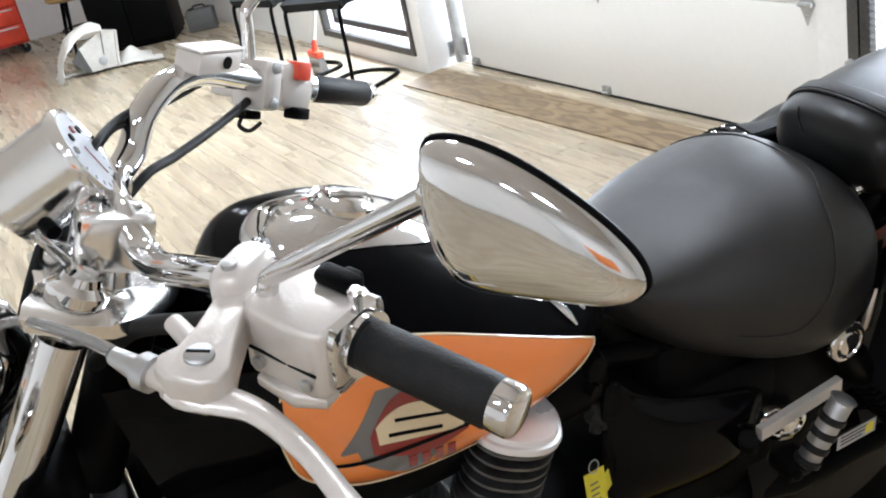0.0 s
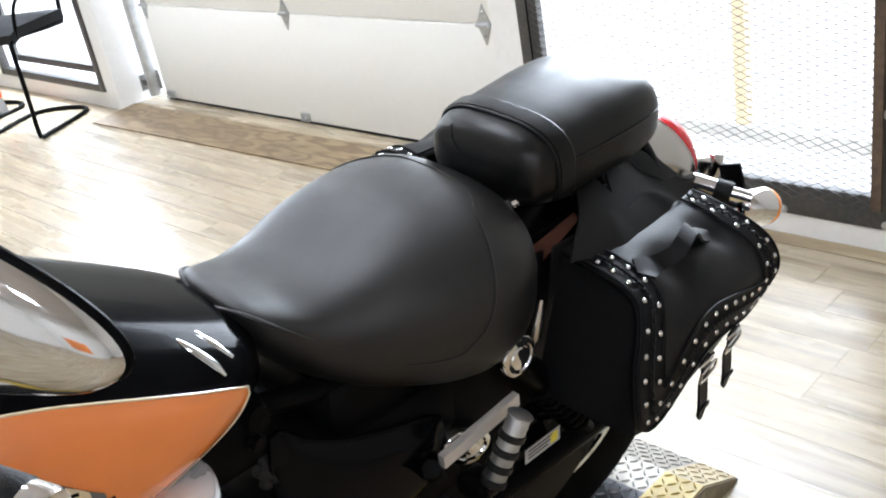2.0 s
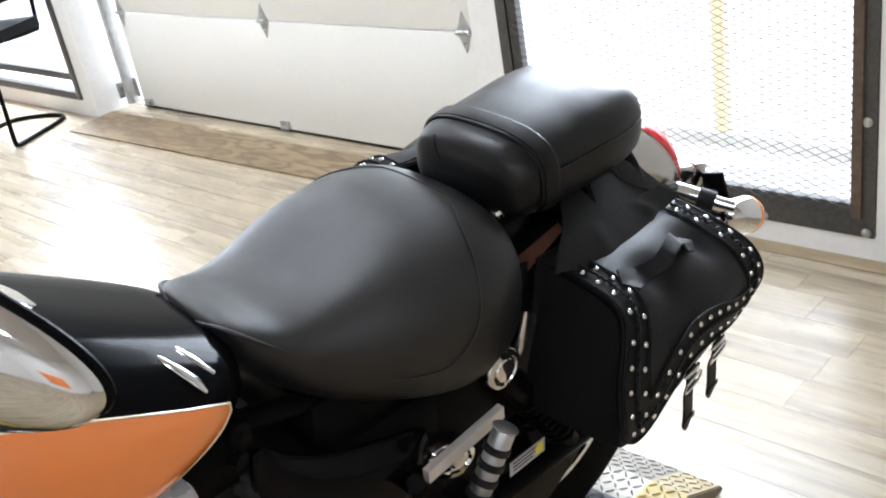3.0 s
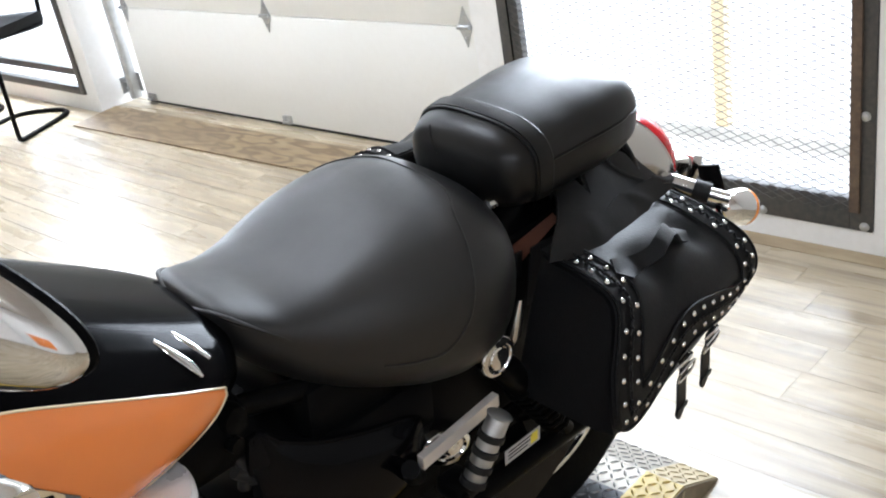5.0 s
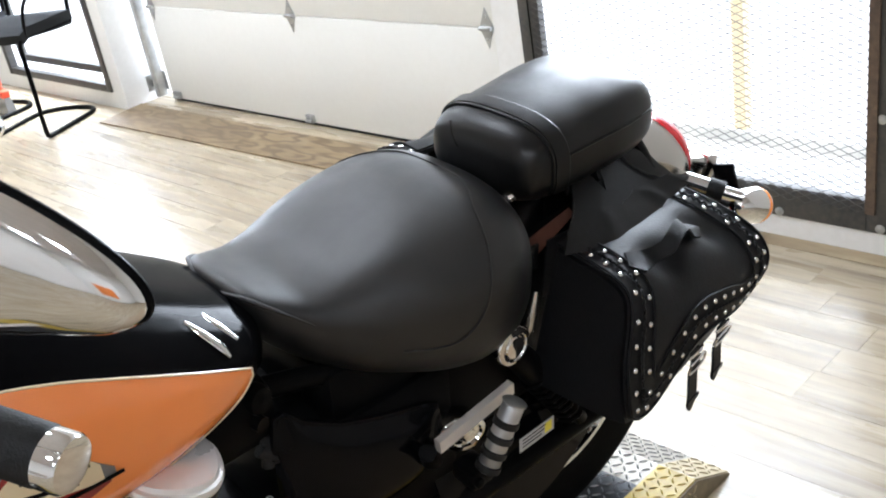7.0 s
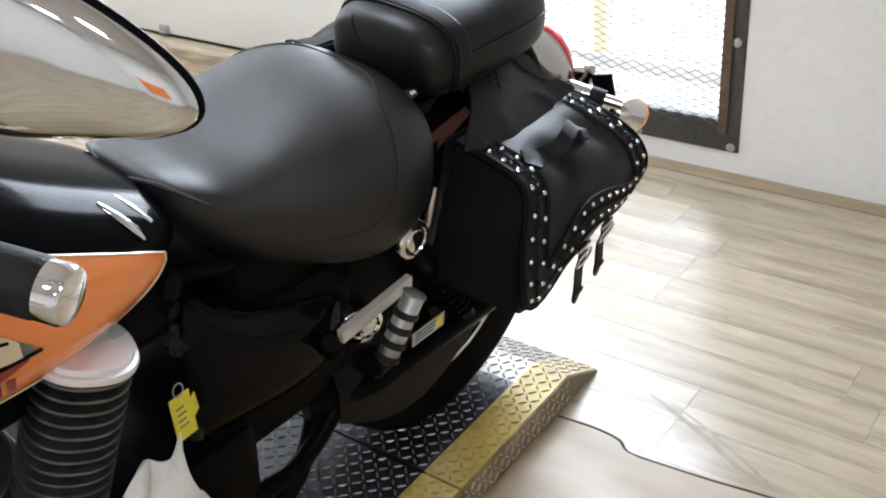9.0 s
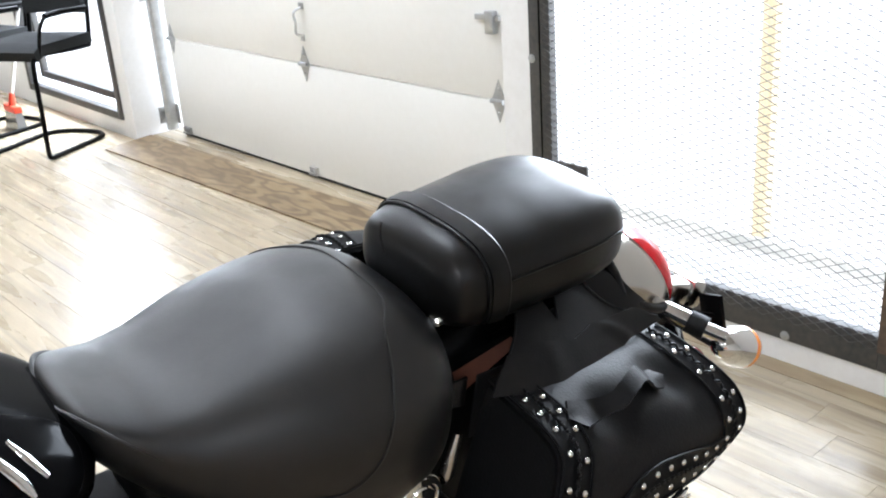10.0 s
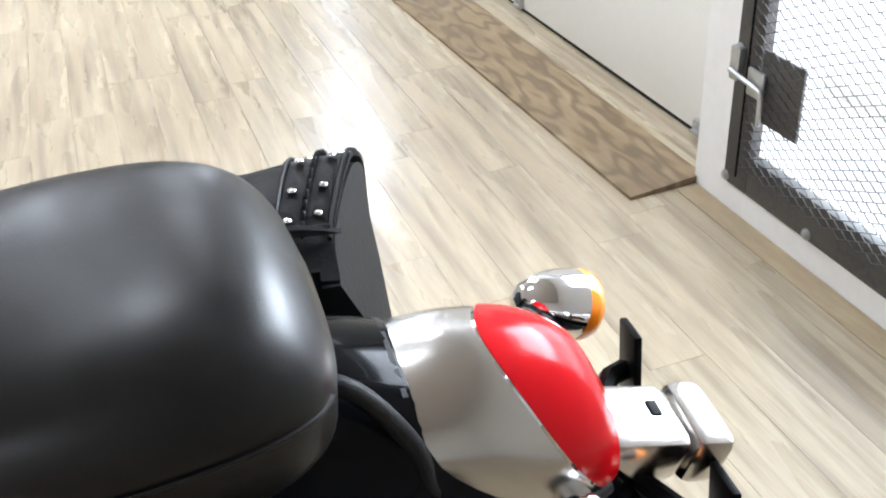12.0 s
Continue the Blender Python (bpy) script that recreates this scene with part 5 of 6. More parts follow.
def blade(pts, widths, thick, m):
    """A flat lever blade through local points."""
    path = curve_points(pts, 6)
    n = len(path)
    rings = []
    for i, c in enumerate(path):
        d = (path[min(i + 1, n - 1)] - path[max(i - 1, 0)]).normalized()
        w = float(np.interp(i / (n - 1) * (len(widths) - 1), range(len(widths)), widths))
        side = Vector((0, 0, 1)).cross(d).normalized()
        rings.append([tuple(m @ (c + side * (w * math.cos(a)) + Vector((0, 0, thick * math.sin(a))))) for a in (2 * math.pi * k / 12 for k in range(12))])
    return loft(rings)


part("clutch_lever", blade([(-0.086, -0.096, -0.012), (-0.070, -0.094, -0.012), (-0.048, -0.086, -0.012), (-0.028, -0.082, -0.012), (-0.005, -0.084, -0.012), (0.030, -0.092, -0.012), (0.062, -0.104, -0.012), (0.092, -0.116, -0.010), (0.104, -0.122, -0.008)], [0.011, 0.0135, 0.0125, 0.0100, 0.0088, 0.0082, 0.0082, 0.0090, 0.0100], 0.0065, lm), ALLOY, perch, "silver alloy clutch lever")
part("cable_boss", tube([lm @ Vector((-0.080, -0.094, -0.006)), lm @ Vector((-0.104, -0.098, -0.006))], [0.011, 0.009], 14), ALLOY, perch)
adj = [lm @ Vector((-0.102, -0.098, -0.006)), lm @ Vector((-0.112, -0.099, -0.006)), lm @ Vector((-0.118, -0.0995, -0.006)), lm @ Vector((-0.138, -0.101, -0.004))]
part("cable_adjuster", tube(adj, [0.0135, 0.0135, 0.009, 0.0065], 14), STEEL, perch, "knurled cable adjuster")
part("clutch_cable", tube([adj[-1], (0.335, 0.203, 1.163), (0.24, 0.179, 1.133), (0.10, 0.132, 1.087), (0.05, 0.105, 1.04), (0.03, 0.10, 0.88)], 0.0055, 10, 8), GREY_PAINT, bike, "grey clutch cable")
part("wiring", tube([lm @ Vector((-0.04, -0.01, -0.03)), (0.33, 0.31, 1.140), (0.22, 0.265, 1.095), (0.12, 0.225, 1.045), (0.05, 0.18, 0.98)], 0.010, 10, 8), RUBBER, bike, "black wiring sleeve")


# mirrors: stalk, chrome shell, glass; outline like a guitar pick: along, across
PICK = [(-0.0655, 0.006), (-0.058, 0.0185), (-0.032, 0.0245), (0.0, 0.0240), (0.034, 0.0185), (0.056, 0.0100), (0.0640, -0.001), (0.055, -0.0135), (0.025, -0.0285), (-0.010, -0.0435), (-0.030, -0.0425), (-0.050, -0.0260)]


def mirror(base, bend, joint, centre, long_axis, face, size=1.0, tall=1.0):
    st = part("mirror", tube([base, Vector(base) + (Vector(bend) - Vector(base)) * 0.7, bend, Vector(bend) + (Vector(joint) - Vector(bend)) * 0.3, joint], [0.0085, 0.0078, 0.0078, 0.0075, 0.0065], 14, 6), CHROME, bike, "chrome mirror stalk")
    x = Vector(long_axis).normalized()
    f = Vector(face)
    f = (f - x * f.dot(x)).normalized()
    z = x.cross(f)
    if z.z < 0:
        z = -z
    loop = [(p.x * size, p.y * size * tall) for p in curve_points([(a, b, 0) for a, b in [PICK[-1]] + PICK + PICK[:2]], 5)[5:-5]][:60]
    cx, cz = -0.004 * size, -0.008 * size * tall
    at = lambda p, k, depth: tuple(Vector(centre) + x * (cx + (p[0] - cx) * k) + z * (cz + (p[1] - cz) * k) + f * depth)
    rings = [[at(p, k, depth) for p in loop] for k, depth in ((0.06, 0.0130), (0.30, 0.0127), (0.55, 0.0116), (0.75, 0.0097), (0.90, 0.0066), (0.97, 0.0030), (1.0, -0.001), (1.0, -0.006), (0.96, -0.009))]
    part("shell", loft(rings), CHROME, st, "chrome teardrop mirror shell", smooth=70)
    part("rim", tube(rings[7] + [rings[7][0]], 0.0022, 8), BLACK_PLASTIC, st, "dark rim of the mirror")
    part("joint", lathe([(0.0, -0.006), (0.008, -0.005), (0.0105, 0.0), (0.008, 0.006), (0.0, 0.008)], along(joint, tuple(Vector(joint) + f)), 16), CHROME, st, "chrome ball joint")
    glass = [at(p, 0.94, -0.0095) for p in loop]
    part("glass", (glass, [tuple(range(len(glass)))]), CHROME, st, "mirror glass", smooth=0)
    return st


mbase = lm @ Vector((-0.076, -0.018, 0.004))
mirror(tuple(mbase), (0.405, 0.312, 1.227), (0.574, 0.369, 1.345), (0.616, 0.398, 1.332), (0.725, 0.539, -0.428), (0.611, -0.791, 0.039), tall=1.130)
mirror((-0.200, 0.478, 1.158), (-0.205, 0.490, 1.215), (-0.225, 0.535, 1.245), (-0.30, 0.58, 1.27), (-0.80, 0.60, 0.05), (-0.35, -0.90, 0.1), 1.05)

# right controls: reservoir, housing with red switch, brake perch
rd = (RG[1] - RG[0]).normalized()
rm = on_bar(RG[0] - rd * 0.004, rd)
rs = part("switch_housing", moved(box(-0.070, -0.004, -0.026, 0.030, -0.030, 0.032, 0.010), rm), ALLOY, bike, "silver alloy right switch housing")
part("kill_switch", moved(box(-0.050, -0.022, -0.033, -0.010, 0.010, 0.0345, 0.003), rm), RED_PLASTIC, rs, "red stop switch")
part("starter_button", moved(box(-0.046, -0.020, -0.036, -0.010, -0.042, -0.026, 0.003), rm), BLACK_PLASTIC, rs, "black starter button")
rp = part("lever_perch", moved(join(box(-0.108, -0.074, -0.030, 0.030, -0.034, 0.032, 0.008), box(-0.104, -0.080, 0.02, 0.07, -0.022, 0.01, 0.006)), rm), ALLOY, bike, "silver alloy brake perch")
for dz in (0.022, -0.024):
    part("clamp_screw", moved(lathe([(0.008, 0), (0.008, 0.003), (0.004, 0.004)], None, 14), rm @ pose(-0.091, -0.030, dz, 90, 0, 0)), STEEL, rp)
res_m = on_bar((-0.142, 0.421, 1.190), (-0.61, 0.72, -0.33), (0.10, 0.20, 0.97))
rv = part("brake_reservoir", moved(box(-0.048, 0.036, -0.018, 0.018, -0.012, 0.0135, 0.004), res_m), ALLOY, bike, "silver brake fluid reservoir")
part("reservoir_lid", moved(box(-0.049, 0.037, -0.019, 0.019, 0.0140, 0.0175, 0.0015), res_m), ALLOY, rv, "flat reservoir lid")
part("sight_glass", moved(lathe([(0.0075, 0), (0.0075, 0.002), (0.0, 0.002)], None, 18), res_m @ pose(0.004, -0.018, 0.001, 90, 0, 0)), BLACK_PLASTIC, rv, "round dark sight glass")
part("brake_lever", blade([(-0.10, 0.058, -0.008), (-0.05, 0.070, -0.016), (0.0, 0.076, -0.026), (0.05, 0.072, -0.034), (0.085, 0.070, -0.036)], [0.012, 0.010, 0.008, 0.0075, 0.009], 0.005, rm), ALLOY, rp, "silver alloy brake lever")
part("brake_hose", tube([(-0.16, 0.43, 1.17), (-0.11, 0.335, 1.175), (-0.075, 0.288, 1.178), (-0.02, 0.25, 1.175), (0.0, 0.17, 1.10), (0.0, 0.10, 0.98)], 0.0048, 10, 8), RUBBER, bike, "black brake hose")
part("throttle_cable", tube([(-0.21, 0.465, 1.10), (-0.155, 0.405, 1.102), (-0.10, 0.344, 1.108), (-0.05, 0.292, 1.115), (-0.01, 0.22, 1.07), (0.0, 0.20, 0.96)], 0.0058, 10, 8), RUBBER, bike, "black throttle cable sleeve")
part("throttle_cable", tube([(-0.17, 0.425, 1.16), (-0.10, 0.318, 1.165), (-0.06, 0.268, 1.168), (-0.02, 0.20, 1.10), (-0.02, 0.15, 0.98)], 0.0038, 8, 8), RUBBER, bike)
part("brake_switch", join(moved(box(-0.105, -0.075, 0.0, 0.03, -0.048, -0.036, 0.004), rm)), BLACK_PLASTIC, bike, "black brake switch")
part("wire", tube([rm @ Vector((-0.09, 0.02, -0.045)), rm @ Vector((-0.095, 0.02, -0.058)), rm @ Vector((-0.08, 0.015, -0.064)), rm @ Vector((-0.065, 0.01, -0.052))], 0.003, 6, 5), RUBBER, bike)

# speedometer: drum, bezel, face
sm = pose(0.0, 0.222, 1.178, 0, 0, -11) @ pose(0, 0, 0, -68, 0, 0)
sp_ob = part("speedometer", lathe([(0.030, -0.075), (0.042, -0.070), (0.048, -0.055), (0.0495, 0.012), (0.052, 0.016), (0.0525, 0.024), (0.050, 0.029), (0.046, 0.026)], sm, 40), SATIN, bike, "round chrome speedometer")
part("dial", lathe([(0.0455, 0.0262), (0.0455, 0.0272), (0.0, 0.0273)], sm, 40), DIAL, sp_ob, "pale dial with small lamps")
for k, (dx, dy, mt) in enumerate(((-0.026, -0.016, BLACK_PLASTIC), (-0.010, -0.024, DARK_RED), (0.010, -0.024, BLACK_PLASTIC), (0.026, -0.016, GREY_PAINT))):
    part("lamp", moved(lathe([(0.0045, 0.0273), (0.0045, 0.0290), (0.0, 0.0291)], None, 12), sm @ pose(dx, dy, 0)), mt, sp_ob)
part("needle", moved(box(-0.0007, 0.0007, -0.006, 0.030, 0.0282, 0.0290), sm), DARK_RED, sp_ob, "dark red needle")
for k in range(13):
    a = radians(220 - 20 * k)
    part("dial_bar", moved(box(0.037, 0.042, -0.0005, 0.0005, 0.0274, 0.0278), sm @ pose(0, 0, 0, 0, 0, math.degrees(a))), BLACK_PLASTIC, sp_ob)
part("dash_bracket", join(moved(box(-0.03, 0.03, -0.006, 0.006, -0.055, 0.055, 0.004), pose(0.0, 0.180, 1.115, 25, 0, 0)), box(-0.035, 0.035, 0.155, 0.205, 1.070, 1.085, 0.004)), SATIN, bike, "chrome instrument bracket")
part("knob", tube([(0.05, 0.185, 1.150), (0.066, 0.19, 1.145)], 0.008, 12), BLACK_PLASTIC, bike)
# headlight
hm = along((0, 0.10, 1.02), (0, -0.12, 0.985))
hl = part("headlight", lathe([(0.0, -0.03), (0.03, -0.026), (0.06, 0.0), (0.08, 0.04), (0.088, 0.09), (0.094, 0.10), (0.094, 0.12), (0.088, 0.124)], hm, 36), CHROME, bike, "chrome headlight shell")
part("lens", lathe([(0.088, 0.118), (0.06, 0.134), (0.0, 0.142)], hm, 36), GLASS, hl, "clear headlight lens")
for side in (1, -1):
    part("front_signal", lathe([(0, -0.01), (0.026, 0), (0.040, 0.04), (0.041, 0.07), (0.036, 0.085), (0, 0.095)], along((0.16 * side, 0.06, 0.99), (0.16 * side, -0.2, 0.98)), 24), CHROME, bike, "chrome front turn signal")

# ---- engine, frame and running gear ----
engine = part("engine", join(box(-0.14, 0.15, 0.40, 0.86, 0.16, 0.44, 0.04), moved(lathe([(0.135, 0), (0.135, 0.03), (0.12, 0.045), (0.05, 0.05), (0.0, 0.05)], None, 32), pose(0.14, 0.62, 0.30, 0, 90, 0))), BLACK_METAL, bike, "black engine crankcase")


def cylinder(a, b, n, rx, label):
    a, b = Vector(a), Vector(b)
    m = along(tuple(a), tuple(b))
    ln = (b - a).length
    c = part("cylinder", lathe([(rx * 0.72, 0), (rx * 0.72, ln)], m, 32), BLACK_METAL, engine, label)
    for k in range(n):
        z = ln * (k + 0.5) / n
        ring = [(rx * signed_pow(math.cos(t), 0.86), rx * signed_pow(math.sin(t), 0.86)) for t in (2 * math.pi * j / 40 for j in range(40))]
        fin = loft([[tuple(m @ Vector((x, y, z - 0.0022))) for x, y in ring], [tuple(m @ Vector((x * 1.01, y * 1.01, z))) for x, y in ring], [tuple(m @ Vector((x, y, z + 0.0022))) for x, y in ring]])
        part("fin", fin, FIN_METAL, c, "polished fin edge" if k == 0 else "", smooth=30)
    return c, m, ln


FIN_METAL = material("bare_fin_edge", (0.20, 0.20, 0.20), 0.38, 0.85, grain=0.5, scale=40, second=(0.05, 0.05, 0.05))
c1, m1, l1 = cylinder((0.112, 0.535, 0.455), (0.144, 0.612, 0.732), 16, 0.057, "black finned rear cylinder")
c2, m2, l2 = cylinder((0.02, 0.50, 0.42), (0.02, 0.42, 0.64), 11, 0.095, "black finned front cylinder")
part("head_cover", moved(loft([[(0.061 * k * signed_pow(math.cos(t), 0.85), 0.061 * k * signed_pow(math.sin(t), 0.85), z) for t in (2 * math.pi * j / 40 for j in range(40))] for k, z in ((1, l1 - 0.001), (1.01, l1 + 0.004), (0.98, l1 + 0.008), (0.90, l1 + 0.009), (0.885, l1 + 0.014), (0.87, l1 + 0.0155), (0.3, l1 + 0.016))]), m1), ALLOY_WHITE_REFLECT, engine, "chrome cylinder head cover", smooth=50)
part("head_cover", moved(loft([[(0.080 * s * signed_pow(math.cos(t), 0.6), 0.078 * s * signed_pow(math.sin(t), 0.6), z) for t in (2 * math.pi * j / 40 for j in range(40))] for s, z in ((1, l2 + 0.002), (1, l2 + 0.02), (0.9, l2 + 0.045), (0.7, l2 + 0.055))]), m2), CHROME, engine, "chrome cylinder head cover", smooth=50)
part("clutch_cover", lathe([(0.115, 0), (0.112, 0.018), (0.09, 0.032), (0.04, 0.038), (0, 0.038)], pose(0.15, 0.60, 0.29, 0, 90, 0), 36), CHROME, engine, "round chrome engine cover")
part("hose", tube([(0.12, 0.74, 0.66), (0.13, 0.77, 0.62), (0.115, 0.78, 0.54), (0.13, 0.75, 0.47)], 0.011, 10, 6), RUBBER, engine, "black rubber hose")
part("hose", tube([(0.10, 0.72, 0.70), (0.12, 0.75, 0.67), (0.125, 0.745, 0.63)], 0.009, 10, 6), RUBBER, engine)
part("carburettor_cap", lathe([(0.022, 0), (0.022, 0.02), (0.018, 0.03), (0, 0.032)], along((0.10, 0.745, 0.735), (0.16, 0.76, 0.74)), 18), BLACK_METAL, engine)
part("fitting", tube([(0.11, 0.735, 0.715), (0.14, 0.742, 0.712)], 0.011, 12), BLACK_METAL, engine)

for x in (0.085, -0.085):
    part("frame_tube", tube([(x * 0.4, 0.22, 0.92), (x * 0.8, 0.32, 0.76), (x, 0.36, 0.45), (x, 0.42, 0.14), (x, 0.62, 0.11), (x, 0.92, 0.13), (x, 1.02, 0.30), (x, 1.04, 0.58)], 0.017, 12, 6), BLACK_METAL, bike, "black frame tube")
    part("frame_tube", tube([(x * 0.6, 0.34, 0.78), (x, 0.70, 0.74), (x, 1.0, 0.66), (x, 1.25, 0.72), (x * 1.1, 1.50, 0.74)], 0.016, 12, 6), BLACK_METAL, bike, "black frame tube")


# dark parts below the tank's front: radiator, neck covers, air box, lower frame cover
rad = part("radiator", box(-0.15, 0.15, 0.115, 0.162, 0.30, 0.74, 0.01), BLACK_PLASTIC, bike, "black radiator")
for k in range(20):
    part("radiator_fin", box(-0.135, 0.135, 0.109, 0.1149, 0.36 + 0.0175 * k, 0.386 + 0.0175 * k), BLACK_METAL, rad)
for s_ in (1, -1):
    fn = lambda u, v, s_=s_: (s_ * (0.075 + 0.050 * math.sin(math.pi * min(1, v + 0.25)) * (0.4 + 0.6 * u)), 0.175 + 0.20 * u + 0.10 * v * (1 - u) * 0.3, 0.97 - 0.05 * u - 0.24 * v)
    part("neck_cover", slab(fn, 14, 12, 0.004 * s_), BLACK_PAINT, bike, "glossy black frame neck cover")
    part("down_cover", box(min(s_ * 0.03, s_ * 0.125), max(s_ * 0.03, s_ * 0.125), 0.165, 0.40, 0.15, 0.78, 0.04), BLACK_METAL, bike, "black cover ahead of the engine")
part("air_box", box(-0.13, 0.13, 0.34, 0.78, 0.66, 0.76, 0.03), BLACK_PLASTIC, bike, "black air box beneath the tank")
part("horn", lathe([(0.0, 0), (0.05, 0.002), (0.055, 0.012), (0.045, 0.02), (0.02, 0.03), (0, 0.03)], along((0.16, 0.33, 0.56), (0.4, 0.30, 0.56)), 24), BLACK_METAL, bike, "black horn disc")


# side cover below the seat
COVER = [(0.752, 0.500, 0.640, 0.0), (0.765, 0.470, 0.705, 0.4), (0.80, 0.455, 0.672, 0.8), (0.86, 0.446, 0.630, 1.0), (0.92, 0.440, 0.602, 1.0), (0.975, 0.444, 0.582, 0.9), (1.01, 0.465, 0.570, 0.6), (1.032, 0.500, 0.556, 0.2)]


def cover_fn(u, v):
    y = 0.752 + 0.28 * u
    lo, hi, b = soft_table(COVER, y)
    return (0.130 + 0.028 * b * (1 - abs(2 * v - 1) ** 3), y, lo + (hi - lo) * v)


sc = part("side_cover", slab(cover_fn, 26, 16, -0.004), BLACK_PAINT, bike, "glossy black side cover")
part("cover_rim", tube([cover_fn(u / 24, 1.0) for u in range(25)], 0.006, 8), BLACK_PAINT, sc, "rolled upper rim")
part("battery_box", box(-0.12, 0.128, 0.78, 1.08, 0.36, 0.62, 0.02), BLACK_PLASTIC, bike, "black box beneath the seat")
part("rear_cover", box(-0.10, 0.125, 1.02, 1.30, 0.44, 0.715, 0.02), BLACK_PLASTIC, bike, "black cover behind the seat")

# passenger peg on its bracket, strut, shock, swingarm
part("strut", moved(loft([[(-0.006, -0.012, 0), (0.006, -0.012, 0), (0.006, 0.010, 0), (-0.006, 0.010, 0)], [(-0.006, -0.008, 0.16), (0.006, -0.008, 0.16), (0.006, 0.014, 0.16), (-0.006, 0.014, 0.16)]]), along((0.185, 0.985, 0.540), (0.180, 1.140, 0.548))), ALLOY, bike, "pale alloy peg bracket", smooth=30)
p_end, p_low = Vector((0.222, 1.107, 0.566)), Vector((0.212, 1.055, 0.462))
pd = (p_low - p_end).normalized()
peg = part("passenger_peg", tube([p_end, p_end + pd * 0.003, p_end + pd * 0.115, p_end + pd * 0.118], [0.0155, 0.0175, 0.0175, 0.015], 20), STEEL, bike, "folded passenger footpeg")
for k in range(4):
    c = p_end + pd * (0.026 + 0.026 * k)
    part("rubber_ring", tube([c, c + pd * 0.001, c + pd * 0.011, c + pd * 0.012], [0.0175, 0.0205, 0.0205, 0.0175], 20), RUBBER, peg, "black rubber ring" if k == 0 else "")
part("end_disc", lathe([(0.0, 0), (0.019, 0.0005), (0.020, 0.003), (0.0175, 0.005), (0.0, 0.006)], along(tuple(p_end), tuple(p_end - pd)), 24), STEEL, peg, "steel end disc")
part("peg_hinge", join(box(0.165, 0.215, 1.025, 1.07, 0.435, 0.468, 0.006), lathe([(0.009, 0), (0.009, 0.006), (0.005, 0.009)], along((0.214, 1.035, 0.452), (0.3, 1.035, 0.452)), 12)), BLACK_METAL, peg, "black peg hinge")
part("pivot_cover", lathe([(0.036, -0.03), (0.036, 0.0), (0.032, 0.006), (0.024, 0.008), (0.022, 0.004), (0.014, 0.005), (0.011, 0.012), (0.0, 0.014)], pose(0.152, 1.066, 0.492, -32, 0, 0) @ Matrix.Diagonal((1, 1.5, 0.9, 1)) @ pose(0, 0, 0, 0, 90, 0), 28), CHROME, bike, "chrome swingarm pivot cover")
part("peg_arm", tube([(0.13, 1.02, 0.45), (0.165, 0.985, 0.50), (0.185, 0.965, 0.54)], 0.014, 10), BLACK_METAL, bike, "black peg mount")
for x in (0.165, -0.165):
    a, b = Vector((x, 1.145, 0.632)), Vector((x, 1.33, 0.36))
    d = (b - a).normalized()
    shock = part("shock_absorber", tube([a + d * 0.02, a + d * 0.05, a + d * 0.14, a + d * 0.145], [0.020, 0.024, 0.024, 0.020], 20), BLACK_METAL, bike, "black shock absorber with chrome eyelet")
    sgn = 1 if x > 0 else -1
    part("eyelet", lathe([(0.0, 0.012), (0.010, 0.0115), (0.018, 0.009), (0.020, 0.005), (0.023, 0.005), (0.025, 0.008), (0.031, 0.006), (0.034, 0.0), (0.030, -0.03)][::-1], pose(x + 0.018 * sgn, a.y, a.z, 0, 90 * sgn, 0), 24), CHROME, shock, "round chrome shock eyelet")
    coil = [a + d * (0.12 + 0.17 * t / 70) + (Vector((1, 0, 0)) * math.cos(t * 0.7) + d.cross(Vector((1, 0, 0))) * math.sin(t * 0.7)) * 0.026 for t in range(71)]
    part("spring", tube(coil, 0.005, 6), BLACK_METAL, shock, "black coil spring")
    part("shroud", tube([(x - 0.004 * sgn, 1.200, 0.612), (x - 0.002 * sgn, 1.204, 0.625), (x - 0.002 * sgn, 1.211, 0.650), (x - 0.004 * sgn, 1.222, 0.682)], [0.006, 0.011, 0.010, 0.006], 14, 3), TAN_REFLECT_CHROME, shock, "chrome shroud over the shock")
    part("damper", tube([a + d * 0.10, b], 0.013, 12), BLACK_METAL, shock)
    part("swingarm", tube([(x * 0.62, 0.98, 0.34), (x * 0.85, 1.10, 0.335), (x * 0.85, 1.40, 0.322), (x * 0.85, 1.47, 0.322)], 0.022, 12), BLACK_METAL, bike, "black swingarm")
part("belt_guard", slab(lambda u, v: (0.112 + 0.030 * math.sin(math.pi * min(v * 1.4, 1) / 2), 1.02 + 0.40 * u, 0.43 + 0.02 * u - (0.13 + 0.10 * math.sin(math.pi * u)) * v), 16, 10, 0.003), BLACK_PAINT, bike, "black belt guard")
label = part("warning_label", slab(lambda u, v: (0.1515 - 0.0 * v, 1.19 + 0.085 * u, 0.392 - 0.03 * v), 4, 3, 0.0008), DIAL, bike, "white warning label with plain bars")
for k in range(3):
    part("label_bar", box(0.1518, 0.1524, 1.197, 1.245 + 0.006 * k, 0.369 + 0.0075 * k, 0.372 + 0.0075 * k), BLACK_PLASTIC, label)
part("label_bar", box(0.1518, 0.1524, 1.252, 1.270, 0.366, 0.388), YELLOW_CARD, label)
part("floorboard", join(box(0.17, 0.27, 0.36, 0.66, 0.20, 0.222, 0.008)), BLACK_METAL, bike, "black rider footboard")
part("kickstand", tube([(0.10, 0.60, 0.10), (0.16, 0.64, 0.055), (0.215, 0.70, -0.025)], 0.012, 10, 4), CHROME, bike, "chrome side stand")
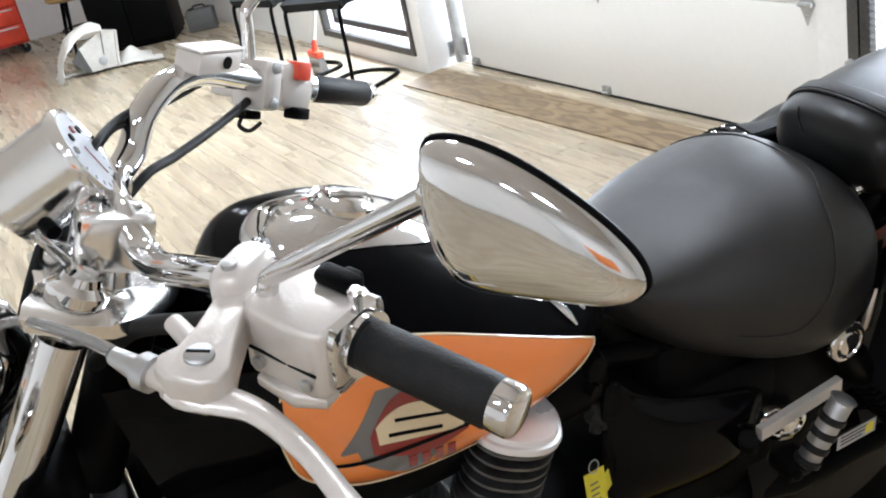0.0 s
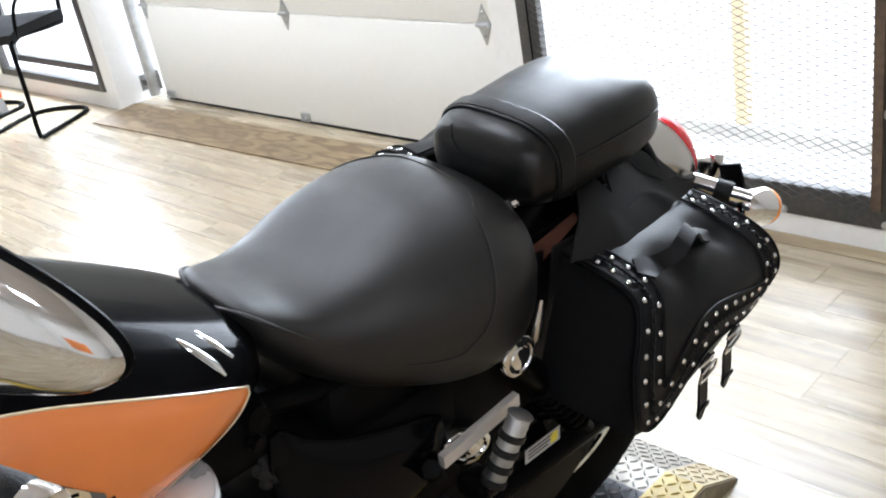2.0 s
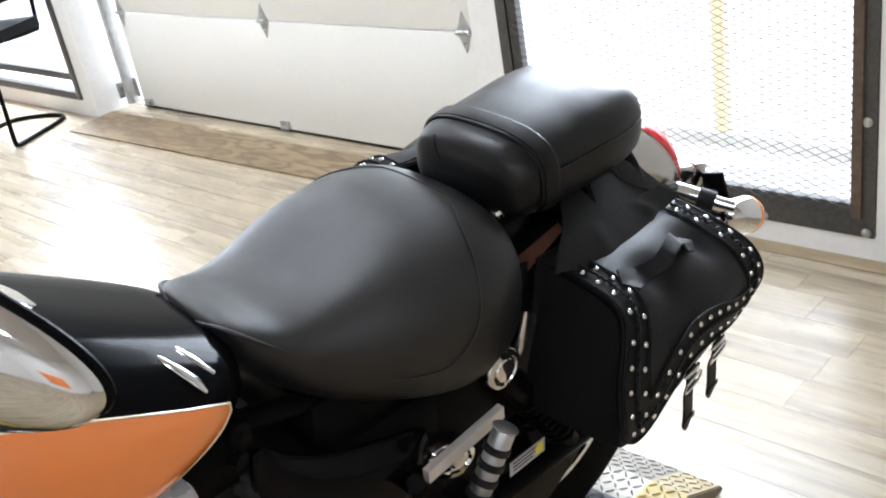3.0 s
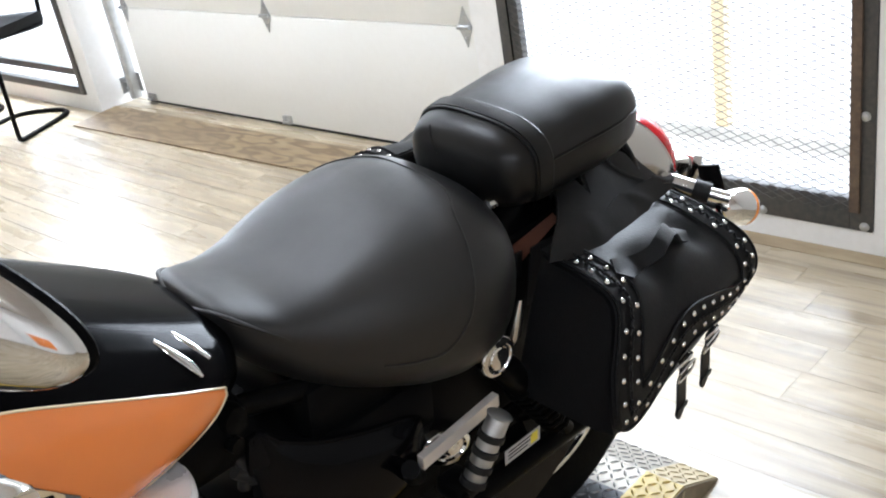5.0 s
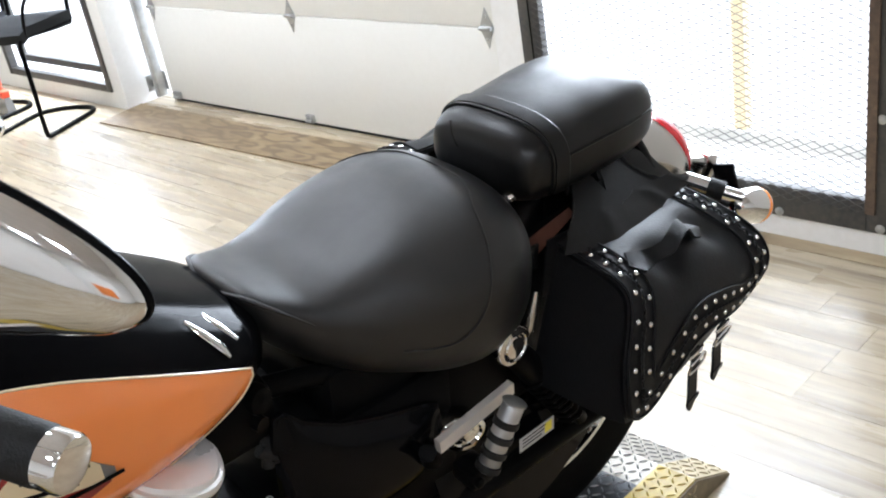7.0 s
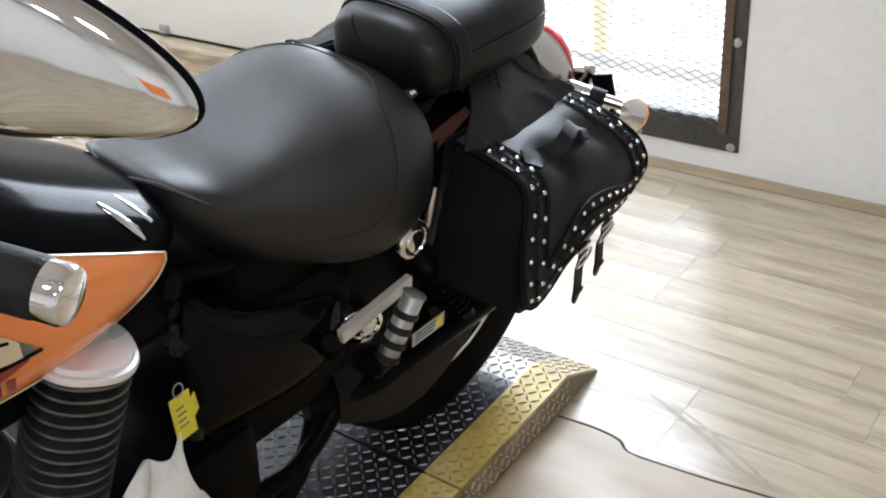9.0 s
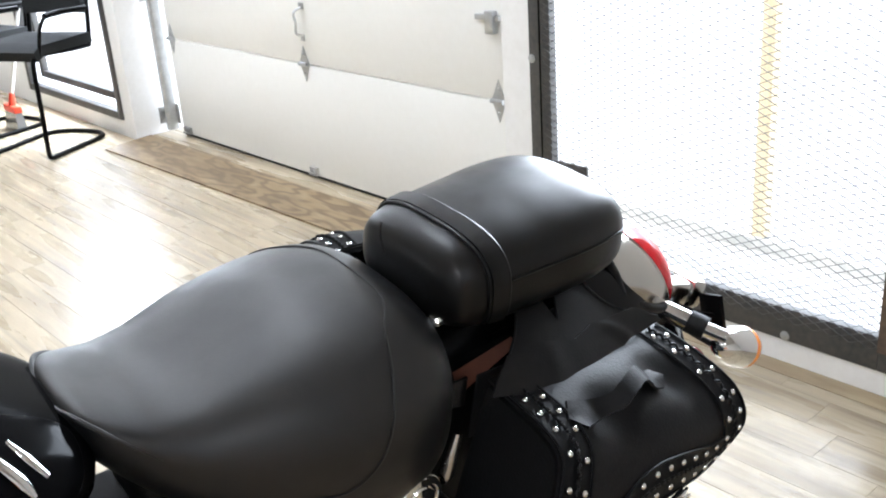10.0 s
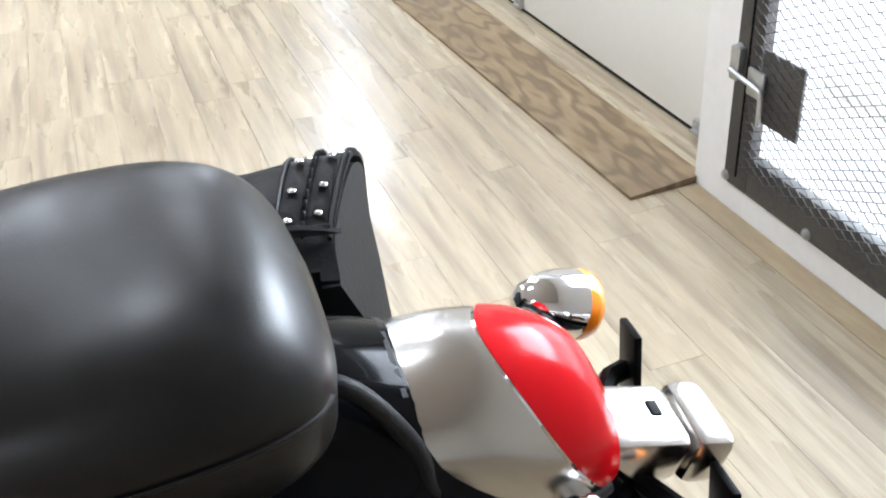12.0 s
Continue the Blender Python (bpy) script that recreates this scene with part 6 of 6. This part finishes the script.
part("lower_rail", tube([(0.12, 0.70, 0.30), (0.14, 0.90, 0.27), (0.13, 1.02, 0.32)], 0.016, 10, 4), BLACK_METAL, bike)
for z in (0.16, 0.23):
    part("exhaust_pipe", tube([(-0.10, 0.45, 0.60), (-0.17, 0.40, 0.40), (-0.17, 0.60, z), (-0.19, 1.0, z), (-0.20, 1.65, z + 0.06)], [0.022, 0.022, 0.024, 0.034, 0.04], 20, 6), CHROME, bike, "chrome exhaust pipe")

# dealer's tag on a ring and a white cloth over the foot controls
tag = thing("hang_tag", "yellow card tag hanging from a wire ring on the engine", "tag", BIKE)
part("card", moved(box(-0.0006, 0.0006, -0.017, 0.017, -0.072, 0.0), pose(0.150, 0.722, 0.588, 0, -6, 4)), YELLOW_CARD, tag)
part("card", moved(box(-0.0006, 0.0006, -0.010, 0.017, -0.030, 0.0), pose(0.143, 0.742, 0.560, 14, -6, 24)), YELLOW_CARD, tag, "second folded card")
part("ring", tube([(0.150 + 0.001, 0.722 + 0.008 * math.sin(t * 0.5236), 0.597 + 0.012 * math.cos(t * 0.5236)) for t in range(13)], 0.0011, 6), STEEL, tag, "thin wire ring")
for k in range(4):
    part("printed_bar", moved(box(0.0007, 0.0011, -0.009, 0.006 - 0.002 * (k % 2), -0.052 + 0.010 * k, -0.049 + 0.010 * k), pose(0.150, 0.722, 0.588, 0, -6, 4)), GREY_PAINT, tag)


def rag(u, v):
    y, z = 0.49 + 0.19 * u, 0.53 - 0.22 * v
    fold = abs(math.sin(8.5 * u + 2.2 * v)) ** 0.7 * 0.030 + abs(math.sin(5 * v - 6 * u + 1)) ** 0.8 * 0.022
    x = 0.19 + 0.09 * v + fold * (0.4 + v)
    return (x, y - 0.09 * v * (1 - u) + 0.012 * math.sin(9 * v + 3 * u), z + 0.055 * u * (1 - v) + 0.016 * math.sin(13 * u + 4 * v))


cloth = part("cleaning_cloth", slab(rag, 44, 36, 0.005), CLOTH, None, smooth=80)
cloth.matrix_world = BIKE
tagged(cloth, "crumpled white cleaning cloth hung over the foot controls", "cloth")

# ---- saddlebags slung over the fender ----
bags = thing("saddlebags", "pair of studded black leather saddlebags joined by a yoke", "saddlebags", BIKE)
# the bag's top and outer face from the yoke outwards and down, at its front and at its rear: share, x, y, z
FRONT = [(0.00, 0.158, 1.272, 0.736), (0.20, 0.200, 1.268, 0.733), (0.40, 0.262, 1.269, 0.722), (0.50, 0.294, 1.265, 0.708), (0.58, 0.313, 1.246, 0.680), (0.72, 0.333, 1.214, 0.635), (0.86, 0.347, 1.203, 0.580), (1.0, 0.350, 1.212, 0.530)]
REAR = [(0.00, 0.130, 1.597, 0.697), (0.20, 0.170, 1.602, 0.694), (0.40, 0.222, 1.622, 0.674), (0.50, 0.256, 1.638, 0.654), (0.58, 0.276, 1.650, 0.635), (0.72, 0.292, 1.657, 0.606), (0.86, 0.292, 1.658, 0.575), (1.0, 0.282, 1.658, 0.548)]


def bag_skin(u, s):
    a, b = Vector(soft_table(FRONT, s)), Vector(soft_table(REAR, s))
    p = a + (b - a) * u
    side = math.sin(math.pi * min(max((s - 0.45) / 0.55, 0), 1))
    lid = math.exp(-((s - 0.32) / 0.16) ** 2)
    swell = math.sin(math.pi * u)
    p.x += 0.012 * swell * side
    p.z += 0.005 * swell * lid - 0.017 * math.exp(-((u - 0.33) / 0.10) ** 2) * math.exp(-((s - 0.47) / 0.10) ** 2) - 0.013 * math.exp(-((u - 0.72) / 0.09) ** 2) * math.exp(-((s - 0.44) / 0.10) ** 2)
    p.z -= 0.016 * math.sin(math.pi * u) * max(0, (s - 0.8) / 0.2)
    return p


def flap_point(u, s, off=0.0):
    e = 0.012
    u1, u0, s1, s0 = min(u + e, 1), max(u - e, 0), min(s + e, 1), max(s - e, 0)
    n = (bag_skin(u, s1) - bag_skin(u, s0)).cross(bag_skin(u1, s) - bag_skin(u0, s)).normalized()
    if n.x + n.z < 0:
        n = -n
    return bag_skin(u, s) + n * off


FLAP_END = [(0.0, 0.94), (0.04, 0.985), (0.09, 1.0), (0.14, 0.995), (0.20, 0.97), (0.26, 0.925), (0.33, 0.88), (0.39, 0.85), (0.47, 0.84), (0.56, 0.855), (0.66, 0.885), (0.76, 0.925), (0.86, 0.94), (0.93, 0.91), (1.0, 0.84)]


def bag_body():
    rings = []
    for i in range(29):
        u = i / 28
        shut = 1 - 0.035 * (1 - min(1, 14 * u, 14 * (1 - u)) ** 0.5)
        outer = [bag_skin(u, k / 20) for k in range(21)]
        o, t = outer[-1], outer[0]
        inner = [Vector((o.x - 0.03, o.y, o.z - 0.010)), Vector((o.x - 0.10, o.y - 0.004, o.z - 0.014)), Vector((t.x + 0.030, o.y - 0.010, o.z - 0.012)), Vector((t.x + 0.008, o.y - 0.008, o.z + 0.012)), Vector((t.x - 0.002, (o.y + t.y) / 2, (o.z + t.z) / 2))]
        ring = outer + inner
        c = sum(ring, Vector()) / len(ring)
        rings.append([tuple(c + (p - c) * shut) for p in ring])
    return loft(rings)


def lift(p):
    """The right bag rides higher, its rear pushed up."""
    k = min(max((abs(p[0]) - 0.08) / 0.18, 0), 1)
    return Vector((-p[0], p[1], p[2] + k * (0.020 + 0.225 * (p[1] - 1.262))))


def lifted(d):
    return [tuple(lift(v)) for v in d[0]], [tuple(reversed(f)) for f in d[1]]


def build_bag(flip):
    fl = lifted if flip else (lambda d: d)
    body_ob = part("bag", fl(bag_body()), BAG_LEATHER, bags, "black leather saddlebag body", smooth=50)
    flap = part("flap", fl(slab(lambda u, v: flap_point(u, v * soft_table(FLAP_END, u)[0], 0.008), 56, 48, -0.004)), BAG_LEATHER, bags, "black leather flap with studded border", smooth=60)
    # border strip following the flap's edge, with braid and studs
    def border(t, inset):
        """Round the flap: 0 front top, down the front, along the lower edge, up the rear."""
        if t < 0.34:
            s = t / 0.34
            return inset, 0.14 + s * (soft_table(FLAP_END, inset)[0] - 0.14 - inset * 1.0)
        if t < 0.78:
            u = inset + (t - 0.34) / 0.44 * (1 - 2 * inset)
            return u, soft_table(FLAP_END, u)[0] - inset * 1.15
        s = (t - 0.78) / 0.22
        e = soft_table(FLAP_END, 1 - inset)[0] - inset * 1.15
        return 1 - inset, e + (0.16 - e) * s
    for inset in (0.012, 0.150):
        path = [flap_point(*border(k / 90, inset), 0.0105) for k in range(91)]
        data = tube(path, 0.0022, 6)
        part("edge_welt", fl(data), BAG_LEATHER, flap)
    braid = []
    for k in range(0, 150):
        u, s = border(k / 149, 0.082)
        c = flap_point(u, s, 0.0115)
        nx = flap_point(*border(min(1, (k + 1) / 149), 0.082), 0.0115)
        d = (nx - c)
        if d.length < 1e-6:
            continue
        m = along(tuple(c), tuple(nx))
        twist = 35 if k % 2 else -35
        braid.append(moved(lathe([(0.0, -0.0055), (0.0022, -0.003), (0.0026, 0.0), (0.0022, 0.003), (0.0, 0.0055)], None, 5), m @ pose(0, 0, 0, twist, twist * 0.5, 0)))
    tagged(part("braid", fl(join(*braid)), BAG_LEATHER, flap, "braided leather lacing", smooth=60), kind="stuff")
    stud_me = None
    for inset, count, phase in ((0.045, 28, 0.0), (0.120, 25, 0.5)):
        for k in range(count):
            u, s = border((k + 0.35 + phase * 0.5) / (count + 0.3), inset)
            c = flap_point(u, s, 0.0102)
            du, ds = flap_point(min(u + 0.01, 1), s, 0.0102) - flap_point(max(u - 0.01, 0), s, 0.0102), flap_point(u, s + 0.01, 0.0102) - flap_point(u, s - 0.01, 0.0102)
            n = du.cross(ds).normalized()
            if n.x + n.z < 0:
                n = -n
            if flip:
                c, n = lift(c), Vector((-n.x, n.y, n.z))
            if stud_me is None:
                stud_me = mesh("stud", *lathe([(0.0047, 0), (0.0046, 0.0011), (0.0039, 0.0022), (0.0022, 0.0030), (0.0, 0.0033)], None, 10), CHROME)
            ob = new("stud", stud_me)
            ob.parent = flap
            ob.matrix_basis = along(tuple(c), tuple(c + n))
    # buckled straps hanging over the lower edge
    for u, ln in ((0.39, 0.120), (0.58, 0.115)):
        top = flap_point(u, 0.85, 0.012)
        low = flap_point(u, 0.98, 0.014)
        drop = Vector((0.004, -0.030, -1)).normalized()
        line = [top, (top + low) / 2 + Vector((0.004, 0, 0)), low + Vector((0.003, 0, 0)), low + drop * ln * 0.35 + Vector((0.006, 0, 0)), low + drop * ln * 0.62 + Vector((0.005, 0, 0))]
        path = curve_points(line, 8)
        wide = Vector((-0.12, 0.99, 0.05)).normalized()

        def strap(a, b, path=path, wide=wide):
            k = min(int(a * (len(path) - 1)), len(path) - 2)
            c = path[k].lerp(path[k + 1], a * (len(path) - 1) - k)
            return c + wide * (0.0130 * (2 * b - 1) * (1.0 if a < 0.86 else 1 - (a - 0.86) * 5.5))
        st = part("strap", fl(slab(strap, 30, 4, -0.004)), BAG_LEATHER, bags, "black leather closing strap", smooth=60)
        part("keeper", fl(slab(lambda a, b: strap(0.78 + 0.06 * a, -0.15 + 1.3 * b) + Vector((0.0045, 0, 0.001)), 3, 5, -0.002)), BAG_LEATHER, st)
        bm_ = [strap(0.20, -0.35), strap(0.20, 1.35), strap(0.36, 1.45), strap(0.42, 1.0), strap(0.44, 0.5), strap(0.42, 0.0), strap(0.36, -0.45), strap(0.20, -0.35)]
        part("buckle", fl(tube([p + Vector((0.007, 0, 0.003)) for p in bm_], 0.0020, 8, 3)), CHROME, st, "chrome horseshoe buckle")
        part("loop", fl(tube([strap(0.06, -0.3) + Vector((0.004, 0, 0)), strap(0.05, 0.5) + Vector((0.010, 0, 0.006)), strap(0.06, 1.3) + Vector((0.004, 0, 0))], 0.0026, 8, 5)), CHROME, st)
    # carrying handle on top of the flap
    hp = curve_points([flap_point(0.17, 0.41, 0.0105), flap_point(0.22, 0.41, 0.011), flap_point(0.26, 0.41, 0.018), flap_point(0.32, 0.405, 0.042), flap_point(0.39, 0.40, 0.052), flap_point(0.47, 0.405, 0.046), flap_point(0.54, 0.415, 0.026), flap_point(0.59, 0.42, 0.012), flap_point(0.64, 0.42, 0.011)], 6)

    def handle(a, b):
        k = min(int(a * (len(hp) - 1)), len(hp) - 2)
        c = hp[k].lerp(hp[k + 1], a * (len(hp) - 1) - k)
        w = 0.0135 + 0.010 * max(0.0, 1 - a / 0.30) + 0.003 * max(0.0, (a - 0.8) / 0.2)
        tip = 0.016 * (1 - abs(2 * b - 1)) * (max(0.0, 1 - a / 0.12) - max(0.0, (a - 0.9) / 0.1))
        return c + Vector(((2 * b - 1) * w * 0.93, -tip, -(2 * b - 1) * w * 0.32))
    if not flip:
        part("carry_handle", fl(slab(handle, 42, 8, 0.004)), BAG_LEATHER, bags, "arched black leather carrying handle", smooth=60)
    return body_ob


build_bag(False)
build_bag(True)


# yoke over the fender between the bags: hollowed front and rear edges, a V cut at the top
def yoke(u, v, off=0.0):
    v0 = 0.66 * max(0.0, 1 - abs(u - 0.46) / 0.20)
    v = v0 + (1 - v0) * v
    front, rear = 1.366 - 0.098 * v ** 2.2, 1.490 + 0.108 * v ** 4
    y = front + (rear - front) * u
    t = min(max((y - 1.24) / 0.37, 0), 1)
    x = 0.074 + 0.112 * v - 0.024 * v * t
    z = 0.814 - 0.030 * v - 0.022 * v * v + 0.004 * (1 - t) - (0.012 + 0.032 * v) * t
    return Vector((x, y, z + off))


def yoke_strip(u, v):
    b = yoke(u, 0.86)
    e = yoke(u, 1.0)
    out = (e - b).normalized()
    bend = (0.008 * math.exp(-((u - 0.30) / 0.05) ** 2) + 0.009 * math.exp(-((u - 0.72) / 0.05) ** 2)) * v
    return b + out * (0.062 * v) + Vector((0.0, 0.004 * math.sin(7 * u), 0.0075 + bend * (1 - 0.4 * v) - 0.012 * v * v))


for flip in (False, True):
    fl = lifted if flip else (lambda d: d)
    part("yoke", fl(slab(yoke, 50, 20, -0.004)), YOKE_LEATHER, bags, "black leather yoke over the fender", smooth=60)
    part("yoke_welt", fl(tube([yoke(0.0, v / 20, 0.001) for v in range(21)], 0.0018, 6)), YOKE_LEATHER, bags)
    part("yoke_welt", fl(tube([yoke(1.0, v / 20, 0.001) for v in range(21)], 0.0018, 6)), YOKE_LEATHER, bags)
    part("yoke_strip", fl(slab(yoke_strip, 50, 8, -0.003)), YOKE_LEATHER, bags, "wavy strip of leather along the bag top", smooth=60)
    part("lining", fl(slab(lambda u, v: (0.118 + 0.012 * u, 1.245 + 0.100 * v, 0.742 + 0.016 * v - 0.030 * u * (1 - 0.75 * v)), 5, 14, -0.003)), RAW_LEATHER, bags, "raw brown leather lining edge", smooth=60)
    part("hanger", fl(loft([[(0.134, 1.256, 0.741), (0.134, 1.226, 0.743), (0.138, 1.214, 0.709), (0.138, 1.248, 0.702)], [(0.137, 1.256, 0.740), (0.137, 1.226, 0.742), (0.141, 1.214, 0.708), (0.141, 1.248, 0.701)]])), SATIN, bags, "bright metal bag hanger", smooth=20)
    # inner carrier strap from the yoke to the bag's inner side
    part("carrier", fl(slab(lambda u, v: (0.150 - 0.012 * v - 0.016 * u, 1.262 + 0.32 * u, 0.748 - 0.030 * u - 0.11 * v), 20, 4, -0.003)), BAG_LEATHER, bags)

# ---- floor planks, in courses along the walls ----
PLANK_W = 0.128
rng = random.Random(7)
plank_sets = {}


def plank_mesh(length):
    key = round(length, 2)
    if key not in plank_sets:
        w, t, c = PLANK_W - 0.0005, 0.005, 0.0002
        x0, x1 = -key / 2 + 0.0003, key / 2 - 0.0003
        rings = [[(x0, -w / 2, -t), (x1, -w / 2, -t), (x1, w / 2, -t), (x0, w / 2, -t)], [(x0, -w / 2, -c), (x1, -w / 2, -c), (x1, w / 2, -c), (x0, w / 2, -c)],
                 [(x0 + c, -w / 2 + c, 0), (x1 - c, -w / 2 + c, 0), (x1 - c, w / 2 - c, 0), (x0 + c, w / 2 - c, 0)]]
        plank_sets[key] = mesh("plank", *loft(rings), WOOD_FLOOR, 0)
    return plank_sets[key]


far_v, far_f = [], []
near = 0
row = 0
y = 2.70
while y > SOUTH + PLANK_W:
    x = -11.5 - rng.uniform(0, 0.9)
    while x < EAST:
        ln = rng.choice((0.92, 1.22, 1.22, 0.76))
        a, b = max(x, -11.5), min(x + ln, EAST)
        if b - a > 0.1:
            cx, cy = (a + b) / 2, y - PLANK_W / 2
            if cy > -0.1 and -7.2 < cx < 1.2 and b - a > ln - 0.005 and near < 300:
                near += 1
                ob = new("plank", plank_mesh(ln))
                ob.parent = floor
                ob.location = (cx, cy, 0)
            else:
                n = len(far_v)
                y0, y1 = y - PLANK_W + 0.0006, y - 0.0006
                far_v += [(a + 0.0006, y0, 0), (b - 0.0006, y0, 0), (b - 0.0006, y1, 0), (a + 0.0006, y1, 0)]
                far_f.append((n, n + 1, n + 2, n + 3))
        x += ln
    y -= PLANK_W
    row += 1
tagged(part("planks", (far_v, far_f), WOOD_FLOOR, floor, "worn pale wood planks", smooth=0), kind="stuff")
